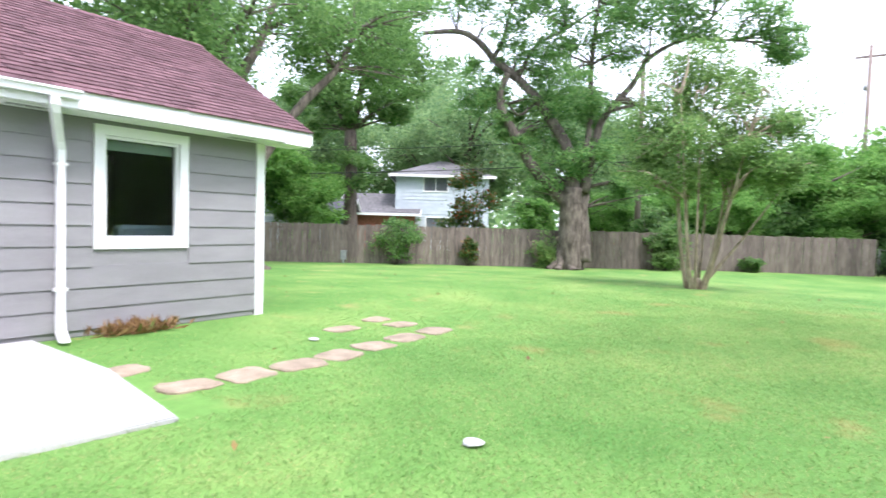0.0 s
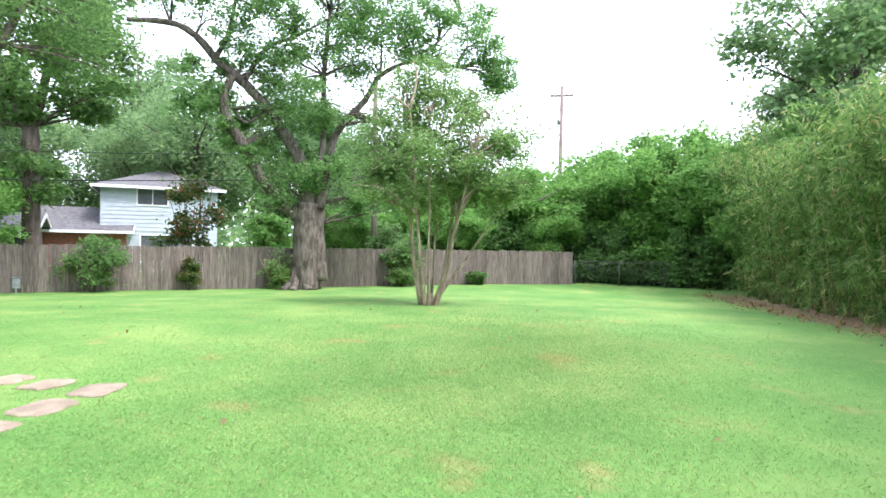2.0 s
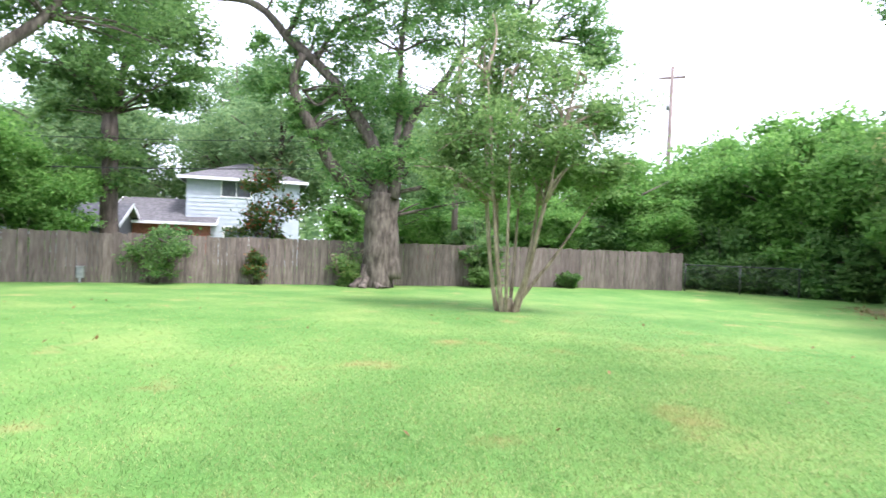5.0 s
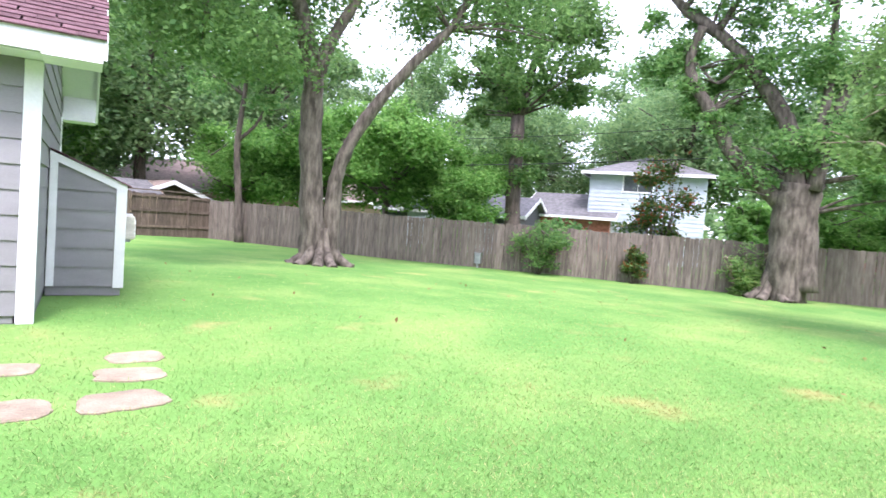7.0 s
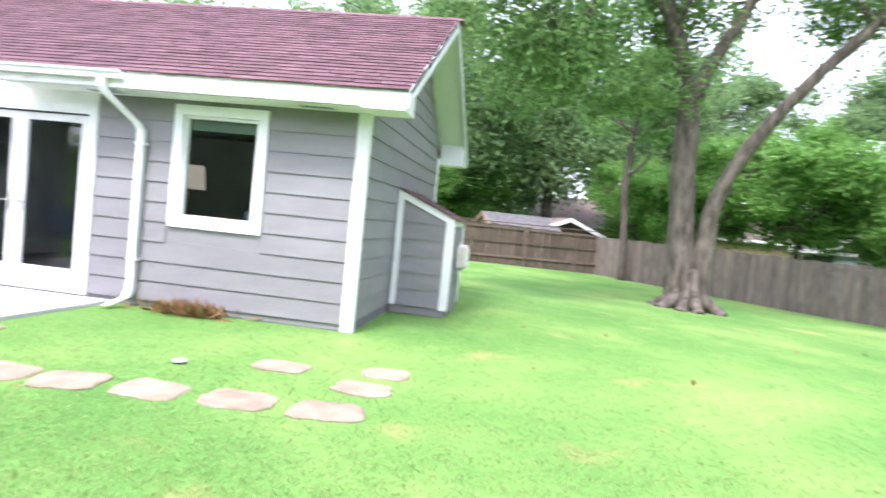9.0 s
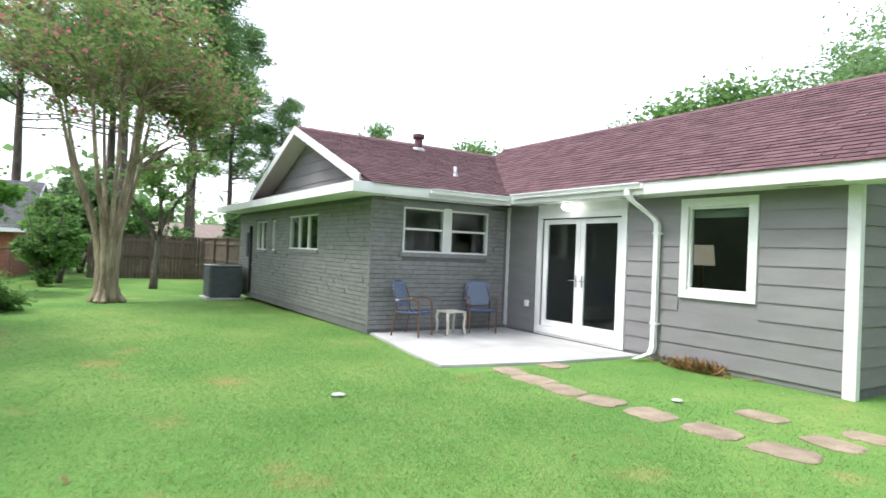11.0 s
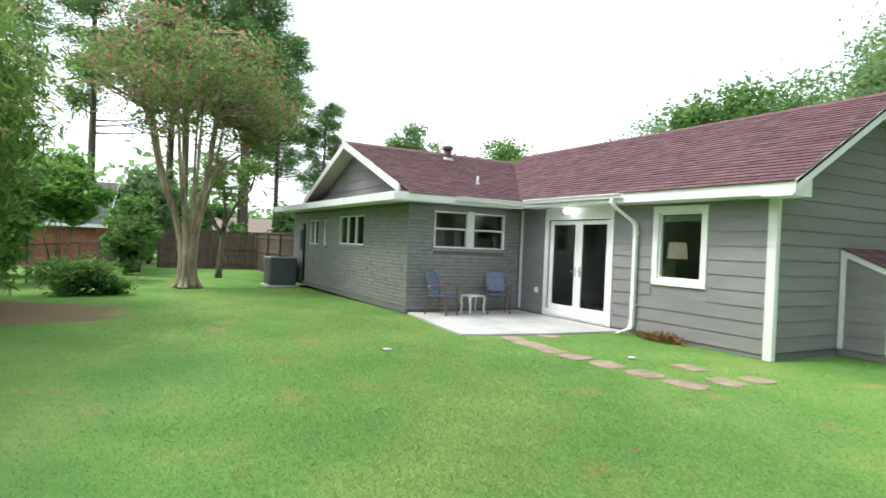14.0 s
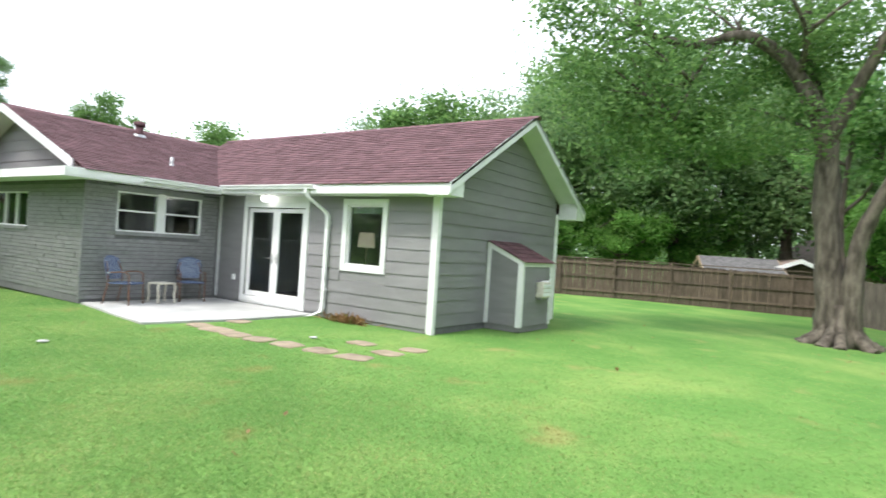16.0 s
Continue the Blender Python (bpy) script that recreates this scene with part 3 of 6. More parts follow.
# brick block roof: ridge from south to north, gable over the long wall, a skirt roof below it
roof_main = structure("roof_main")
BW_X = 2 * BRIDGE_X - BEAVE_X
bm = bmesh.new()
slab(bm, [(BRIDGE_X, -3.45, BRIDGE), (BEAVE_X, -3.45, MEAVE), (BEAVE_X, RIDGE_Y, MEAVE), (BRIDGE_X, RIDGE_Y, BRIDGE)], 0.05)
slab(bm, [(BW_X, -3.45, MEAVE), (BRIDGE_X, -3.45, BRIDGE), (BRIDGE_X, 8.0, BRIDGE), (BW_X, 8.0, MEAVE)], 0.05)
part("roof_deck", bm, M_ROOFDECK, roof_main)
bm = bmesh.new()
slab(bm, [(FAR_X - 0.4, -3.81, MEAVE), (BEAVE_X + 0.01, -3.81, MEAVE), (BEAVE_X - 0.25, -3.1, MEAVE + 0.13), (FAR_X - 0.4, -3.1, MEAVE + 0.13)], 0.04)
slab(bm, [(FAR_X - 0.4, -3.1, MEAVE + 0.12), (BW_X + 1.5, -3.1, MEAVE + 0.12), (BW_X + 1.5, 8.2, MEAVE + 0.2), (FAR_X - 0.4, 8.2, MEAVE + 0.2)], 0.04)
part("skirt_roof", bm, M_SHINGLE, roof_main)
GY = -3.0
gable2 = structure("wall_brick_gable")
bm = bmesh.new()
hw = (BRIDGE - 0.12 - (MEAVE - 0.05)) / BSLOPE
prism(bm, [(BRIDGE_X - hw, GY, MEAVE - 0.05), (BRIDGE_X + hw, GY, MEAVE - 0.05), (BRIDGE_X + hw, GY + 0.1, MEAVE - 0.05), (BRIDGE_X - hw, GY + 0.1, MEAVE - 0.05),
           (BRIDGE_X - 0.02, GY, BRIDGE - 0.12), (BRIDGE_X + 0.02, GY, BRIDGE - 0.12), (BRIDGE_X + 0.02, GY + 0.1, BRIDGE - 0.12), (BRIDGE_X - 0.02, GY + 0.1, BRIDGE - 0.12)])
part("gable_panel", bm, M_SIDING, gable2)
z = MEAVE + 0.1
while z < BRIDGE - 0.3:
    w0, w1 = (BRIDGE - 0.12 - z) / BSLOPE, (BRIDGE - 0.12 - z - 0.25) / BSLOPE
    lap(gable2, lambda u, w, zz: (u, GY + w, zz), BRIDGE_X - w0, BRIDGE_X + w0, BRIDGE_X - w1, BRIDGE_X + w1, z, z + 0.25)
    z += 0.25
for sgn in (1, -1):
    xe = BRIDGE_X + sgn * (BEAVE_X - BRIDGE_X - 0.5)
    ze = MEAVE + 0.5 * BSLOPE
    bm = bmesh.new()
    prism(bm, [(xe, -3.50, ze - 0.17), (BRIDGE_X, -3.50, BRIDGE - 0.17), (BRIDGE_X, -3.455, BRIDGE - 0.17), (xe, -3.455, ze - 0.17),
               (xe, -3.50, ze + 0.015), (BRIDGE_X, -3.50, BRIDGE + 0.015), (BRIDGE_X, -3.455, BRIDGE + 0.015), (xe, -3.455, ze + 0.015)])
    part("rake_board", bm, M_WHITE, fascia)
    bm = bmesh.new()
    prism(bm, [(xe, -3.45, ze - 0.09), (BRIDGE_X, -3.45, BRIDGE - 0.09), (BRIDGE_X, GY, BRIDGE - 0.09), (xe, GY, ze - 0.09),
               (xe, -3.45, ze - 0.06), (BRIDGE_X, -3.45, BRIDGE - 0.06), (BRIDGE_X, GY, BRIDGE - 0.06), (xe, GY, ze - 0.06)])
    part("rake_soffit", bm, M_SOFFIT, soffit)

# ridge caps
bm = bmesh.new()
for a, b in (((BRIDGE_X, RIDGE_Y, RIDGE), (RAKE + 0.02, RIDGE_Y, RIDGE)), ((BRIDGE_X, -3.5, BRIDGE), (BRIDGE_X, RIDGE_Y, BRIDGE))):
    a, b = Vector(a), Vector(b)
    side = Vector((0, 0.13, 0)) if abs(b.x - a.x) > 1 else Vector((0.13, 0, 0))
    n = int((b - a).length / 0.2)
    for i in range(n):
        p, q = a.lerp(b, i / n), a.lerp(b, (i + 1.25) / n)
        d = Vector((0, 0, 0.07))
        v = [bm.verts.new(k) for k in (p - side - d + Vector((0, 0, 0.03)), p + Vector((0, 0, 0.035)), p + side - d + Vector((0, 0, 0.03)),
                                       q - side - d + Vector((0, 0, 0.02)), q + Vector((0, 0, 0.022)), q + side - d + Vector((0, 0, 0.02)))]
        bm.faces.new((v[0], v[1], v[4], v[3]))
        bm.faces.new((v[1], v[2], v[5], v[4]))
part("ridge_cap", bm, M_SHINGLE, roof_wing)


def gutter(name, x0, x1, y0, y1, zt=2.715):
    """A white K-shaped gutter along x or y, hung on the fascia."""
    along_x = abs(x1 - x0) > abs(y1 - y0)
    prof = [(0, 0.0), (0.02, -0.085), (0.075, -0.085), (0.085, -0.03), (0.11, -0.015), (0.11, 0.005), (0.1, 0.005), (0.1, -0.008), (0.075, -0.02), (0.065, -0.075), (0.025, -0.075), (0.008, 0.0)]
    bm = bmesh.new()
    rings = []
    for k in (0, 1):
        ring = []
        for o, zz in prof:
            ring.append(bm.verts.new(((x0, x1)[k], y0 - o, zt + zz) if along_x else (x0 + o, (y0, y1)[k], zt + zz)))
        rings.append(ring)
    n = len(prof)
    for i in range(n):
        bm.faces.new((rings[0][i], rings[0][(i + 1) % n], rings[1][(i + 1) % n], rings[1][i]))
    bm.faces.new(rings[0])
    bm.faces.new(rings[1][::-1])
    return part(name, bm, M_WHITE)


g = gutter("gutter", -5.84, -2.75, -OV - 0.022, -OV - 0.022)
tagged(g, "white metal rain gutter hung below the roof edge", "gutter")
g = gutter("gutter", BEAVE_X + 0.022, BEAVE_X + 0.022, -2.35, -OV - 0.12, 2.67)
tagged(g, "white metal rain gutter above the brick wall windows", "gutter")

# downspout with two bends and a kicked-out foot
ds = thing("downspout", "white square metal downspout bending down the grey siding", "downspout")


def square_pipe(bm, pts, w, d):
    pts = [Vector(p) for p in pts]
    rings = []
    for p in pts:
        rings.append([bm.verts.new(p + Vector((sx * w / 2, sy * d / 2, 0))) for sx, sy in ((-1, -1), (1, -1), (1, 1), (-1, 1))])
    for a, b in zip(rings, rings[1:]):
        for k in range(4):
            bm.faces.new((a[k], a[(k + 1) % 4], b[(k + 1) % 4], b[k]))
    bm.faces.new(rings[0][::-1])
    bm.faces.new(rings[-1])
    return bm


part("upper_elbow", square_pipe(bmesh.new(), [(-3.0, -0.51, 2.66), (-3.0, -0.51, 2.54), (-2.97, -0.46, 2.46), (-2.80, -0.13, 2.20), (-2.77, -0.085, 2.12), (-2.77, -0.08, 2.0)], 0.085, 0.075), M_WHITE, ds)
part("pipe", square_pipe(bmesh.new(), [(-2.77, -0.08, 2.02), (-2.77, -0.08, 0.25)], 0.08, 0.07), M_WHITE, ds)
part("foot_elbow", square_pipe(bmesh.new(), [(-2.77, -0.08, 0.27), (-2.77, -0.085, 0.19), (-2.78, -0.12, 0.11), (-2.84, -0.36, 0.035), (-2.85, -0.40, 0.03)], 0.088, 0.078), M_WHITE, ds)
for zz in (1.95, 0.55):
    box_part("strap", (-2.83, -2.70, -0.12, -0.025, zz, zz + 0.03), M_WHITE, ds)


# windows and doors
def ring_boards(parent, place, u0, u1, z0, z1, w, out, back, material, name):
    """Four boards round an opening."""
    for a, b, c, d in ((u0 - w, u1 + w, z0 - w, z0), (u0 - w, u1 + w, z1, z1 + w), (u0 - w, u0, z0, z1), (u1, u1 + w, z0, z1)):
        bm = bmesh.new()
        prism(bm, [place(u, q, zz) for zz in (c, d) for u, q in ((a, -out), (b, -out), (b, back), (a, back))])
        part(name, bm, material, parent)


def pane(parent, place, u0, u1, z0, z1, depth):
    bm = bmesh.new()
    prism(bm, [place(u, q, zz) for zz in (z0, z1) for u, q in ((u0, depth), (u1, depth), (u1, depth + 0.006), (u0, depth + 0.006))])
    p = part("pane", bm, M_GLASS, parent)
    p.visible_shadow = False
    return p


def block(name, parent, place, u0, u1, z0, z1, w0, w1, material):
    bm = bmesh.new()
    prism(bm, [place(u, q, zz) for zz in (z0, z1) for u, q in ((u0, w0), (u1, w0), (u1, w1), (u0, w1))])
    return part(name, bm, material, parent)


win = structure("window_1")
ring_boards(win, on_front, *W1, 0.12, 0.035, 0.02, M_WHITE, "window_trim")
ring_boards(win, on_front, W1[0] + 0.035, W1[1] - 0.035, W1[2] + 0.035, W1[3] - 0.035, 0.034, -0.005, 0.08, M_WHITE, "window_frame")
pane(win, on_front, W1[0] + 0.03, W1[1] - 0.03, W1[2] + 0.03, W1[3] - 0.03, 0.05)
block("blind", win, on_front, W1[0] + 0.04, W1[1] - 0.04, 2.20, 2.32, 0.10, 0.13, M_BLIND)

for k, h in enumerate((BW1, BW2)):
    win = structure("window_%d" % (k + 2))
    ring_boards(win, on_brick_east, h[0] + 0.035, h[1] - 0.035, h[2] + 0.03, h[3] - 0.03, 0.034, 0.02, 0.10, M_WHITE, "window_frame")
    mid = (h[2] + h[3]) / 2 + 0.02
    block("sash_rail", win, on_brick_east, h[0] + 0.03, h[1] - 0.03, mid - 0.02, mid + 0.02, 0.02, 0.06, M_WHITE)
    pane(win, on_brick_east, h[0] + 0.03, h[1] - 0.03, mid, h[3] - 0.03, 0.03)
    pane(win, on_brick_east, h[0] + 0.03, h[1] - 0.03, h[2] + 0.03, mid, 0.045)
sills = structure("sill")
block("brick_sill", sills, on_brick_east, -2.56, -0.47, 1.44, 1.515, -0.05, 0.05, M_BRICK)
block("mullion", sills, on_brick_east, -1.60, -1.43, 1.50, 2.40, -0.022, 0.05, M_WHITE)
block("head_trim", sills, on_brick_east, -2.54, -0.49, 2.372, 2.50, -0.015, 0.05, M_BRICK)
for k, h in enumerate(LW):
    win = structure("window_%d" % (k + 4))
    ring_boards(win, on_brick_south, h[0] + 0.035, h[1] - 0.035, h[2] + 0.03, h[3] - 0.03, 0.034, 0.0, 0.10, M_WHITE, "window_frame")
    lights = 3 if k == 0 else (2 if k == 1 else 1)
    w = (h[1] - h[0] - 0.06) / lights
    for i in range(lights):
        a = h[0] + 0.03 + i * w
        pane(win, on_brick_south, a, a + w, h[2] + 0.03, h[3] - 0.03, 0.05)
        if i:
            block("mullion", win, on_brick_south, a - 0.03, a + 0.03, h[2] + 0.03, h[3] - 0.03, 0.01, 0.07, M_WHITE)
    block("brick_sill", win, on_brick_south, h[0] - 0.06, h[1] + 0.06, h[2] - 0.07, h[2], -0.05, 0.05, M_BRICK)
# a dark conduit and utility box by the far corner of the long wall
util = thing("conduit", "dark vertical pipe with a cable box on painted brick", "pipe")
bm = tube(bmesh.new(), [Vector((-14.75, -3.20, 0.15)), Vector((-14.75, -3.20, 2.1))], [0.045, 0.045], 8)
part("pipe", bm, M_BLACK, util)
box_part("cable_box", (-15.05, -14.85, -3.27, -3.16, 1.2, 1.9), M_ACDARK, util)

door = structure("door_1")
u0, u1, z0, z1 = DOOR
ring_boards(door, on_front, u0, u1, z0, z1, 0.115, 0.038, 0.02, M_WHITE, "door_trim")
block("head_board", door, on_front, u0 - 0.11, u1 + 0.11, z1 + 0.117, 2.533, -0.030, 0.02, M_WHITE)
block("door_step", door, on_front, u0 - 0.02, u1 + 0.02, 0.09, 0.21, -0.06, 0.10, M_WHITE)
mid = (u0 + u1) / 2
for a, b in ((u0 + 0.02, mid - 0.004), (mid + 0.004, u1 - 0.02)):
    for c, d, e, f in ((a, a + 0.11, 0.22, z1 - 0.02), (b - 0.11, b, 0.22, z1 - 0.02), (a + 0.11, b - 0.11, 0.22, 0.33), (a + 0.11, b - 0.11, z1 - 0.11, z1 - 0.02)):
        block("door_stile", door, on_front, c, d, e, f, 0.02, 0.065, M_WHITE)
    pane(door, on_front, a + 0.10, b - 0.10, 0.32, z1 - 0.10, 0.04)
for s in (-1, 1):
    bm = bmesh.new()
    cube(bm, mid + s * 0.075 - 0.02, mid + s * 0.075 + 0.02, 0.012, 0.021, 1.0, 1.22, None, 0.004)
    tube(bm, [Vector((mid + s * 0.075, 0.02, 1.12)), Vector((mid + s * 0.075, -0.045, 1.12))], [0.01, 0.01], 8)
    tube(bm, smooth_path([(mid + s * 0.075, -0.045, 1.12), (mid + s * 0.13, -0.05, 1.125), (mid + s * 0.19, -0.045, 1.11)], 3), [0.011, 0.008], 8)
    part("door_handle", bm, M_METAL, door, "chrome lever handle")

# rooms behind the glass
tagged(box_part("floor", (BX + 0.02, -0.15, 0.15, WY - 0.15, 0.05, 0.09), M_ROOMFLOOR), kind="structure")
tagged(box_part("floor_2", (-15.9, BX - 0.21, -2.9, WY - 0.15, 0.05, 0.09), M_ROOMFLOOR), kind="structure")
tagged(box_part("wall_room_back", (-12.0, -0.15, 4.2, 4.3, 0.09, WZ), M_ROOM), kind="structure")
tagged(box_part("wall_room_divide", (-9.2, -9.1, -2.9, 4.2, 0.09, WZ), M_ROOM), kind="structure")
tagged(box_part("wall_room_lining", (BX - 0.26, BX - 0.22, 0.15, 4.2, 0.09, WZ), M_ROOM), kind="structure")
tagged(box_part("ceiling_room", (-15.5, BX, -2.9, 4.2, WZ - 0.04, WZ + 0.0), M_ROOM), kind="structure")
lampob = thing("table_lamp", "cream drum shade lamp on a dark table indoors", "lamp", pose(-2.95, 1.35, 0.0))
bm = bmesh.new()
tube(bm, [Vector((0, 0, 1.50)), Vector((0, 0, 1.84))], [0.20, 0.17], 24)
part("shade", bm, M_SHADE, lampob)
tube(bm := bmesh.new(), smooth_path([(0, 0, 0.76), (0, 0, 1.0), (0, 0, 1.2), (0, 0, 1.55)]), [0.07, 0.10, 0.12, 0.1, 0.07, 0.04, 0.03, 0.02, 0.02, 0.02, 0.02, 0.02, 0.02], 16)
part("base", bm, M_BROWN, lampob)
tb = thing("side_table", "dark wooden table holding a lamp indoors", "table", pose(-2.95, 1.35, 0.09))
box_part("tabletop", (-0.4, 0.4, -0.3, 0.3, 0.63, 0.67), M_ROOMFLOOR, tb, bevel=0.005)
for sx in (-0.36, 0.36):
    for sy in (-0.26, 0.26):
        box_part("leg", (sx - 0.03, sx + 0.03, sy - 0.03, sy + 0.03, 0, 0.63), M_ROOMFLOOR, tb)
sofa = thing("sofa", "pale blue upholstered sofa with its back to the window", "sofa", pose(-1.35, 0.75, 0.09))
box_part("backrest", (-0.42, 0.9, -0.12, 0.12, 0.1, 1.20), M_CLOTH, sofa, bevel=0.05)
box_part("seat", (-0.42, 0.9, 0.12, 0.75, 0.1, 0.45), M_CLOTH, sofa, bevel=0.05)

# porch light, outlet, soffit vents, roof vents
pl = thing("porch_light", "lit white glass globe lamp under the soffit", "lamp", pose(-4.62, -0.22, 2.535))
bm = bmesh.new()
bmesh.ops.create_uvsphere(bm, u_segments=20, v_segments=12, radius=0.095, matrix=Matrix.Translation((0, 0, -0.085)) @ Matrix.Diagonal((1.15, 1.15, 0.75, 1)))
part("globe", bm, M_PORCH, pl)
part("base", tube(bmesh.new(), [Vector((0, 0, -0.03)), Vector((0, 0, 0.0))], [0.085, 0.09], 20), M_WHITE, pl)
ot = thing("outlet_box", "small white outdoor outlet cover on grey siding", "outlet", pose(-5.85, -0.02, 0.60))
box_part("box", (-0.045, 0.045, -0.05, 0.0, -0.065, 0.065), M_WHITE, ot, bevel=0.006)
box_part("flap", (-0.04, 0.04, -0.062, -0.051, -0.05, 0.06), M_WHITE, ot, bevel=0.004)
for x in (-5.35, -3.15, -0.55):
    v = thing("soffit_vent", "dark slotted soffit vent grille", "vent", pose(x, -0.26, 2.532), group="soffit vents")
    box_part("backing", (-0.2, 0.2, -0.07, 0.07, -0.004, 0.0), M_BLACK, v)
    for i in range(4):
        box_part("slat", (-0.19 + i * 0.1, -0.12 + i * 0.1, -0.065, 0.065, -0.012, -0.005), M_METAL, v)
    ring_boards(v, lambda u, w, zz: (u, zz, -0.008 + w), -0.2, 0.2, -0.07, 0.07, 0.015, 0.004, 0.008, M_WHITE, "frame")


def pipe_vent(x, y, h, r, hood):
    z = max(roof_z(y), MEAVE + BSLOPE * (BEAVE_X - x)) if x < -6 else roof_z(y)
    v = thing("roof_vent", "metal plumbing vent pipe on red shingles" if not hood else "capped metal flue standing on red shingles", "vent", pose(x, y, z))
    part("pipe", tube(bmesh.new(), [Vector((0, 0, -0.1)), Vector((0, 0, h))], [r, r], 14), M_SHINGLE if hood else M_METAL, v)
    part("flashing", tube(bmesh.new(), [Vector((0, 0, -0.06)), Vector((0.02, 0, 0.07))], [r * 2.2, r * 1.15], 14), M_METAL, v)
    if hood:
        part("cap", tube(bmesh.new(), [Vector((0, 0, h - 0.02)), Vector((0, 0, h + 0.08)), Vector((0, 0, h + 0.11))], [r * 1.4, r * 1.45, r * 0.5], 14), M_SHINGLE, v)


pipe_vent(-9.5, -0.6, 0.30, 0.10, True)
pipe_vent(-7.1, -1.05, 0.22, 0.035, False)

# lean-to equipment shed against the gable wall
shed = thing("lean_to_shed", "small grey sided lean-to shed with white corner trim", "shed")
SX = 0.85
bm = bmesh.new()
prism(bm, [(0.026, SHED_Y0, 0.0), (SX, SHED_Y0, 0.0), (SX, SHED_Y1, 0.0), (0.026, SHED_Y1, 0.0),
           (0.026, SHED_Y0, 1.78), (SX, SHED_Y0, 1.42), (SX, SHED_Y1, 1.42), (0.026, SHED_Y1, 1.78)])
part("shell", bm, M_SIDING, shed)
for i in range(7):
    za, zb = 0.12 + i * 0.243, 0.12 + (i + 1) * 0.243
    xa = min(SX - 0.08, 0.03 + (1.80 - za) / 0.43 + 0.0)
    xb = min(SX - 0.08, 0.03 + (1.80 - zb) / 0.43)
    if xb > 0.12:
        lap(shed, lambda u, w, zz: (u, SHED_Y0 + w, zz), 0.1, xa, 0.1, xb, za, min(zb, 1.72))
    if zb < 1.36 or i == 5:
        lap(shed, lambda u, w, zz: (SX - w, u, zz), SHED_Y0 + 0.02, SHED_Y1 - 0.08, SHED_Y0 + 0.02, SHED_Y1 - 0.08, za, min(zb, 1.35))
for box in ((0.03, 0.115, SHED_Y0 - 0.03, SHED_Y0, 0.12, 1.74), (SX - 0.09, SX + 0.032, SHED_Y0 - 0.032, SHED_Y0, 0.1, 1.43), (SX, SX + 0.03, SHED_Y0, SHED_Y0 + 0.05, 0.1, 1.42),
            (SX, SX + 0.03, SHED_Y1 - 0.09, SHED_Y1 + 0.02, 0.1, 1.40), (SX, SX + 0.03, SHED_Y0 + 0.05, SHED_Y1 - 0.09, 1.33, 1.42)):
    box_part("corner_trim", box, M_WHITE, shed, "white painted trim board", bevel=0.003)
bm = bmesh.new()
prism(bm, [(0.026, SHED_Y0 - 0.035, 1.70), (SX + 0.03, SHED_Y0 - 0.035, 1.335), (SX + 0.03, SHED_Y0, 1.335), (0.026, SHED_Y0, 1.70),
           (0.026, SHED_Y0 - 0.035, 1.80), (SX + 0.03, SHED_Y0 - 0.035, 1.44), (SX + 0.03, SHED_Y0, 1.44), (0.026, SHED_Y0, 1.80)])
part("rake_trim", bm, M_WHITE, shed, "white painted trim board")
for i in range(5):
    a, b = i / 5, (i + 1.15) / 5
    x0_, x1_ = SX + 0.08 - (SX + 0.05) * a, SX + 0.08 - (SX + 0.05) * min(b, 1.0)
    z0_, z1_ = 1.415 + 0.40 * a, 1.415 + 0.40 * min(b, 1.0)
    for j in range(5):
        ya, yb = SHED_Y0 - 0.06 + j * 0.285, SHED_Y0 - 0.06 + (j + 0.985) * 0.285
        bm = bmesh.new()
        prism(bm, [(x0_, ya, z0_), (x0_, yb, z0_), (x1_, yb, z1_), (x1_, ya, z1_), (x0_, ya, z0_ + 0.022), (x0_, yb, z0_ + 0.022), (x1_, yb, z1_ + 0.012), (x1_, ya, z1_ + 0.012)])
        part("shingle", bm, M_SHINGLE, shed, "red-brown shingle" if i + j == 0 else "")
vb = thing("vent_box", "white louvred window unit on a grey shed wall", "vent", pose(SX + 0.03, 2.62, 0.86))
box_part("body", (0.0, 0.15, -0.19, 0.19, -0.16, 0.16), M_CREAM, vb, bevel=0.008)
box_part("hood", (0.0, 0.13, 0.02, 0.22, 0.162, 0.19), M_WHITE, vb, bevel=0.004)
box_part("bracket", (0.0, 0.10, -0.16, 0.16, -0.20, -0.162), M_METAL, vb)
for i in range(3):
    for j in range(2):
        box_part("louvre", (0.151, 0.160, -0.165 + j * 0.17, -0.005 + j * 0.17, -0.13 + i * 0.09, -0.06 + i * 0.09), M_WHITE, vb, bevel=0.003)

# patio slab
bm = bmesh.new()
outline = [(-6.58, -3.10), (-4.6, -3.42), (-3.42, -3.56), (-3.10, -1.9), (-3.02, -0.03), (-6.58, -0.03)]
lo = [bm.verts.new((x, y, -0.08)) for x, y in outline]
hi = [bm.verts.new((x, y, 0.03)) for x, y in outline]
bm.faces.new(hi)
bm.faces.new(lo[::-1])
for i in range(len(lo)):
    bm.faces.new((lo[i], lo[(i + 1) % len(lo)], hi[(i + 1) % len(lo)], hi[i]))
bmesh.ops.bevel(bm, geom=[e for e in bm.edges if all(v.co.z > 0 for v in e.verts)], offset=0.012, segments=2, affect="EDGES")
tagged(part("patio", bm, M_CONCRETE), kind="structure")

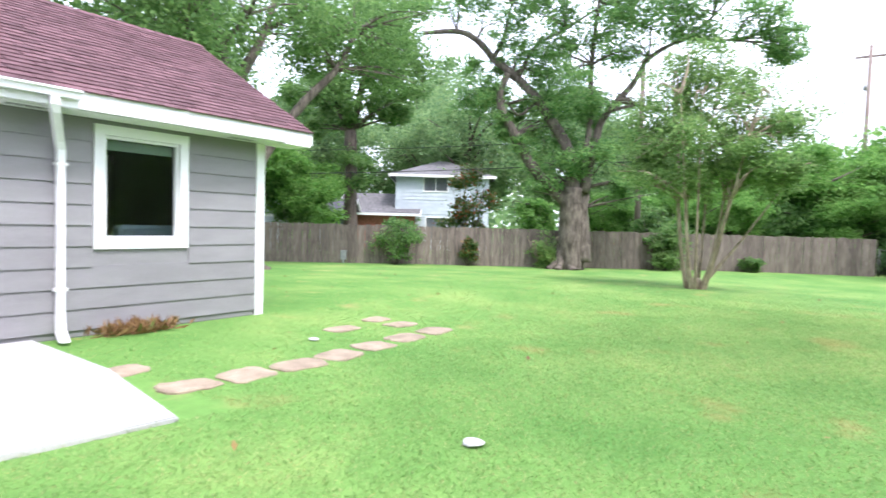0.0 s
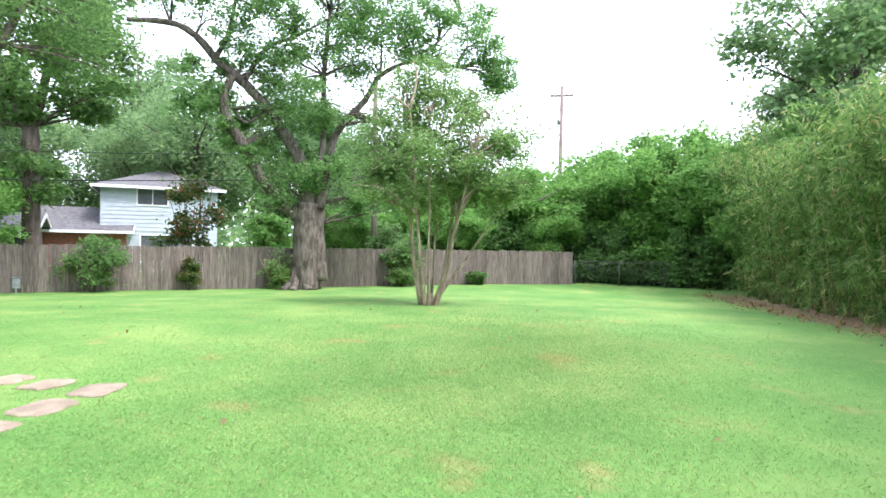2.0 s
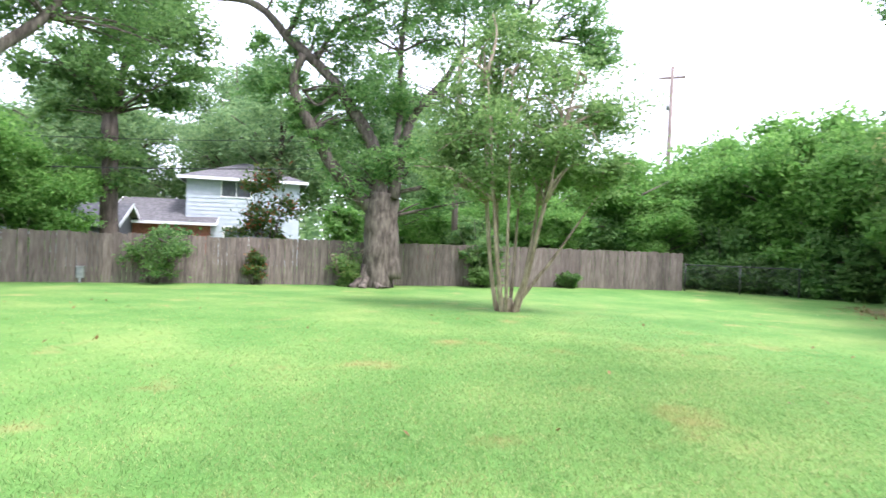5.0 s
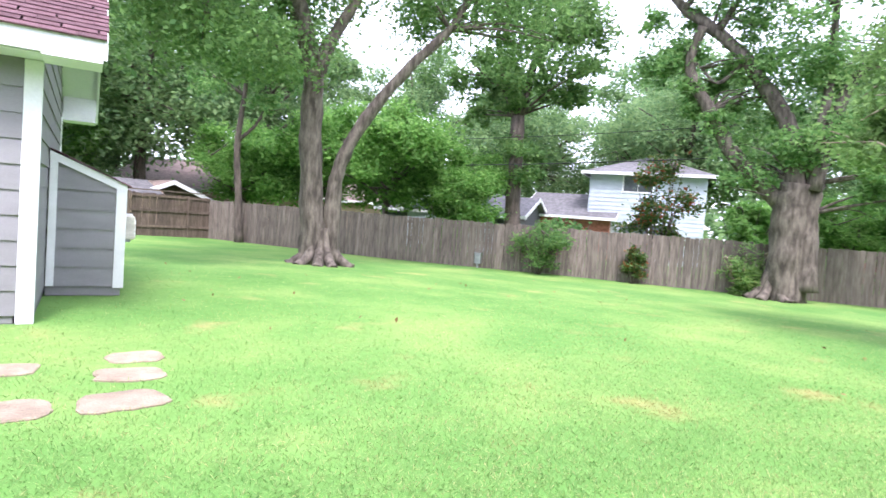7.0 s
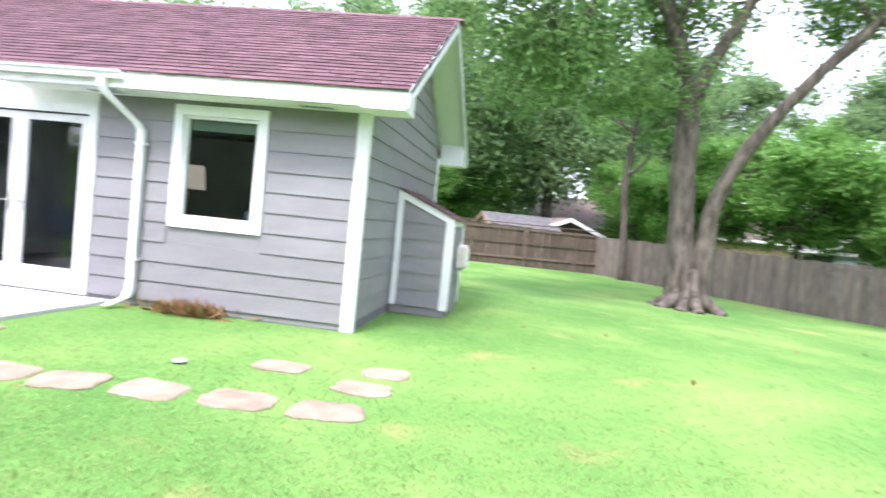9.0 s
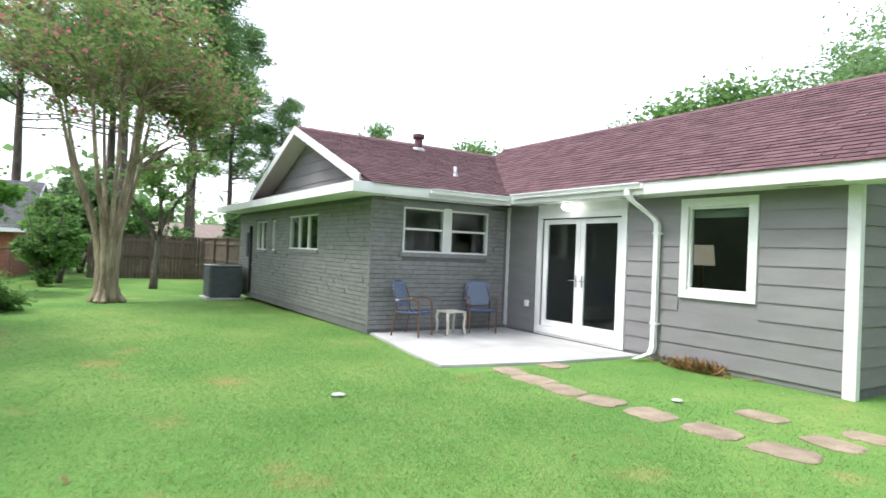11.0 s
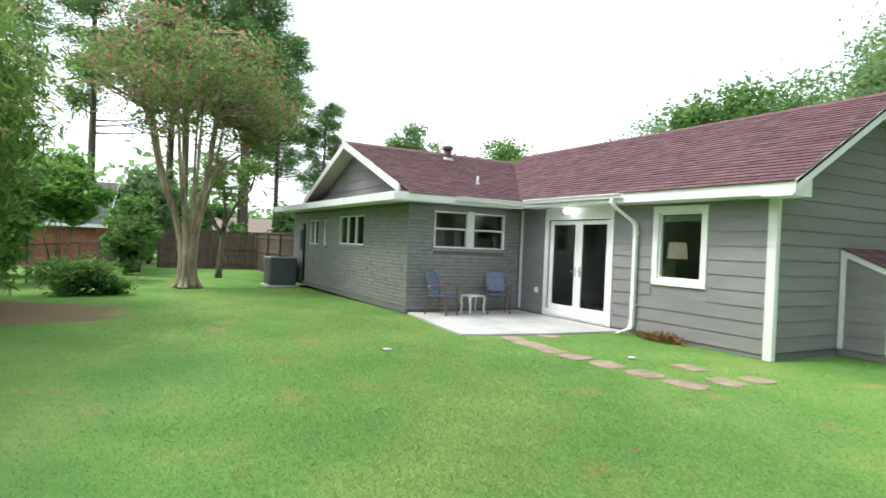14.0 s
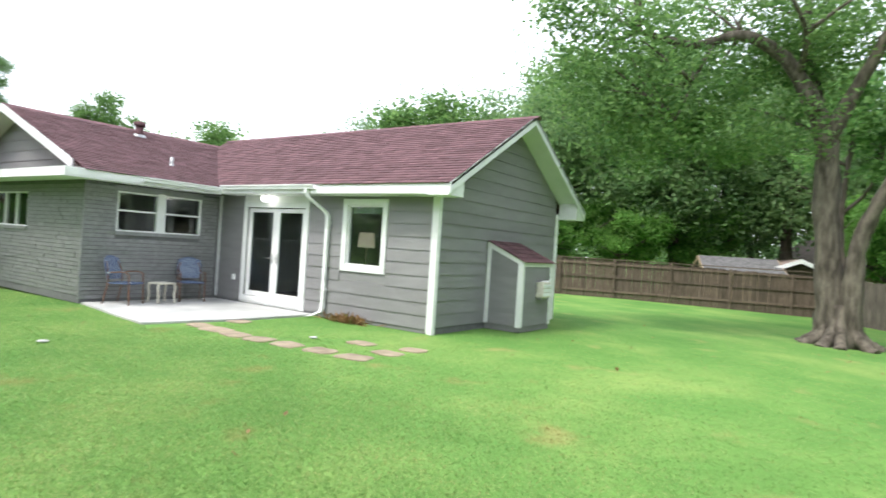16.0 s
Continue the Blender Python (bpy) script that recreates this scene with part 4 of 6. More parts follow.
# ---- patio furniture ----
def chair(m, label):
    """A bistro armchair: bent brown tube frame, woven blue and white back and seat. It faces +x."""
    c = thing("patio_chair", label, "chair", m, group="patio chairs")
    for s in (-1, 1):
        y = s * 0.26
        part("front_leg", tube(bmesh.new(), smooth_path([(0.25, y, 0.0), (0.235, y, 0.3), (0.225, y, 0.56), (0.19, y, 0.64), (0.08, y, 0.665), (-0.12, y, 0.65), (-0.22, y * 0.96, 0.63)], 4), [0.015, 0.014], 8), M_BROWN, c)
        part("back_leg", tube(bmesh.new(), smooth_path([(-0.30, y, 0.0), (-0.25, y * 0.97, 0.25), (-0.215, y * 0.93, 0.45), (-0.25, y * 0.9, 0.7), (-0.30, y * 0.72, 0.86)], 4), [0.015, 0.013], 8), M_BROWN, c)
    part("seat_rail", tube(bmesh.new(), smooth_path([(0.235, -0.25, 0.43), (0.245, 0, 0.425), (0.235, 0.25, 0.43), (0.0, 0.255, 0.43), (-0.20, 0.24, 0.43), (-0.22, 0, 0.43), (-0.20, -0.24, 0.43), (0.0, -0.255, 0.43), (0.235, -0.25, 0.43)], 3), [0.014, 0.014], 8), M_BLUE, c)
    seat = bmesh.new()
    weave = bmesh.new()
    n = 14
    for i in range(n):
        for j in range(n):
            x0, y0 = -0.20 + i * 0.43 / n, -0.24 + j * 0.48 / n
            sag = -0.02 * (1 - ((i - 6.5) / 7) ** 2) * (1 - ((j - 6.5) / 7) ** 2)
            t = weave if (i + abs(j - 6)) % 4 == 0 else seat
            cube(t, x0 + 0.001, x0 + 0.43 / n - 0.001, y0 + 0.001, y0 + 0.48 / n - 0.001, 0.425 + sag, 0.437 + sag)
    part("seat", seat, M_BLUE, c, "blue woven seat")
    tagged(part("seat_weave", weave, M_WEAVE, c), "pale blue woven stripes", kind="stuff")
    back, stripe = bmesh.new(), bmesh.new()
    cols, rows = 22, 26
    for j in range(cols):
        for i in range(rows):
            u, h = (j + 0.5) / cols * 2 - 1, (i + 0.5) / rows
            topz = 0.90 + 0.06 * math.sqrt(max(0, 1 - u * u * 0.92))
            zlo, zhi = 0.50, topz
            wid = 0.205 + 0.045 * math.sin(h * 2.4)
            z0, z1 = zlo + (zhi - zlo) * i / rows, zlo + (zhi - zlo) * (i + 0.93) / rows
            y0, y1 = (j / cols * 2 - 1) * wid, ((j + 0.94) / cols * 2 - 1) * wid
            x = -0.215 - 0.10 * (h ** 1.3) - 0.035 * (1 - u * u)
            t = stripe if (i + abs(2 * j - cols + 1) // 2) % 3 == 0 else back
            prism(t, [(x - 0.008, y0, z0), (x + 0.008, y0, z0), (x + 0.008, y1, z0), (x - 0.008, y1, z0),
                      (x - 0.014, y0, z1), (x + 0.002, y0, z1), (x + 0.002, y1, z1), (x - 0.014, y1, z1)])
    part("backrest", back, M_BLUE, c, "blue woven back")
    tagged(part("backrest_weave", stripe, M_WEAVE, c), "pale blue chevron weave", kind="stuff")
    arc = [(-0.225, -0.235, 0.49), (-0.27, -0.25, 0.7), (-0.31, -0.235, 0.86), (-0.345, -0.13, 0.945), (-0.355, 0, 0.965), (-0.345, 0.13, 0.945), (-0.31, 0.235, 0.86), (-0.27, 0.25, 0.7), (-0.225, 0.235, 0.49)]
    part("back_rim", tube(bmesh.new(), smooth_path(arc, 4), [0.014, 0.014], 8), M_BLUE, c)
    for s in (-1, 1):
        part("arm_wrap", tube(bmesh.new(), [Vector((-0.17, s * 0.255, 0.64)), Vector((-0.23, s * 0.25, 0.63))], [0.022, 0.022], 8), M_WEAVE, c, "white wrapped joint")
    return c


chair(pose(-6.02, -2.52, 0.03, 0, 0, 32), "blue and white woven armchair with brown legs, turned sideways")
chair(pose(-6.12, -0.98, 0.03, 0, 0, -22), "blue and white woven armchair with brown legs beside a corner")
tbl = thing("side_table", "low cream plastic table with curved legs on the patio", "table", pose(-6.02, -1.72, 0.03, 0, 0, 4))
box_part("tabletop", (-0.2, 0.2, -0.21, 0.21, 0.40, 0.435), M_CREAM, tbl, bevel=0.012)
for sx in (-1, 1):
    for sy in (-1, 1):
        part("leg", tube(bmesh.new(), smooth_path([(sx * 0.15, sy * 0.18, 0.41), (sx * 0.17, sy * 0.205, 0.33), (sx * 0.165, sy * 0.185, 0.18), (sx * 0.175, sy * 0.20, 0.03), (sx * 0.18, sy * 0.215, 0.0)], 3), [0.032, 0.026], 8), M_CREAM, tbl)

# stepping stones, set a little above the soil
rng = random.Random(5)
STONES = ((-3.03, -1.95, 0.50, 0.36, 5), (-2.88, -2.80, 0.52, 0.40, -8), (-2.34, -2.86, 0.54, 0.42, 6), (-1.77, -2.91, 0.56, 0.40, -5), (-1.21, -2.89, 0.50, 0.42, 10),
          (-0.60, -2.84, 0.52, 0.42, -4), (0.04, -2.79, 0.54, 0.40, 3), (0.68, -2.75, 0.54, 0.42, 12), (0.76, -2.12, 0.48, 0.38, -6), (0.82, -1.60, 0.44, 0.34, 4), (-0.06, -1.80, 0.50, 0.36, -3))
for x, y, a, b, turn in STONES:
    bm = bmesh.new()
    n = 20
    ring = []
    for k in range(n):
        w = 2 * math.pi * k / n
        c, s = math.cos(w), math.sin(w)
        q = (abs(c) ** 5 + abs(s) ** 5) ** (-1 / 5)
        j = rng.uniform(0.88, 1.05)
        ring.append((c * q * a / 2 * j, s * q * b / 2 * j))
    lo = [bm.verts.new((p, q, -0.03)) for p, q in ring]
    hi = [bm.verts.new((p, q, 0.018)) for p, q in ring]
    inn = [bm.verts.new((p * 0.93, q * 0.92, 0.028 + rng.uniform(-0.002, 0.002))) for p, q in ring]
    bm.faces.new(inn)
    for i in range(n):
        bm.faces.new((lo[i], lo[(i + 1) % n], hi[(i + 1) % n], hi[i]))
        bm.faces.new((hi[i], hi[(i + 1) % n], inn[(i + 1) % n], inn[i]))
    st = part("stepping_stone", bm, M_STONE)
    st.matrix_basis = pose(x, y, ground_z(x, y) - 0.019, rng.uniform(-1.5, 1.5), rng.uniform(-1.5, 1.5), turn)
    tagged(st, "flat tan stepping stone sunk into the lawn", "stepping stone", "stepping stones")

# two pale lumps of stone left on the lawn
for x, y, r in ((-2.48, -5.40, 0.075), (-0.85, -2.1, 0.06)):
    bm = bmesh.new()
    bmesh.ops.create_icosphere(bm, subdivisions=2, radius=r)
    for v in bm.verts:
        v.co *= 1 + 0.35 * noise.noise(v.co * 9 + Vector((x, y, 0)))
        v.co.z *= 0.25
    st = part("white_stone", bm, M_CONCRETE)
    st.matrix_basis = pose(x, y, ground_z(x, y) + r * 0.2)
    tagged(st, "small pale chunk of stone lying in grass", "stone")

# condenser
ac = thing("air_conditioner", "dark grey outdoor condenser unit on a pad by brick", "air conditioner", pose(-15.5, -3.8, ground_z(-15.5, -3.8), 0, 0, 0))
box_part("pad", (-0.55, 0.55, -0.55, 0.55, -0.05, 0.06), M_CONCRETE, ac, bevel=0.01)
box_part("body", (-0.46, 0.46, -0.46, 0.46, 0.06, 0.98), M_ACDARK, ac, bevel=0.04)
for k in range(4):
    for i in range(13):
        box_part("louvre", (-0.42, 0.42, -0.474, -0.464, 0.15 + i * 0.06, 0.18 + i * 0.06), M_ACDARK, ac, m=pose(0, 0, 0, 0, 0, 90 * k))
box_part("top_cap", (-0.48, 0.48, -0.48, 0.48, 0.98, 1.02), M_METAL, ac, bevel=0.015)
bm = bmesh.new()
for r in (0.12, 0.2, 0.28, 0.36):
    tube(bm, [Vector((math.cos(a) * r, math.sin(a) * r, 1.035)) for a in [2 * math.pi * k / 24 for k in range(25)]], [0.006, 0.006], 4)
part("fan_grille", bm, M_ACDARK, ac)

# utility box by the east fence
mt = thing("utility_box", "small grey metal utility box standing by the fence", "utility box", pose(12.75, 10.95, ground_z(12.75, 10.95), 0, 0, 40))
box_part("body", (-0.2, 0.2, -0.12, 0.12, 0.14, 0.50), M_METAL, mt, bevel=0.02)
for sx in (-0.15, 0.15):
    box_part("leg", (sx - 0.03, sx + 0.03, -0.03, 0.03, -0.02, 0.14), M_METAL, mt)
box_part("lid", (-0.215, 0.215, -0.135, 0.135, 0.50, 0.53), M_METAL, mt, bevel=0.006)


# ---- fences ----
def board_mesh(w, h, name, mat, dog=0.02):
    bm = bmesh.new()
    a = [(-w / 2, 0), (w / 2, 0), (w / 2, h - dog), (w / 2 - dog, h), (-w / 2 + dog, h), (-w / 2, h - dog)]
    lo = [bm.verts.new((x, -0.008, z)) for x, z in a]
    hi = [bm.verts.new((x, 0.008, z)) for x, z in a]
    bm.faces.new(lo)
    bm.faces.new(hi[::-1])
    for i in range(6):
        bm.faces.new((lo[i], hi[i], hi[(i + 1) % 6], lo[(i + 1) % 6]))
    bmesh.ops.recalc_face_normals(bm, faces=bm.faces[:])
    me = bpy.data.meshes.new(name)
    bm.to_mesh(me)
    bm.free()
    me.materials.append(mat)
    return me


def fence(label, pts, h, mat, rails_in_view, seed, width=0.142, drop=0.0):
    """A board fence along the points; rails and posts on the near side where rails_in_view."""
    f = thing("wooden_fence", label, "fence")
    r = random.Random(seed)
    meshes = [board_mesh(width - 0.006, h + d, "fence_board", mat) for d in (-0.02, 0.0, 0.015)]
    for (x0, y0), (x1, y1) in zip(pts, pts[1:]):
        a, b = Vector((x0, y0, 0)), Vector((x1, y1, 0))
        length, ang = (b - a).length, math.degrees(math.atan2(y1 - y0, x1 - x0))
        n = int(length / width)
        for i in range(n):
            p = a.lerp(b, (i + 0.5) / n)
            ob = new("fence_board", meshes[r.randrange(3)])
            ob.parent = f
            ob.matrix_basis = pose(p.x, p.y, ground_z(p.x, p.y) - 0.03 + r.uniform(-0.012, 0.012), 0, r.uniform(-0.5, 0.5), ang + r.uniform(-1.5, 1.5))
        side = 0.03 if rails_in_view else -0.03
        nrm = Vector((y1 - y0, -(x1 - x0), 0)).normalized()
        for z in (0.28, h * 0.53, h - 0.22):
            bm = bmesh.new()
            m = Matrix.Translation((a + b) / 2 + nrm * side + Vector((0, 0, ground_z((x0 + x1) / 2, (y0 + y1) / 2) + z))) @ Matrix.Rotation(math.radians(ang), 4, "Z")
            cube(bm, -length / 2, length / 2, -0.02, 0.02, -0.045, 0.045, m)
            part("rail", bm, mat, f)
        for i in range(int(length / 2.4) + 1):
            p = a.lerp(b, min(1.0, i * 2.4 / length)) + nrm * side * 2.2
            box_part("post", (-0.045, 0.045, -0.045, 0.045, -0.1, h + (0.0 if rails_in_view else -0.05)), mat, f, m=pose(p.x, p.y, ground_z(p.x, p.y), 0, 0, ang))
        if rails_in_view:
            m = Matrix.Translation((a + b) / 2 + Vector((0, 0, ground_z((x0 + x1) / 2, (y0 + y1) / 2) + h + 0.0))) @ Matrix.Rotation(math.radians(ang), 4, "Z")
            part("cap_rail", cube(bmesh.new(), -length / 2, length / 2, -0.06, 0.05, -0.02, 0.02, m), mat, f)
    return f


FENCE_E = [(5.0, 20.4), (10.4, 13.1), (14.5, 9.2), (17.3, 5.6), (21.4, 0.9), (24.7, -3.3), (26.6, -7.7)]
fence("weathered grey cedar board fence behind the lawn", FENCE_E, 1.68, M_FENCE, False, 3)
fence("brown board fence showing posts and rails", [(-14.0, 13.6), (5.0, 20.4)], 1.72, M_FENCE_N, True, 4)
fence("brown board fence showing rails beside the condenser", [(-26.5, -7.0), (-26.0, 1.2)], 1.9, M_FENCE_N, True, 6)
fence("short orange-brown board fence joining the house", [(-25.9, -2.4), (-16.3, -2.4)], 1.9, M_FENCE_N, True, 7)


def chain_link(pts, h, name, label):
    f = thing("chain_link_fence", label, "fence")
    bm = bmesh.new()
    for (x0, y0), (x1, y1) in zip(pts, pts[1:]):
        a, b = Vector((x0, y0, 0)), Vector((x1, y1, 0))
        L = (b - a).length
        d = (b - a) / L
        n = int(L / 0.11)
        for i in range(-int(h / 0.11), n):
            for s in (1, -1):
                u0, u1 = i * 0.11, i * 0.11 + h
                za, zb = (0.0, h) if s > 0 else (h, 0.0)
                lo_, hi_ = max(u0, 0), min(u1, L)
                if hi_ <= lo_:
                    continue
                z0 = za + (zb - za) * (lo_ - u0) / h
                z1 = za + (zb - za) * (hi_ - u0) / h
                p, q = a + d * lo_, a + d * hi_
                g = ground_z(p.x, p.y)
                tube(bm, [p + Vector((0, 0, z0 + g)), q + Vector((0, 0, z1 + g))], [0.0035, 0.0035], 3)
        k = int(L / 2.6) + 1
        for i in range(k + 1):
            p = a.lerp(b, i / k)
            g = ground_z(p.x, p.y)
            part("post", tube(bmesh.new(), [Vector((p.x, p.y, g - 0.1)), Vector((p.x, p.y, g + h + 0.06))], [0.03, 0.03], 8), M_LINK, f)
        g0, g1 = ground_z(x0, y0), ground_z(x1, y1)
        part("top_rail", tube(bmesh.new(), [a + Vector((0, 0, h + g0)), b + Vector((0, 0, h + g1))], [0.022, 0.022], 8), M_LINK, f)
    part("wire_mesh", bm, M_LINK, f)
    return f


chain_link([(26.6, -7.8), (25.9, -14.2)], 1.15, "chain", "galvanised chain-link fence beneath overgrown bushes")
chain_link([(-26.3, -8.3), (-16.0, -11.2)], 1.2, "chain", "galvanised chain-link fence by the neighbouring brick house")


# ---- trees ----
def tree(name, label, base, bark, leafmat, limbs, clumps, per, leaf, seed, category="tree", long=1.9, droop=0.0, flat=0.35, twigs=0, tight=0.34, group="", seg=10):
    """Limbs are (points, start radius, end radius) about the base; clumps hold the leaves."""
    rg = np.random.default_rng(seed)
    r = random.Random(seed)
    t = thing(name, label, category, pose(*base), group=group)
    bm = bmesh.new()
    for pts, r0, r1 in limbs:
        tube(bm, smooth_path(pts, 5), [r0, r1], seg, 0.14, r)
    tips = [Vector(p) for pts, r0, r1 in limbs for p in pts[len(pts) // 2:]]
    for i in range(twigs):
        c = clumps[r.randrange(len(clumps))]
        q = Vector((c[0] + r.uniform(-1, 1) * c[3] * 0.7, c[1] + r.uniform(-1, 1) * c[4] * 0.7, c[2] + r.uniform(-0.8, 0.8) * c[5]))
        p = min(tips, key=lambda k: (k - q).length + max(0, k.z - q.z) * 0.7)
        mid_ = p.lerp(q, 0.5) + Vector((r.uniform(-0.2, 0.2), r.uniform(-0.2, 0.2), r.uniform(0.0, 0.3)))
        tube(bm, smooth_path([p, mid_, q], 3), [0.035 + 0.012 * (p - q).length, 0.01], 5)
    part("trunk", bm, bark, t)
    pts = clump_points(rg, clumps, per, tight)
    crown = new("crown", quads_mesh("crown", leaf_quads(pts, leaf, rg, long, droop, flat), leafmat))
    crown.parent = t
    return t


def scatter(seed, n, centre, spread, rad, weight, squash=0.75):
    """n crown clumps about a centre within an ellipsoid."""
    r = random.Random(seed)
    out = []
    while len(out) < n:
        u = Vector((r.uniform(-1, 1), r.uniform(-1, 1), r.uniform(-1, 1)))
        if u.length < 1:
            k = r.uniform(0.7, 1.3) * rad
            out.append((centre[0] + u.x * spread[0], centre[1] + u.y * spread[1], centre[2] + u.z * spread[2], k, k, k * squash, weight))
    return out


def flare(r0, r1, h, n=7, seed=1):
    """Buttress roots spreading from a trunk's foot."""
    r = random.Random(seed)
    out = []
    for i in range(n):
        a = 2 * math.pi * i / n + r.uniform(-0.3, 0.3)
        c, s = math.cos(a), math.sin(a)
        out.append(([(c * r1, s * r1, -0.06), (c * r1 * 0.7, s * r1 * 0.7, 0.10), (c * r0 * 0.75, s * r0 * 0.75, h * 0.45), (c * r0 * 0.4, s * r0 * 0.4, h)], r0 * 0.36, r0 * 0.3))
    return out


# double-stemmed shade tree beside the wing
limbs = flare(0.42, 0.9, 1.0, 9, 2) + [
    ([(-0.15, 0.05, -0.1), (-0.28, 0.08, 1.3), (-0.45, 0.1, 3.4), (-0.5, 0.0, 5.2)], 0.40, 0.27),
    ([(-0.5, 0.0, 5.0), (-0.85, -0.3, 6.0), (-1.5, -0.8, 7.1), (-2.4, -1.4, 7.6), (-3.4, -2.1, 7.3), (-4.6, -2.8, 7.6)], 0.26, 0.07),
    ([(-0.5, 0.0, 5.1), (-0.9, 0.4, 6.6), (-1.2, 0.7, 8.5), (-1.0, 1.0, 10.5)], 0.24, 0.07),
    ([(-0.5, 0.0, 5.1), (-0.1, -0.1, 6.1), (0.55, -0.3, 7.5), (1.2, -0.4, 9.6)], 0.25, 0.08),
    ([(0.25, -0.1, -0.1), (0.2, -0.1, 1.6), (0.34, -0.15, 2.8), (0.9, -0.4, 4.1), (1.9, -0.8, 5.6), (2.9, -1.2, 6.8), (3.6, -1.4, 8.2)], 0.27, 0.09),
    ([(-3.0, -1.8, 7.4), (-3.3, -2.3, 6.3), (-3.6, -2.6, 5.3)], 0.07, 0.02),
    ([(-1.2, -0.6, 6.7), (-1.0, -1.6, 7.4), (-1.4, -2.8, 8.2)], 0.10, 0.03)]
clumps = scatter(1, 30, (-1.2, -0.3, 9.6), (5.2, 4.4, 2.6), 1.25, 9) + scatter(2, 22, (-4.9, -2.9, 6.9), (2.6, 2.2, 2.2), 1.0, 10, 1.1) + scatter(3, 26, (3.4, -0.8, 8.4), (3.4, 2.6, 2.0), 1.05, 9) + scatter(37, 12, (-1.6, 0.9, 7.2), (2.6, 1.6, 1.4), 0.95, 9) + scatter(33, 8, (-3.0, -1.0, 5.6), (2.2, 1.6, 0.9), 0.8, 8)
tree("shade_tree", "large double-trunked shade tree with flaking grey bark", (6.05, 8.9, -0.19), M_BARK, M_LEAF_OAK, limbs, clumps, 60, 0.078, 11, droop=0.35, twigs=110, tight=0.48)

# leaning-limbed tree in front of the fence
limbs = flare(0.42, 0.78, 0.8, 8, 5) + [
    ([(0.15, -0.33, -0.15), (0.12, -0.25, 1.17), (0.1, -0.22, 2.48), (0.13, -0.28, 3.47)], 0.56, 0.42),
    ([(0.36, -0.76, 0.3), (0.41, -0.64, 1.61), (0.49, -0.56, 2.61), (0.61, -0.59, 3.51)], 0.34, 0.26),
    ([(0.04, -0.08, 2.8), (-0.32, 0.57, 3.49), (-0.71, 1.27, 4.35), (-1.08, 1.94, 5.68), (-1.39, 2.49, 6.78), (-1.46, 2.51, 7.49), (-1.39, 2.25, 8.28)], 0.27, 0.15),
    ([(0.13, -0.29, 3.25), (0.07, -0.09, 4.88), (-0.22, 0.59, 6.19), (-0.6, 1.44, 7.48), (-0.95, 2.24, 8.33), (-1.29, 3.04, 9.03), (-1.59, 3.72, 9.86), (-1.95, 4.54, 10.26), (-2.58, 5.94, 10.24)], 0.3, 0.09),
    ([(-1.4, 2.97, 8.99), (-1.16, 2.61, 9.91), (-0.98, 2.38, 11.35), (-0.84, 2.24, 12.9)], 0.12, 0.04),
    ([(-0.93, 1.97, 8.2), (-0.45, 1.34, 9.57), (0.23, 0.29, 10.31), (1.03, -1, 11.34)], 0.11, 0.04),
    ([(0.33, -0.71, 3.27), (0.55, -0.93, 5.06), (0.81, -1.24, 6.44), (1.39, -2.25, 7.9), (1.74, -2.76, 8.97), (2.46, -4.05, 9.75), (3.34, -5.68, 9.69)], 0.22, 0.05),
    ([(1.87, -3.96, 9.52), (2.71, -5.05, 10.64), (3.43, -5.86, 12.06)], 0.07, 0.03),
    ([(0.67, -1.43, 6.69), (1.45, -2.49, 6.98), (2.24, -3.57, 6.76)], 0.09, 0.03),
    ([(0.26, -0.54, 3.81), (0.38, -0.81, 6.03), (0.38, -0.81, 8.67), (0.47, -0.99, 11.34), (0.54, -1.15, 13.35)], 0.16, 0.05),
    ([(-0.57, 1.22, 7.2), (-0.93, 1.82, 6.55), (-1.22, 2.28, 7.02), (-1.52, 2.75, 7.59)], 0.08, 0.03)]
clumps = (scatter(4, 9, (-0.32, 0.68, 8.29), (1.0, 1.8, 1.8), 0.85, 8)
          + scatter(5, 12, (0.33, -0.7, 5.8), (1.0, 1.8, 2.0), 0.75, 8)
          + scatter(6, 7, (-0.19, 0.41, 3.98), (1.0, 1.2, 1.1), 0.55, 8)
          + scatter(7, 10, (-0.77, 1.64, 10.11), (1.1, 2.2, 1.6), 0.9, 8)
          + scatter(8, 14, (0.85, -1.79, 10.56), (1.1, 2.2, 2.0), 0.95, 8)
          + scatter(9, 12, (2.41, -5.1, 11.22), (1.0, 2.0, 1.8), 0.85, 8)
          + scatter(92, 7, (3.36, -7.12, 9.59), (1.0, 0.8, 1.6), 0.6, 8)
          + scatter(91, 8, (-1.51, 3.21, 7.6), (1.0, 1.0, 1.8), 0.6, 8)
          + scatter(93, 18, (0.45, -0.95, 13.76), (2.5, 5.3, 2.0), 1.15, 8)
          + scatter(94, 6, (1.19, -2.52, 4.13), (1.0, 1.2, 1.6), 0.5, 8)
          + scatter(95, 8, (-1.8, 3.81, 11.9), (1.2, 2.5, 1.6), 1, 8)
          + scatter(96, 7, (-0.91, 1.93, 6.03), (1.0, 0.8, 1.4), 0.5, 8))
tree("leaning_limb_tree", "broad tree with bent limbs and a pale trunk scar", (18.2, 3.25, -0.34), M_BARK, M_LEAF_PECAN, limbs, clumps, 70, 0.085, 12, twigs=150, tight=0.42)

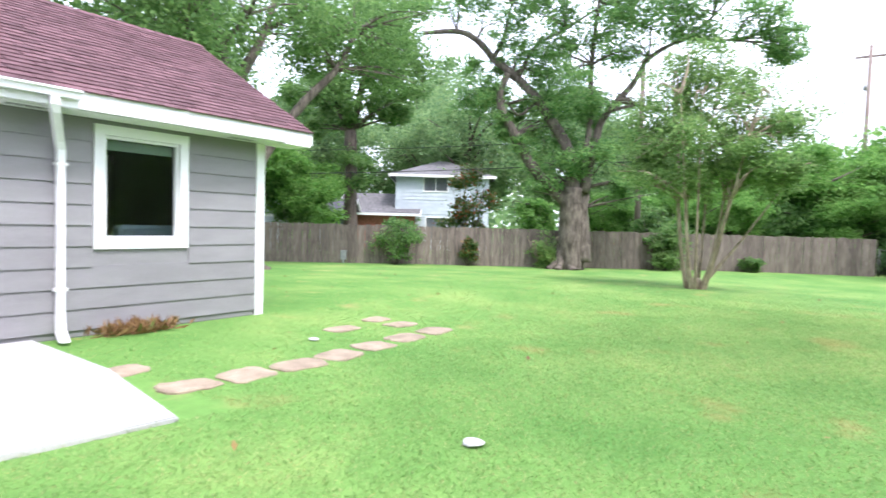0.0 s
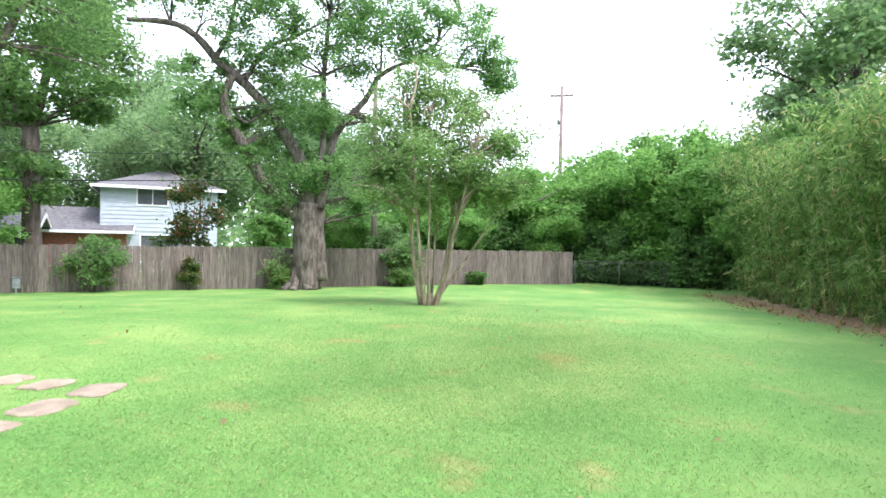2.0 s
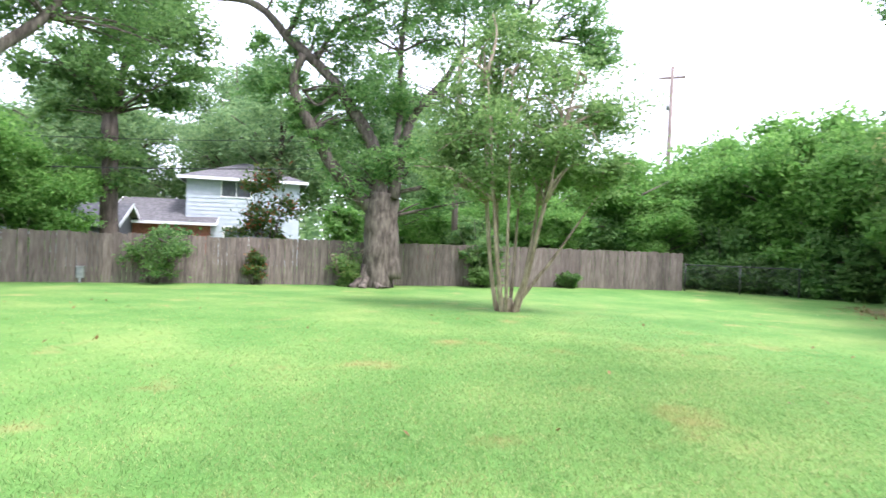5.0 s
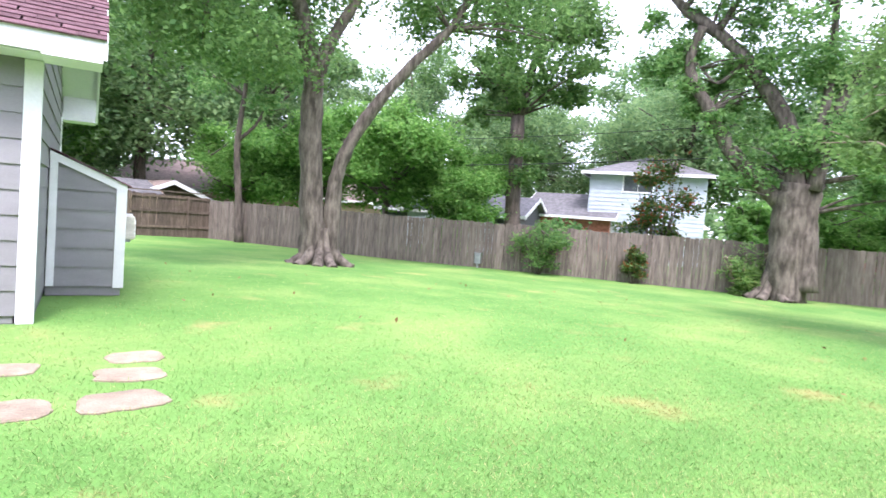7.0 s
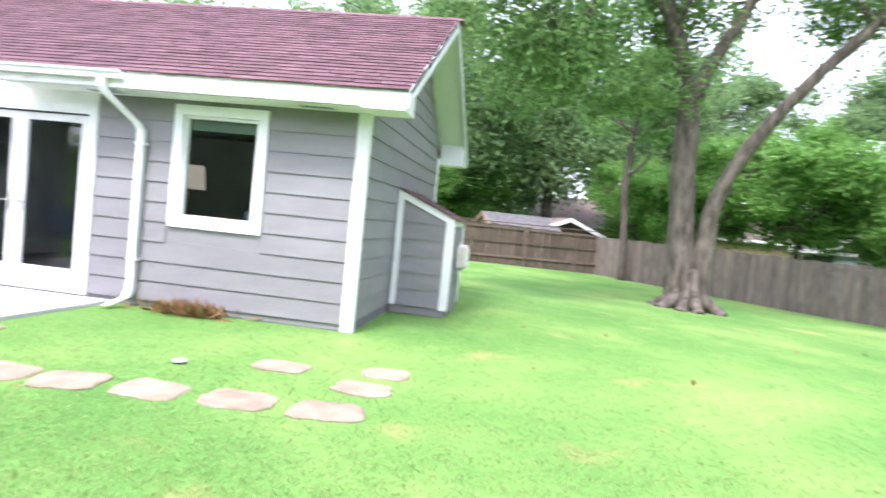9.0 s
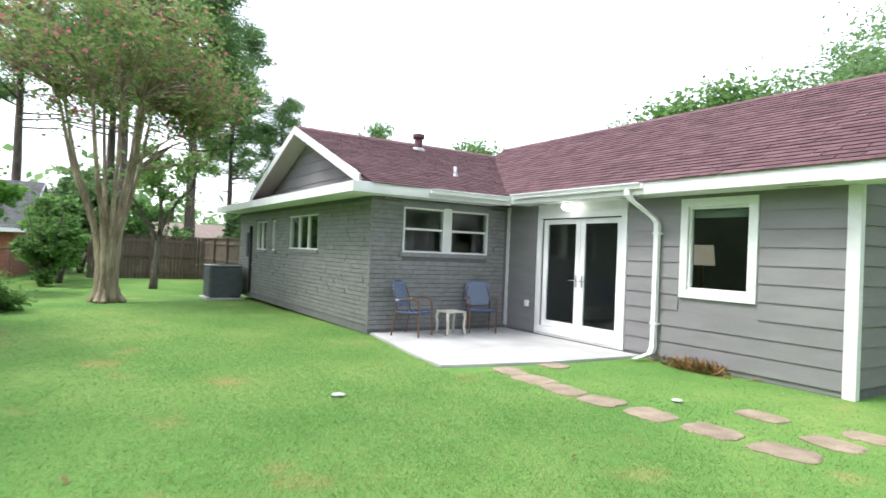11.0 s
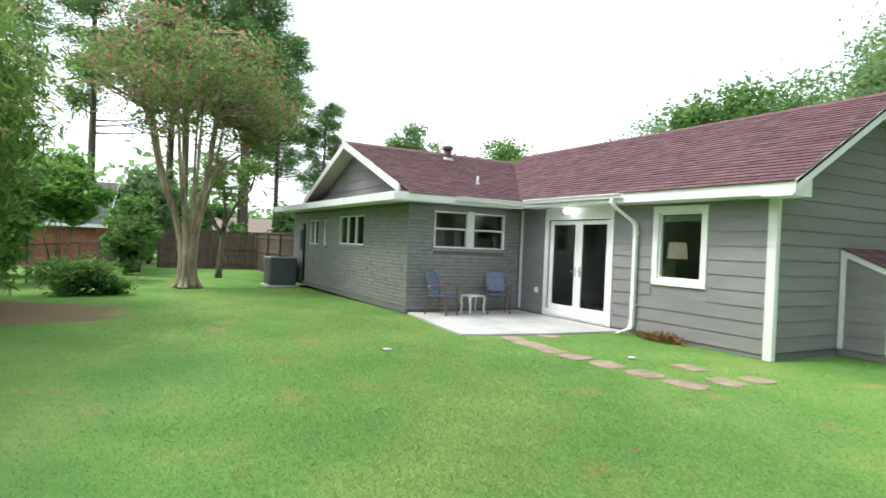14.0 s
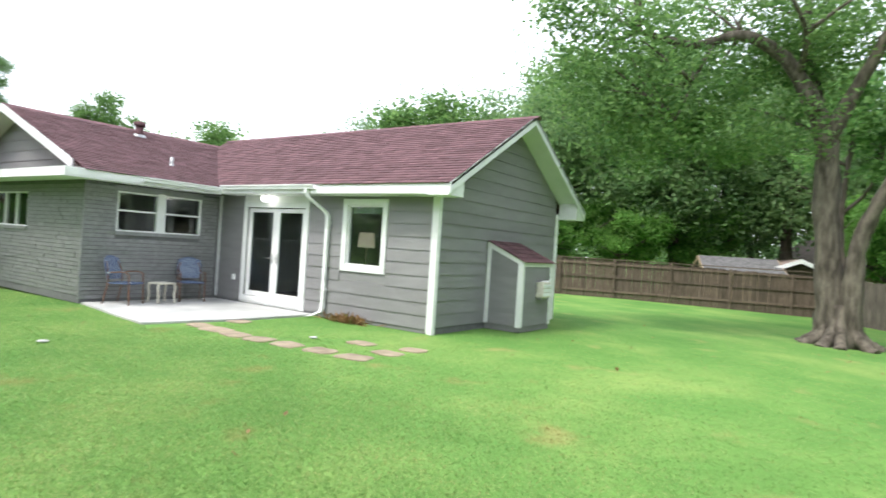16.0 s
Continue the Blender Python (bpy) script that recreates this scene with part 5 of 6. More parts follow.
# crape myrtle standing in the lawn
rr = random.Random(9)
limbs = []
for i in range(9):
    a = 2 * math.pi * i / 9 + rr.uniform(-0.25, 0.25)
    c, s = math.cos(a), math.sin(a)
    k = rr.uniform(0.45, 1.2)
    limbs.append(([(c * 0.20, s * 0.20, -0.06), (c * 0.30, s * 0.30, 0.25), (c * (0.28 + 0.34 * k), s * (0.28 + 0.34 * k), 1.2), (c * (0.2 + 0.75 * k), s * (0.2 + 0.75 * k), 2.5), (c * 1.3 * k, s * 1.3 * k, 4.0), (c * 1.6 * k, s * 1.6 * k, 5.2)], rr.uniform(0.055, 0.085), 0.014))
limbs.append(([(0.05, -0.1, 0.0), (0.2, -0.5, 0.6), (0.35, -1.0, 1.3), (0.5, -1.5, 2.1), (0.6, -2.0, 2.9)], 0.06, 0.015))
limbs.append(([(0.0, 0.0, -0.08), (0.0, 0.0, 0.3)], 0.24, 0.14))
clumps = scatter(10, 36, (0.1, -0.2, 4.3), (2.0, 2.2, 1.9), 0.7, 8) + scatter(11, 12, (0.3, -1.6, 3.6), (1.0, 1.1, 1.1), 0.55, 8) + scatter(12, 10, (-0.2, 1.1, 3.4), (1.0, 0.9, 1.0), 0.5, 7) + scatter(13, 8, (0.1, -0.3, 6.1), (1.2, 1.4, 0.7), 0.5, 6)
tree("crape_myrtle", "multi-stemmed crape myrtle with smooth tan trunks in lawn", (12.05, -3.5, -0.19), M_SMOOTHBARK, M_LEAF_CRAPE, limbs, clumps, 84, 0.058, 13, twigs=130, tight=0.44, long=1.7)

# blossoming crape myrtle on the west side
rr = random.Random(19)
limbs = flare(0.26, 0.42, 0.9, 7, 8)
for i in range(11):
    a = 2 * math.pi * i / 11 + rr.uniform(-0.2, 0.2)
    c, s = math.cos(a), math.sin(a)
    k = rr.uniform(0.5, 1.3)
    limbs.append(([(c * 0.22, s * 0.22, -0.05), (c * 0.20, s * 0.20, 0.8), (c * (0.14 + 0.2 * k), s * (0.14 + 0.2 * k), 1.9), (c * 0.85 * k, s * 0.85 * k, 3.5), (c * 1.2 * k, s * 1.2 * k, 5.2), (c * 1.7 * k, s * 1.7 * k, 7.4)], rr.uniform(0.085, 0.14), 0.02))
clumps = scatter(20, 52, (0, 0, 6.5), (2.9, 3.1, 2.1), 0.8, 8) + scatter(21, 10, (0.5, 1.8, 5.2), (1.2, 1.2, 1.0), 0.6, 7)
tree("blossoming_tree", "old crape myrtle with fluted trunks and pink blossom", (-14.6, -6.9, -0.06), M_SMOOTHBARK, M_LEAF_PINK, limbs, clumps, 36, 0.072, 23, twigs=280, tight=0.56)
limbs = [([(0, 0, -0.05), (0.05, 0.05, 1.0), (0.0, 0.15, 2.0), (0.1, 0.6, 3.0), (0.2, 1.1, 3.6)], 0.14, 0.04), ([(0, 0.1, 1.7), (-0.1, -0.4, 2.5), (0.0, -0.9, 3.4)], 0.09, 0.03), ([(0, 0.15, 1.9), (0.3, 0.1, 3.0), (0.2, 0.0, 4.2)], 0.09, 0.03)]
tree("small_tree", "small leaning tree with a forked trunk by the fence", (-19.8, -5.2, -0.12), M_BARK, M_LEAF_CRAPE, limbs, scatter(24, 12, (0.1, 0.4, 3.9), (1.2, 1.6, 1.0), 0.55, 6), 40, 0.09, 24, twigs=30)

# dark tree just past the east fence, and a slim one by the fence corner
limbs = [([(0, 0, -0.1), (-0.05, 0.1, 3.0), (-0.1, 0.15, 6.5)], 0.40, 0.30), ([(-0.1, 0.15, 6.2), (-0.6, 1.0, 8.6), (-0.9, 1.5, 12.0)], 0.22, 0.07),
         ([(-0.1, 0.15, 6.3), (0.16, -0.27, 8.5), (0.5, -0.8, 12.0), (0.5, -0.9, 14.0)], 0.24, 0.08), ([(0.2, -0.4, 9.0), (1.0, -1.6, 10.2), (1.9, -3.2, 10.4)], 0.10, 0.03), ([(-0.3, 0.4, 7.4), (-1.0, 1.8, 8.4), (-1.5, 2.6, 9.6)], 0.10, 0.03)]
clumps = scatter(30, 20, (-0.2, 0.2, 12.6), (3.0, 4.0, 2.4), 1.1, 9) + scatter(31, 12, (0.9, -1.8, 8.8), (1.2, 1.9, 1.6), 0.85, 9) + scatter(32, 12, (-0.8, 1.4, 8.0), (1.4, 1.9, 1.8), 0.85, 9) + scatter(34, 5, (0.2, 0.0, 4.6), (1.0, 1.4, 0.9), 0.6, 7)
tree("dark_tree", "tall dark-barked tree with dense leaves behind the fence", (17, 14.6, -0.34), M_BARKDARK, M_LEAF_OAK, limbs, clumps, 62, 0.12, 31, twigs=70, tight=0.4)
limbs = [([(0, 0, -0.1), (-0.1, 0.1, 2.0), (-0.25, 0.1, 4.0), (-0.1, 0.0, 6.0), (0.0, 0.1, 8.0)], 0.19, 0.07), ([(-0.2, 0.1, 4.2), (0.5, 0.1, 5.0), (1.0, 0.2, 6.2)], 0.09, 0.03)]
tree("slim_tree", "slim dark-trunked tree with light foliage at the fence", (5.9, 18.6, -0.28), M_BARKDARK, M_LEAF_PECAN, limbs, scatter(36, 16, (0.1, 0.2, 7.6), (2.0, 2.0, 2.4), 0.85, 7), 44, 0.13, 33, twigs=30)


# broad far trees, three kinds copied about the place
def plain_tree(name, label, seed, h, spread, mat, bark, leaf, per=40, n=30):
    r = random.Random(seed)
    limbs = [([(0, 0, -0.2), (r.uniform(-0.2, 0.2), 0.1, h * 0.3), (r.uniform(-0.4, 0.4), r.uniform(-0.3, 0.3), h * 0.6), (0, 0, h * 0.9)], h * 0.028, 0.05)]
    for i in range(6):
        a = r.uniform(0, 6.28)
        z = r.uniform(0.3, 0.6) * h
        limbs.append(([(0, 0, z), (math.cos(a) * spread * 0.35, math.sin(a) * spread * 0.35, z + h * 0.12), (math.cos(a) * spread * 0.8, math.sin(a) * spread * 0.8, z + h * 0.2)], h * 0.012, 0.03))
    return tree(name, label, (0, 0, 0), bark, mat, limbs, scatter(seed + 100, n, (0, 0, h * 0.63), (spread, spread, h * 0.36), spread * 0.30, 8, 0.8), per, leaf, seed, twigs=20, group="background trees", tight=0.58, seg=8)


T1 = plain_tree("broad_tree", "broad green tree beyond the garden fence", 41, 13.0, 4.6, M_LEAF_FAR, M_BARKDARK, 0.155, 84, 34)
T2 = plain_tree("broad_tree", "tall green tree beyond the garden fence", 42, 17.0, 4.4, M_LEAF_FAR, M_BARKDARK, 0.165, 84, 34)
T3 = plain_tree("round_tree", "low bright green tree beyond the garden fence", 43, 6.6, 3.0, M_LEAF_VIVID, M_BARK, 0.125, 130, 26)


def put(src, places):
    """The first place takes the original, the others take copies."""
    for i, (x, y, k, turn) in enumerate(places):
        m = pose(x, y, -0.2, 0, 0, turn)
        if i == 0:
            src.matrix_basis = m
            src.scale = (k, k, k)
        else:
            c = copy_thing(src, m)
            c.matrix_basis = m @ Matrix.Diagonal((k, k, k, 1))


put(T1, [(-2.5, 27.0, 1.05, 0), (3.0, 30.0, 1.1, 70), (9.5, 31, 1.0, 140), (25.5, 27.5, 0.95, 200), (33.1, 18.1, 1.0, 20), (35.8, 7.2, 0.8, 310), (-9.0, 25.0, 1.1, 250), (-15, 28, 1.0, 33), (42, 27, 1.2, 160), (46.7, 9.9, 1.0, 222), (-22, 22, 0.8, 12), (-6.5, 29.5, 0.7, 75), (0.5, 34.5, 0.75, 15), (31, 30, 0.9, 75), (36.5, 25, 0.85, 300)])
put(T2, [(-3.0, 32.0, 1.0, 0), (13, 35, 0.85, 60), (22, 36, 0.9, 130), (31, 34, 0.9, 190), (2, 40, 1.0, 40), (-8, 34, 1.0, 310), (36, 12.5, 0.62, 80), (46.9, 17.8, 1.0, 15), (-14, 37, 1.0, 5), (50, 36, 1.3, 130), (22.5, -18.4, 0.9, 44), (27.4, -19.8, 0.75, 100)])
put(T3, [(12.4, 18, 0.95, 0), (10, 21.4, 0.9, 90), (14.8, 16, 0.7, 200), (30.7, -5.1, 0.9, 30), (32.1, -9.5, 1.0, 100), (29.1, -12.4, 1.05, 170), (26.5, -15.8, 1.0, 240), (32.5, -14.5, 1.25, 310), (33.7, 0.3, 0.85, 60), (30.3, 1.8, 0.62, 200), (36.5, -10.1, 1.2, 150), (23.1, -16.5, 1.0, 20), (24.1, 3.9, 0.5, 10), (-4.3, 24.4, 0.75, 55), (-8.5, 23.2, 0.8, 140), (-1.6, 28.6, 0.85, 200), (7.4, 24.4, 0.8, 20), (39.6, -3.7, 1.1, 250), (27, -1.7, 0.55, 330), (29.2, -6.7, 0.6, 75)])
T4 = plain_tree("tall_oak", "rounded dark oak rising behind the house roof", 44, 10.5, 4.2, M_LEAF_OAK, M_BARKDARK, 0.17, 100, 34)
put(T4, [(-15.0, 22.5, 1.05, 0), (-20.5, 25, 1.0, 130), (-34, 17.5, 0.92, 200), (-48, 18, 0.85, 90), (-38, 21.5, 0.92, 300), (-41, 23.5, 0.78, 60)])


# pines to the west
def pine(x, y, h, seed, spread=2.6):
    r = random.Random(seed)
    limbs = [([(0, 0, -0.2), (0.05, 0.1, h * 0.35), (-0.1, 0.0, h * 0.7), (0, 0, h)], h * 0.014, 0.05)]
    cl = []
    for i in range(34):
        z = h * (0.36 + 0.62 * (i / 34))
        a = r.uniform(0, 6.28)
        w = spread * (1.15 - 0.75 * (z / h)) * r.uniform(0.6, 1.2)
        c, s = math.cos(a), math.sin(a)
        limbs.append(([(0, 0, z), (c * w * 0.5, s * w * 0.5, z + 0.1), (c * w, s * w, z + 0.35)], 0.06, 0.02))
        if z > h * 0.45:
            for k in (0.55, 1.0):
                cl.append((c * w * k, s * w * k, z + 0.3, 0.85, 0.85, 0.6, 7))
    return tree("pine_tree", "tall pine with bare lower trunk and tufted boughs", (x, y, -0.2), M_BARKDARK, M_LEAF_PINE, limbs, cl, 52, 0.07, seed, long=5.0, droop=0.1, flat=0.0, tight=0.5, group="pines", seg=7)


slim = copy_thing(T4, pose(-36, 11.5, -0.2))
slim.matrix_basis = pose(-36, 11.5, -0.2, 0, 0, 20) @ Matrix.Diagonal((0.5, 0.5, 1.0, 1))
p1 = pine(-36, -10.3, 21, 51, 3.6)
p2 = pine(-31, -5.6, 19.5, 52, 3.8)
for src, x, y, k, turn in ((p2, -33.5, -2.0, 1.0, 80), (p1, -28.8, -2.6, 0.85, 120), (p2, -30.5, 2.3, 0.53, 222), (p1, -40, -5.5, 1.1, 200), (p2, -37.5, 1.2, 0.82, 150), (p2, -46, 3.0, 0.8, 10), (p1, -30, -15, 0.9, 300)):
    c = copy_thing(src, pose(x, y, -0.2, 0, 0, turn))
    c.matrix_basis = pose(x, y, -0.2, 0, 0, turn) @ Matrix.Diagonal((k, k, k, 1))


# shrubs and vines
def shrub(name, label, x, y, w, h, mat, leaf, seed, stems=6, per=44, n=10, bare=0.0, long=1.9):
    r = random.Random(seed)
    limbs = []
    for i in range(stems):
        a = 2 * math.pi * i / stems + r.uniform(-0.3, 0.3)
        limbs.append(([(math.cos(a) * 0.05, math.sin(a) * 0.05, -0.05), (math.cos(a) * w * 0.2, math.sin(a) * w * 0.2, h * 0.4), (math.cos(a) * w * 0.42, math.sin(a) * w * 0.42, h * r.uniform(0.7, 0.95))], 0.02 + 0.006 * h, 0.008))
    return tree(name, label, (x, y, ground_z(x, y)), M_SMOOTHBARK if bare else M_BARK, mat, limbs, scatter(seed, n, (0, 0, h * (0.5 + bare)), (w * 0.42, w * 0.42, h * (0.42 - bare * 0.5)), w * 0.22, 7), per, leaf, seed, category="shrub", twigs=10, tight=0.42, seg=6, long=long)


shrub("shrub", "dark green shrub against the weathered fence", 14.0, 9.1, 2.3, 1.8, M_LEAF_OAK, 0.07, 61)
shrub("shrub", "thin green shrub against the weathered fence", 16.1, 6.75, 0.9, 1.3, M_LEAF_RUST, 0.06, 62)
shrub("shrub", "bare-branched shrub beside the big trunk", 18.0, 4.2, 1.5, 1.5, M_LEAF_CRAPE, 0.055, 63, per=16, bare=0.2)
shrub("shrub", "narrow-leaved clump beside the big trunk", 18.0, 3.9, 0.9, 0.9, M_LEAF_BAMBOO, 0.05, 64, long=5)
shrub("shrub", "leafy shrub hiding the foot of the fence", 21.6, -0.1, 1.7, 1.9, M_LEAF_CRAPE, 0.08, 65, per=60)
shrub("shrub", "small weed clump at the foot of the fence", 24.0, -3.2, 0.9, 0.6, M_LEAF_OAK, 0.06, 66)
shrub("vine", "dark vine spilling over the fence top", 22.6, 0.4, 2.4, 2.9, M_LEAF_OAK, 0.11, 67, per=70, n=12)
shrub("shrub", "rust-tipped tall shrub before the white house", 20.8, 9.8, 2.6, 5.4, M_LEAF_RUST, 0.10, 68, per=46, n=16, stems=8)
shrub("shrub", "bright green shrub behind the fence", 22.8, 7.2, 2.4, 3.2, M_LEAF_VIVID, 0.13, 69, per=60)
shrub("shrub", "bright green shrub behind the fence", 13.9, 15.4, 2.0, 2.6, M_LEAF_VIVID, 0.12, 70, per=60)
shrub("shrub", "leafy green shrub behind the fence", 17.8, 11.6, 2.0, 2.3, M_LEAF_PECAN, 0.11, 71, per=60)
# hedge and bushes on the south-west side
for i, (x, y, w, h, mat, leaf) in enumerate(((-21.0, -8.5, 1.5, 2.9, M_LEAF_OAK, 0.09), (-12.6, -9.7, 2.0, 0.9, M_LEAF_OAK, 0.07), (-19.4, -12.4, 2.0, 2.4, M_LEAF_PECAN, 0.11), (-22.8, -8.0, 1.7, 3.4, M_LEAF_PECAN, 0.10),
                                           (-16.0, -12.6, 2.8, 4.4, M_LEAF_PECAN, 0.13), (-24.6, -8.3, 1.8, 3.0, M_LEAF_VIVID, 0.11), (-30.5, -7.2, 3.2, 5, M_LEAF_FAR, 0.16), (-28, -4.5, 2.5, 3.8, M_LEAF_PECAN, 0.13), (-30, 0.5, 3, 3.6, M_LEAF_FAR, 0.16), (-38, -14, 5, 7.0, M_LEAF_FAR, 0.2), (-39, -7, 4.5, 6, M_LEAF_FAR, 0.2))):
    shrub("bush", "dense green bush along the side boundary", x, y, w, h, mat, leaf, 80 + i, per=64, n=14)

shrub("bush", "vivid green broad-leaved bush on bare stems", -18.4, -10.6, 2.6, 3.9, M_LEAF_VIVID, 0.11, 99, per=90, n=18, bare=0.24)

for i, (x, y, w, h, mat) in enumerate(((29.4, -9.5, 3.2, 3.2, M_LEAF_PECAN), (28.2, -12, 3.2, 3.8, M_LEAF_VIVID), (26.8, -14.4, 3.2, 4.4, M_LEAF_PECAN), (24.6, -15.9, 3.0, 4.6, M_LEAF_VIVID), (31.2, -7.5, 3.4, 3.4, M_LEAF_OAK), (31.3, -12, 3.6, 5.0, M_LEAF_FAR), (29.7, -15.9, 4.0, 6.0, M_LEAF_FAR),
                                       (30.1, -4.2, 3.4, 3.6, M_LEAF_PECAN), (28, -0.6, 3.4, 3.2, M_LEAF_VIVID), (33.6, -5.1, 4.0, 4.0, M_LEAF_FAR), (32.7, -0.2, 4.0, 3.8, M_LEAF_OAK), (26.1, 2.4, 2.8, 3.0, M_LEAF_OAK), (28, -10.8, 2.6, 1.5, M_LEAF_OAK), (27, -12.8, 2.6, 1.5, M_LEAF_PECAN), (26, -14.5, 2.6, 1.6, M_LEAF_OAK), (29.2, -8.7, 2.4, 1.5, M_LEAF_PECAN), (34.5, -9.6, 4.5, 5.0, M_LEAF_PECAN))):
    shrub("bush", "tall overgrown bush behind the boundary fence", x, y, w, h, mat, 0.13, 120 + i, per=80, n=20)


# far woods closing the view on every side
rg = np.random.default_rng(8)
q = []
for i in range(240):
    a = 2 * math.pi * i / 240
    d = rg.uniform(62, 95)
    h = 6.0 + 5.0 * noise.noise(Vector((math.cos(a) * 4, math.sin(a) * 4, 0.3))) + rg.uniform(-1, 2)
    c = np.array([math.cos(a) * d, math.sin(a) * d, 0.0])
    n = 190
    u = rg.normal(size=(n, 3)) * np.array([2.2, 2.2, h * 0.3]) + np.array([0, 0, h * 0.5])
    u[:, 2] = np.abs(u[:, 2])
    q.append(c + u)
fw = new("far_woods", quads_mesh("far_woods", leaf_quads(np.concatenate(q), 0.75, rg, 1.6), M_LEAF_FAR))
tagged(fw, "distant band of green woods", "woods", kind="stuff")


# bamboo screen along the south side
def bamboo(x, y, seed, h=5.6, w=1.6):
    r = random.Random(seed)
    rg = np.random.default_rng(seed)
    t = thing("bamboo_clump", "tall feathery bamboo clump with arching canes", "bamboo", pose(x, y, ground_z(x, y)), group="bamboo screen")
    bm = bmesh.new()
    pts = []
    for i in range(26):
        a, d = r.uniform(0, 6.28), r.uniform(0.1, 0.6) * w
        c, s = math.cos(a), math.sin(a)
        k = h * r.uniform(0.65, 1.1)
        lean = r.uniform(0.3, 1.0)
        path = smooth_path([(c * d * 0.5, s * d * 0.5, -0.05), (c * d * 0.8, s * d * 0.8, k * 0.4), (c * (d + lean * 0.5), s * (d + lean * 0.5), k * 0.8), (c * (d + lean * 1.2), s * (d + lean * 1.2), k * 0.97)], 5)
        tube(bm, path, [0.02, 0.006], 5)
        for q in range(36):
            u = r.uniform(0.1, 1.0)
            p = path[min(len(path) - 1, int(u * len(path)))]
            off = np.array([r.gauss(0, 0.34), r.gauss(0, 0.34), r.gauss(0, 0.22)])
            base = np.array(p) + off
            pts.append(base + rg.normal(size=(10, 3)) * 0.075)
    tagged(part("cane_thicket", bm, M_CANE, t), kind="stuff")
    v = leaf_quads(np.concatenate(pts), 0.048, rg, 5.2, 0.9, 0.2)
    lv = new("crown", quads_mesh("bamboo_leaves", v, M_LEAF_BAMBOO))
    lv.parent = t
    return t


kinds = [bamboo(22.0, -15.0, 91), bamboo(19.9, -14.8, 92, 5.4), bamboo(17.8, -14.6, 93, 5.9)]
r = random.Random(4)
for i, (x, y) in enumerate(((15.7, -14.3), (14.2, -14.5), (12.8, -14.2), (11.4, -14.5), (10, -14.2), (8.6, -14.4), (7, -14.3), (5.4, -13.9), (3.6, -13.7), (1.8, -13.9), (0, -13), (-1.8, -12.9), (-3.4, -12.4), (-4.9, -12), (-6.4, -11.9), (-7.8, -11.8), (-9.2, -12),
                            (21.8, -16), (19.5, -16.4), (16.5, -16.3), (13.5, -16.2), (10.7, -16.3), (-5.5, -13.6), (-8.3, -13.6), (-10.6, -12.1), (-11.9, -12.9))):
    k = r.uniform(0.78, 0.95) if 4 < x < 17 else r.uniform(0.85, 1.05)
    c = copy_thing(kinds[i % 3], pose(x, y, 0))
    c.matrix_basis = pose(x, y, ground_z(x, y), 0, 0, r.uniform(0, 360)) @ Matrix.Diagonal((k, k, k, 1))
# dead canes and fallen leaves below it
rg = np.random.default_rng(77)
q = np.column_stack([rg.uniform(-11, 22, 2800), -12.9 + rg.normal(0, 0.4, 2800), np.full(2800, 0.01)])
q[:, 2] += np.array([ground_z(a, b) for a, b in q[:, :2]]) + rg.uniform(0, 0.03, 2800)
lit = new("leaf_litter", quads_mesh("leaf_litter", leaf_quads(q, 0.04, rg, 3.5, 0.0, 2.0), M_DRY))
tagged(lit, "dry fallen bamboo leaves on bare soil", "leaf litter", kind="stuff")

# brown ornamental grass at the wall's foot
q = np.column_stack([rg.normal(-1.95, 0.22, 520), rg.normal(-0.2, 0.06, 520), np.full(520, 0.0)])
og = thing("dry_grass_clump", "half-dead brown grass clump below the window", "plant", pose(0, 0, 0))
lf = new("foliage", quads_mesh("dry_foliage", leaf_quads(q, 0.028, rg, 6.5, -0.9, 0.0), M_DRY))
lf.parent = og


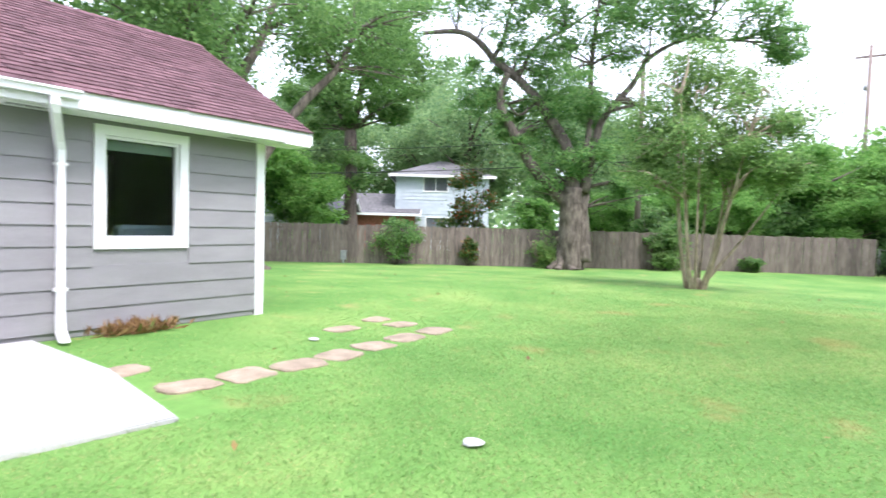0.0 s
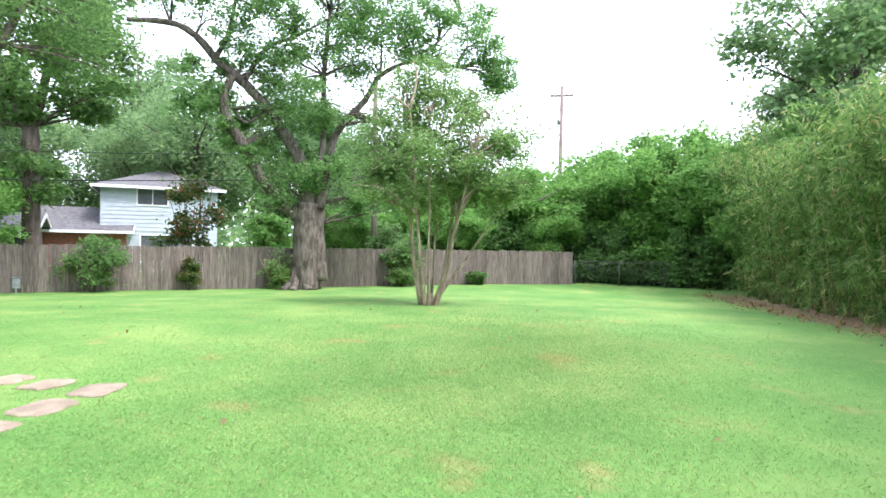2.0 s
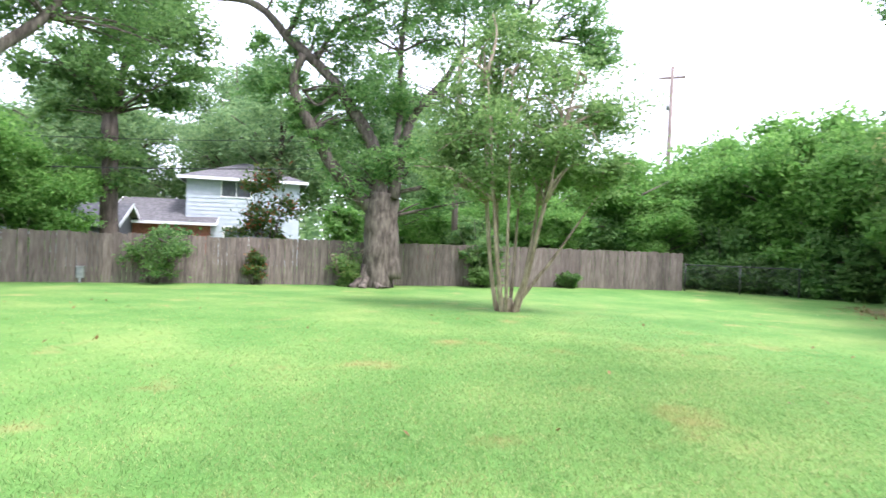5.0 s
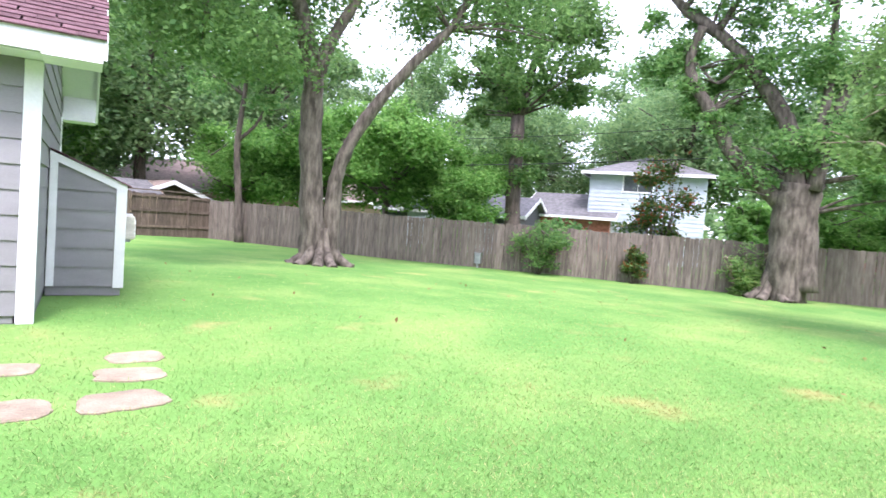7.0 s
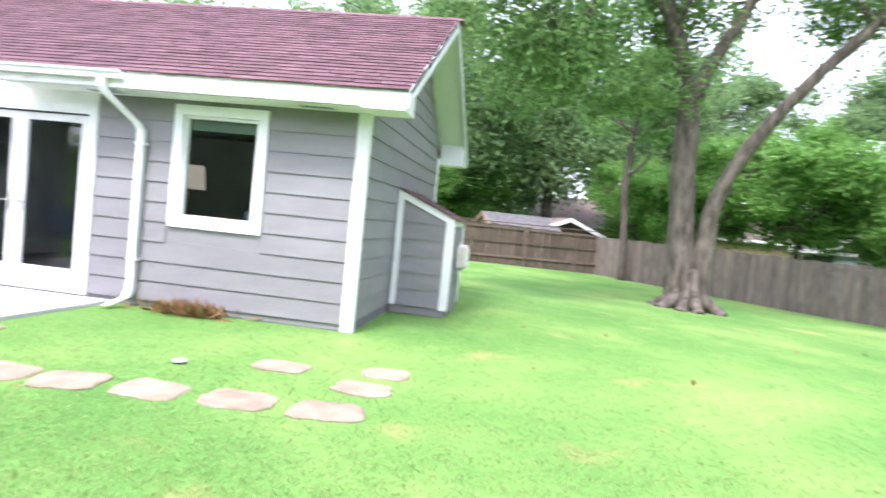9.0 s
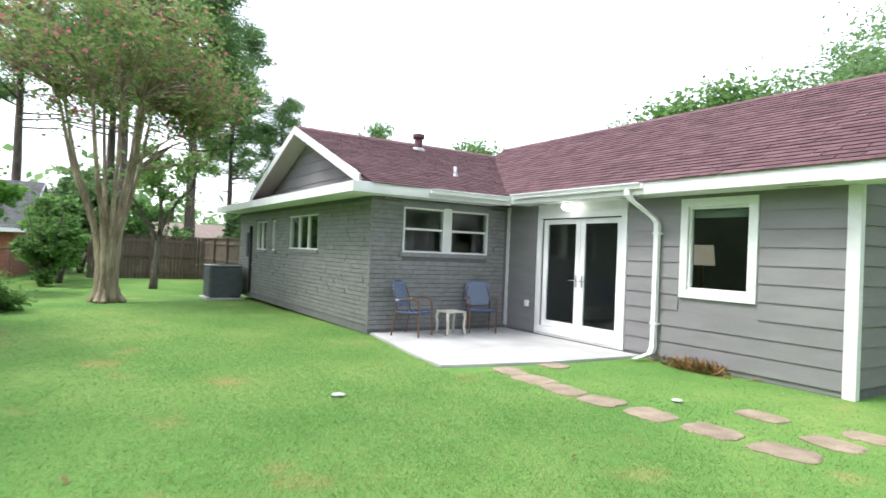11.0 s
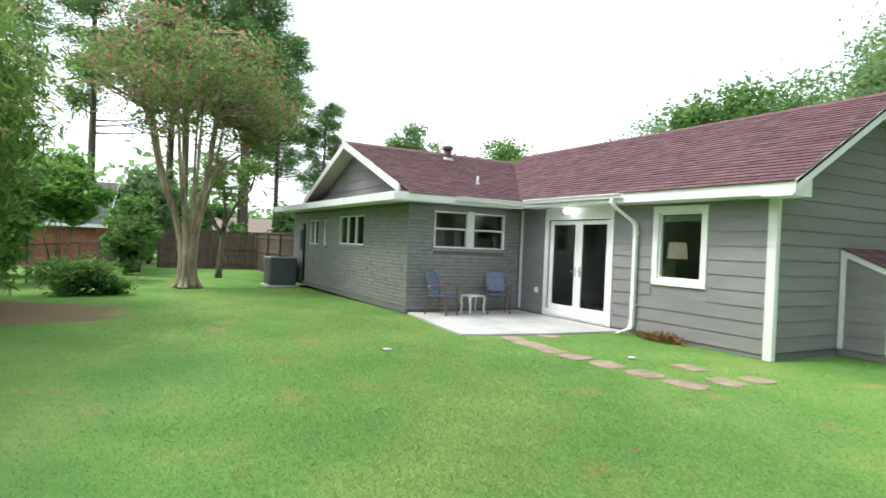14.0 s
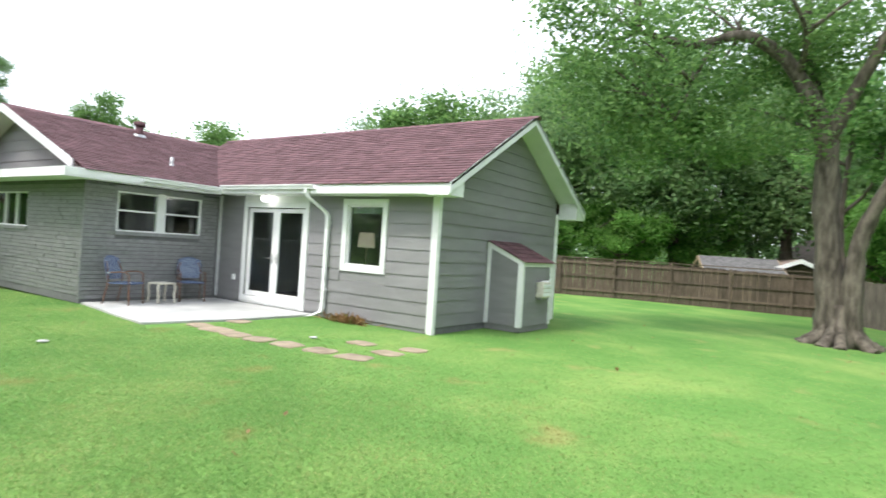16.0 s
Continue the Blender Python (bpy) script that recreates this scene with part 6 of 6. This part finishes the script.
# ---- neighbouring houses ----
def gable_house(name, label, m, w, d, h, rise, wallmat, roofmat, over=0.4, hip=False, windows=(), siding=0.0, fascia_mat=None):
    """Walls w by d, h high; the ridge runs along x, or a hip roof; windows (x0, x1, z0, z1) are on the face at y = 0."""
    hs = thing(name, label, "house", m)
    us = sorted({0, w, *[k for q in windows for k in q[:2]]})
    zs = sorted({-0.3, h, *[k for q in windows for k in q[2:]]})
    for a, b in zip(us, us[1:]):
        for c, e in zip(zs, zs[1:]):
            if not any(q[0] <= (a + b) / 2 <= q[1] and q[2] <= (c + e) / 2 <= q[3] for q in windows):
                box_part("wall", (a, b, 0, 0.15, c, e), wallmat, hs)
    for box in ((0, w, d - 0.15, d, -0.3, h), (0, 0.15, 0.15, d - 0.15, -0.3, h), (w - 0.15, w, 0.15, d - 0.15, -0.3, h)):
        box_part("wall", box, wallmat, hs)
    if not hip:
        for x in (0, w - 0.15):
            bm = bmesh.new()
            prism(bm, [(x, 0, h), (x + 0.15, 0, h), (x + 0.15, d, h), (x, d, h), (x, d / 2 - 0.05, h + rise - 0.1), (x + 0.15, d / 2 - 0.05, h + rise - 0.1), (x + 0.15, d / 2 + 0.05, h + rise - 0.1), (x, d / 2 + 0.05, h + rise - 0.1)])
            part("gable", bm, wallmat, hs)
    if siding:
        z = 0.0
        while z < h - siding * 0.5:
            spans = [(0.05, w - 0.05)]
            for q in windows:
                if q[2] < z + siding - 0.02 and q[3] > z + 0.02:
                    spans = [s for a, b in spans for s in ((a, min(b, q[0])), (max(a, q[1]), b)) if s[1] - s[0] > 0.05]
            for a, b in spans:
                bm = bmesh.new()
                zt = min(h, z + siding)
                prism(bm, [(a, -0.035, z), (b, -0.035, z), (b, -0.002, z), (a, -0.002, z), (a, -0.008, zt), (b, -0.008, zt), (b, -0.002, zt), (a, -0.002, zt)])
                part("siding_board", bm, wallmat, hs)
            z += siding
    bm = bmesh.new()
    e = over
    dz = rise / (d / 2) * e
    if hip:
        a = d / 2
        v = [bm.verts.new(p) for p in ((-e, -e, h - 0.05), (w + e, -e, h - 0.05), (w + e, d + e, h - 0.05), (-e, d + e, h - 0.05), (min(a, w / 2 - 0.3), d / 2, h + rise), (max(w - a, w / 2 + 0.3), d / 2, h + rise),
                                       (-e, -e, h - 0.16), (w + e, -e, h - 0.16), (w + e, d + e, h - 0.16), (-e, d + e, h - 0.16))]
        for f in ((0, 1, 5, 4), (1, 2, 5), (2, 3, 4, 5), (3, 0, 4), (0, 6, 7, 1), (1, 7, 8, 2), (2, 8, 9, 3), (3, 9, 6, 0), (6, 9, 8, 7)):
            bm.faces.new([v[i] for i in f])
    else:
        slab(bm, [(-e, -e, h - dz), (w + e, -e, h - dz), (w + e, d / 2, h + rise), (-e, d / 2, h + rise)], 0.12)
        slab(bm, [(-e, d / 2, h + rise), (w + e, d / 2, h + rise), (w + e, d + e, h - dz), (-e, d + e, h - dz)], 0.12)
    rf = part("roof", bm, roofmat, hs)
    bm = bmesh.new()
    fm = fascia_mat or M_WHITE
    if hip:
        for box in ((-e - 0.02, w + e + 0.02, -e - 0.03, -e, h - 0.2, h - 0.03), (-e - 0.03, -e, -e, d + e, h - 0.2, h - 0.03), (w + e, w + e + 0.03, -e, d + e, h - 0.2, h - 0.03)):
            cube(bm, *box)
    else:
        for x in (-e - 0.03, w + e):
            for s in (0, 1):
                ya, yb = (-e, d / 2) if s == 0 else (d + e, d / 2)
                prism(bm, [(x, ya, h - dz - 0.2), (x + 0.03, ya, h - dz - 0.2), (x + 0.03, yb, h + rise - 0.2), (x, yb, h + rise - 0.2), (x, ya, h - dz + 0.01), (x + 0.03, ya, h - dz + 0.01), (x + 0.03, yb, h + rise + 0.01), (x, yb, h + rise + 0.01)])
        cube(bm, -e, w + e, -e - 0.03, -e, h - dz - 0.16, h - dz)
    part("fascia", bm, fm, hs, "painted eave board")
    for q in windows:
        wd = box_part("window", (q[0] + 0.02, q[1] - 0.02, 0.02, 0.05, q[2] + 0.02, q[3] - 0.02), M_ACDARK, hs)
        ring_boards(wd, lambda u, k, zz: (u, k, zz), q[0] + 0.05, q[1] - 0.05, q[2] + 0.05, q[3] - 0.05, 0.08, 0.05, 0.019, M_WHITE, "window_frame")
        box_part("window_bar", ((q[0] + q[1]) / 2 - 0.025, (q[0] + q[1]) / 2 + 0.025, -0.02, 0.018, q[2], q[3]), M_WHITE, wd)
    return hs


ang = math.degrees(math.atan2(14.0 - 19.9, 27.7 - 23.8))
gable_house("white_house", "two-storey house in pale blue-white lap siding", pose(25.9, 19.2, -0.3, 0, 0, ang + 3), 6.4, 7.0, 5.1, 1.3, M_HWHITE, M_HROOF, 0.45, True, ((1.9, 3.6, 3.95, 4.95), (2.1, 5.0, 0.6, 2.2)), 0.24)
gable_house("grey_roof_house", "low house wing with a grey shingle roof", pose(23.6, 22, -0.15, 0, 0, ang), 5.0, 6.0, 2.4, 1.3, M_REDBRICK, M_HROOF, 0.4)
gable_house("gabled_house", "low white house with a dark gable roof", pose(22.6, 27.4, -0.15, 0, 0, ang - 90), 8.0, 5.0, 2.1, 1.3, M_HWHITE, M_ACDARK, 0.4)
gable_house("tan_roof_house", "low house with a tan shingle hip roof", pose(33.4, 7.7, -0.2, 0, 0, -62), 11.0, 8.0, 2.5, 1.7, M_REDBRICK, M_HROOFTAN, 0.5, True)
gable_house("long_tan_house", "long low house with a brown shingle roof", pose(2.0, 37.0, -0.2, 0, 0, -25), 17.0, 8.0, 2.5, 1.8, M_TAN, M_HROOFTAN, 0.5)
gable_house("garden_shed", "tan garden shed with a dark roof past the fence", pose(0.3, 22.6, -0.25, 0, 0, 22), 3.2, 3.0, 1.75, 0.62, M_TAN, M_HROOF, 0.25, fascia_mat=M_TAN)
gable_house("brown_gable_house", "brown house with a white-edged gable", pose(5.6, 25.4, -0.25, 0, 0, 105), 5.0, 3.4, 1.75, 0.7, M_ROOMFLOOR, M_HROOFTAN, 0.35)
gable_house("blue_roof_house", "low house with a pale grey roof edge", pose(15.1, 24.4, -0.2, 0, 0, -52), 8.0, 6.0, 2.1, 1.0, M_ACDARK, M_HROOF, 0.4)
gable_house("red_brick_house", "red brick house with a grey shingle roof", pose(-27.8, -20.6, -0.2, 0, 0, 84), 11.0, 8.0, 2.3, 2.0, M_REDBRICK, M_HROOF, 0.5)
gable_house("flat_roof_house", "low house seen past the western fence", pose(-48.0, -8.0, -0.2, 0, 0, 90), 14.0, 8.0, 2.2, 1.2, M_TAN, M_HROOFTAN, 0.5)

# utility poles and wires
pole = thing("utility_pole", "tall weathered wooden utility pole with a crossarm", "utility pole", pose(36.2, -7.0, -0.35))
part("shaft", tube(bmesh.new(), [Vector((0.45, 0.1, 0)), Vector((0.0, 0, 12.6))], [0.17, 0.11], 12), M_POLE, pole)
part("crossarm", cube(bmesh.new(), -0.05, 0.05, -0.75, 0.75, 11.9, 12.02), M_POLE, pole)
for y in (-0.65, -0.3, 0.3, 0.65):
    part("insulator", tube(bmesh.new(), [Vector((0, y, 12.02)), Vector((0, y, 12.16))], [0.04, 0.025], 8), M_CONCRETE, pole)
part("transformer", tube(bmesh.new(), [Vector((-0.25, 0.2, 10.0)), Vector((-0.25, 0.2, 10.5))], [0.1, 0.1], 12), M_METAL, pole)
stub = part("pole_stub", tube(bmesh.new(), [Vector((36.6, -7.7, -0.2)), Vector((36.6, -7.7, 5.9))], [0.26, 0.24], 12), M_POLE)
tagged(stub, "short thick cut-off wooden pole stub", "pole")
p2_ = part("utility_pole", tube(bmesh.new(), [Vector((23.1, 1.7, -0.2)), Vector((23.1, 1.7, 9.5))], [0.15, 0.11], 12), M_POLE)
tagged(p2_, "brown wooden utility pole behind the leaning tree", "utility pole")


def wire(a, b, sag, rad=0.012):
    a, b = Vector(a), Vector(b)
    pts = [a.lerp(b, i / 20) - Vector((0, 0, sag * 4 * (i / 20) * (1 - i / 20))) for i in range(21)]
    w = part("overhead_wire", tube(bmesh.new(), pts, [rad, rad], 5), M_WIRE)
    tagged(w, "black overhead cable sagging behind the fence", "cable", "overhead wires")


wire((23.1, 1.7, 4.7), (8.6, 26.0, 3.6), 0.3, 0.02)
wire((23.1, 1.7, 5.9), (8.6, 26.0, 4.9), 0.4)
wire((23.1, 1.7, 8.0), (36.2, -7.0, 9.0), 0.5)
wire((36.2, -7.0, 5.8), (26, -16, 5.0), 0.4)

# ---- grass blades near the path ----
rg = np.random.default_rng(3)


def grass(n, cx, cy, sx, sy, size):
    """Blades scattered thick in the middle and thinning outwards."""
    x, y = rg.normal(cx, sx, n), rg.normal(cy, sy, n)
    keep = ~((x < 0.05) & (y > -0.03)) & ~((x < 0.95) & (y > 1.75) & (y < 5.3)) & ~((x > -6.65) & (x < -2.98) & (y > -3.12 - 0.14 * (x + 6.6))) & ~((x < -6.5) & (y > -3.2)) & (y > -11.6) & (x > -18) & ~((y < -9.0) & (x < -6.3) & (x > -10.6))
    for px, py, a, b, turn in STONES:
        keep &= np.abs((x - px) / (a * 0.46)) ** 4 + np.abs((y - py) / (b * 0.44)) ** 4 > 1
    x, y = x[keep], y[keep]
    a = np.clip((np.hypot(x, y + 4.0) - 6.0) / 12.0, 0, 1)
    b = np.clip((x + 0.35 * y - 2.0) / 16.0, 0, 1)
    z = -0.12 * a * a * (3 - 2 * a) - 0.22 * b * b * (3 - 2 * b) - 0.012
    tall = size * rg.uniform(0.7, 1.15, len(x))
    return leaf_quads(np.column_stack([x, y, z]), tall, rg, 8.5, -0.55, 0.5)


blades = np.concatenate([grass(430000, 0.0, -5.3, 4.6, 1.9, 0.0042), grass(170000, 3.6, -7.2, 2.4, 1.3, 0.0042), grass(130000, 5.0, -3.0, 6.5, 4.5, 0.0046), grass(60000, -8.0, -6.0, 3.5, 1.8, 0.0046)])
gb = new("grass", quads_mesh("grass", blades, M_BLADE))
tagged(gb, "short mown green lawn grass blades", "grass", kind="stuff")

# a few dead leaves lying about
q = np.column_stack([rg.uniform(-6, 14, 150), rg.uniform(-9.5, 8, 150), np.zeros(150)])
q = q[~((q[:, 0] < 1.2) & (q[:, 1] > -0.4)) & ~((q[:, 0] < -2.9) & (q[:, 1] > -3.7))]
q[:, 2] = [ground_z(a, b) + 0.035 for a, b in q[:, :2]]
dl = new("fallen_leaves", quads_mesh("fallen_leaves", leaf_quads(q, 0.04, rg, 1.7, 0.0, 2.0), M_DRY))
tagged(dl, "scattered dry brown leaves on the lawn", "leaf litter", kind="stuff")

# ---- shingles and bricks ----
def shingle_mesh(w, e):
    bm = bmesh.new()
    prism(bm, [(0, 0, 0.0), (w, 0, 0.0), (w, e * 1.1, 0.0), (0, e * 1.1, 0.0), (0, 0, 0.016), (w, 0, 0.016), (w, e * 1.1, 0.004), (0, e * 1.1, 0.004)])
    me = bpy.data.meshes.new("shingle")
    bmesh.ops.recalc_face_normals(bm, faces=bm.faces[:])
    bm.to_mesh(me)
    bm.free()
    me.materials.append(M_SHINGLE)
    return me


def shingle_slope(parent, origin, along, up, length, run, name, near):
    """Tabs in courses up a slope; those within near(u, v) are pieces of their own, the rest one mesh."""
    o, a, u = Vector(origin), Vector(along).normalized(), Vector(up).normalized()
    nrm = a.cross(u)
    W, E = 0.30, 0.13
    m0 = Matrix((a, u, nrm)).transposed().to_4x4()
    r = random.Random(int(length * 10))
    me = [shingle_mesh(W - 0.006, E), shingle_mesh(W - 0.02, E), shingle_mesh(W - 0.004, E * 0.97)]
    verts, faces = [], []
    count = 0
    for j in range(int(run / E)):
        off = (j % 2) * W * 0.5 + r.uniform(-0.04, 0.04)
        for i in range(-1, int(length / W) + 2):
            s, t = i * W + off, j * E - 0.02
            if s > length - 0.006 or s < -0.2:
                continue
            cut = min(W, length - s + 0.01)
            if s < 0:
                cut, s = cut + s, 0.0
            if cut < 0.03:
                continue
            p = o + a * s + u * t + nrm * (0.003 + r.uniform(0, 0.004))
            if near(s, t) and count < 300 and cut == W:
                ob = new("shingle", me[r.randrange(3)])
                ob.parent = parent
                ob.matrix_basis = Matrix.Translation(p) @ m0
                count += 1
            else:
                w, k = cut - r.choice((0.004, 0.006, 0.02)), len(verts)
                verts += [tuple(p + a * x + u * y + nrm * z) for x, y, z in ((0, 0, 0), (w, 0, 0), (0, 0, 0.016), (w, 0, 0.016), (w, E * 1.1, 0.004), (0, E * 1.1, 0.004))]
                faces += [(k, k + 1, k + 3, k + 2), (k + 2, k + 3, k + 4, k + 5), (k, k + 2, k + 5), (k + 1, k + 4, k + 3)]
    m = bpy.data.meshes.new(name)
    m.from_pydata(verts, [], faces)
    m.materials.append(M_SHINGLE)
    ob = tagged(new(name, m), kind="stuff")
    ob.parent = parent


run_w = math.hypot(RIDGE_Y + OV, RIDGE - EAVE)
shingle_slope(roof_wing, (-9.6, -OV - 0.03, EAVE), (1, 0, 0), (0, RIDGE_Y + OV, RIDGE - EAVE), 9.6 + RAKE, run_w, "shingle_field", lambda s, t: s > 6.6 and t < 2.6)
run_m = math.hypot(BEAVE_X - BRIDGE_X, BRIDGE - MEAVE)
shingle_slope(roof_main, (BEAVE_X + 0.03, -3.48, MEAVE), (0, 1, 0), (BRIDGE_X - BEAVE_X, 0, BRIDGE - MEAVE), RIDGE_Y + 3.4, run_m, "shingle_field", lambda s, t: False)


def rough_bricks(parent, place, u0, u1, z0, z1, holes, seed, near, name):
    r = random.Random(seed)
    CH = 0.085
    verts, faces = [], []
    count = 0
    for j in range(int((z1 - z0) / CH)):
        z = z0 + j * CH
        u = u0 - r.uniform(0, 0.2)
        while u < u1:
            w = r.uniform(0.3, 0.75)
            a, b = max(u, u0), min(u + w - 0.003, u1)
            u += w
            if b - a < 0.03 or any(h[0] < b and h[1] > a and h[2] < z + CH - 0.01 and h[3] > z + 0.01 for h in holes):
                c = [h for h in holes if h[0] < b and h[1] > a and h[2] < z + CH - 0.01 and h[3] > z + 0.01]
                if not c or b - a < 0.03:
                    continue
                if a < c[0][0] - 0.03:
                    b = c[0][0]
                elif b > c[0][1] + 0.03:
                    a = c[0][1]
                else:
                    continue
            q = r.uniform(0.012, 0.034)
            o = [q + r.uniform(-0.006, 0.006) for _ in range(4)]
            zt = z + CH - 0.013 + r.uniform(-0.004, 0.004)
            pts = [place(a, -o[0] * 0.6, z), place(b, -o[1] * 0.6, z), place(b, 0.0, z), place(a, 0.0, z), place(a, -o[2], zt), place(b, -o[3], zt), place(b, 0.0, zt), place(a, 0.0, zt)]
            if near(a, z) and count < 300:
                count += 1
                part("brick", prism(bmesh.new(), pts), M_BRICK, parent)
            else:
                k = len(verts)
                verts += pts
                faces += [tuple(k + q for q in f) for f in ((3, 2, 1, 0), (4, 5, 6, 7), (0, 1, 5, 4), (1, 2, 6, 5), (3, 0, 4, 7))]
    m = bpy.data.meshes.new(name)
    m.from_pydata(verts, [], faces)
    m.materials.append(M_BRICK)
    ob = tagged(new(name, m), kind="stuff")
    ob.parent = parent


rough_bricks(wall_be, on_brick_east, BY - 0.02, -0.1, 0.09, WZ, [(-2.50, -0.53, 1.44, 2.5)], 1, lambda u, z: True, "brick_field")
rough_bricks(wall_bs, on_brick_south, FAR_X, BX + 0.02, 0.16, WZ, LW, 2, lambda u, z: u > -9.2, "brick_field")
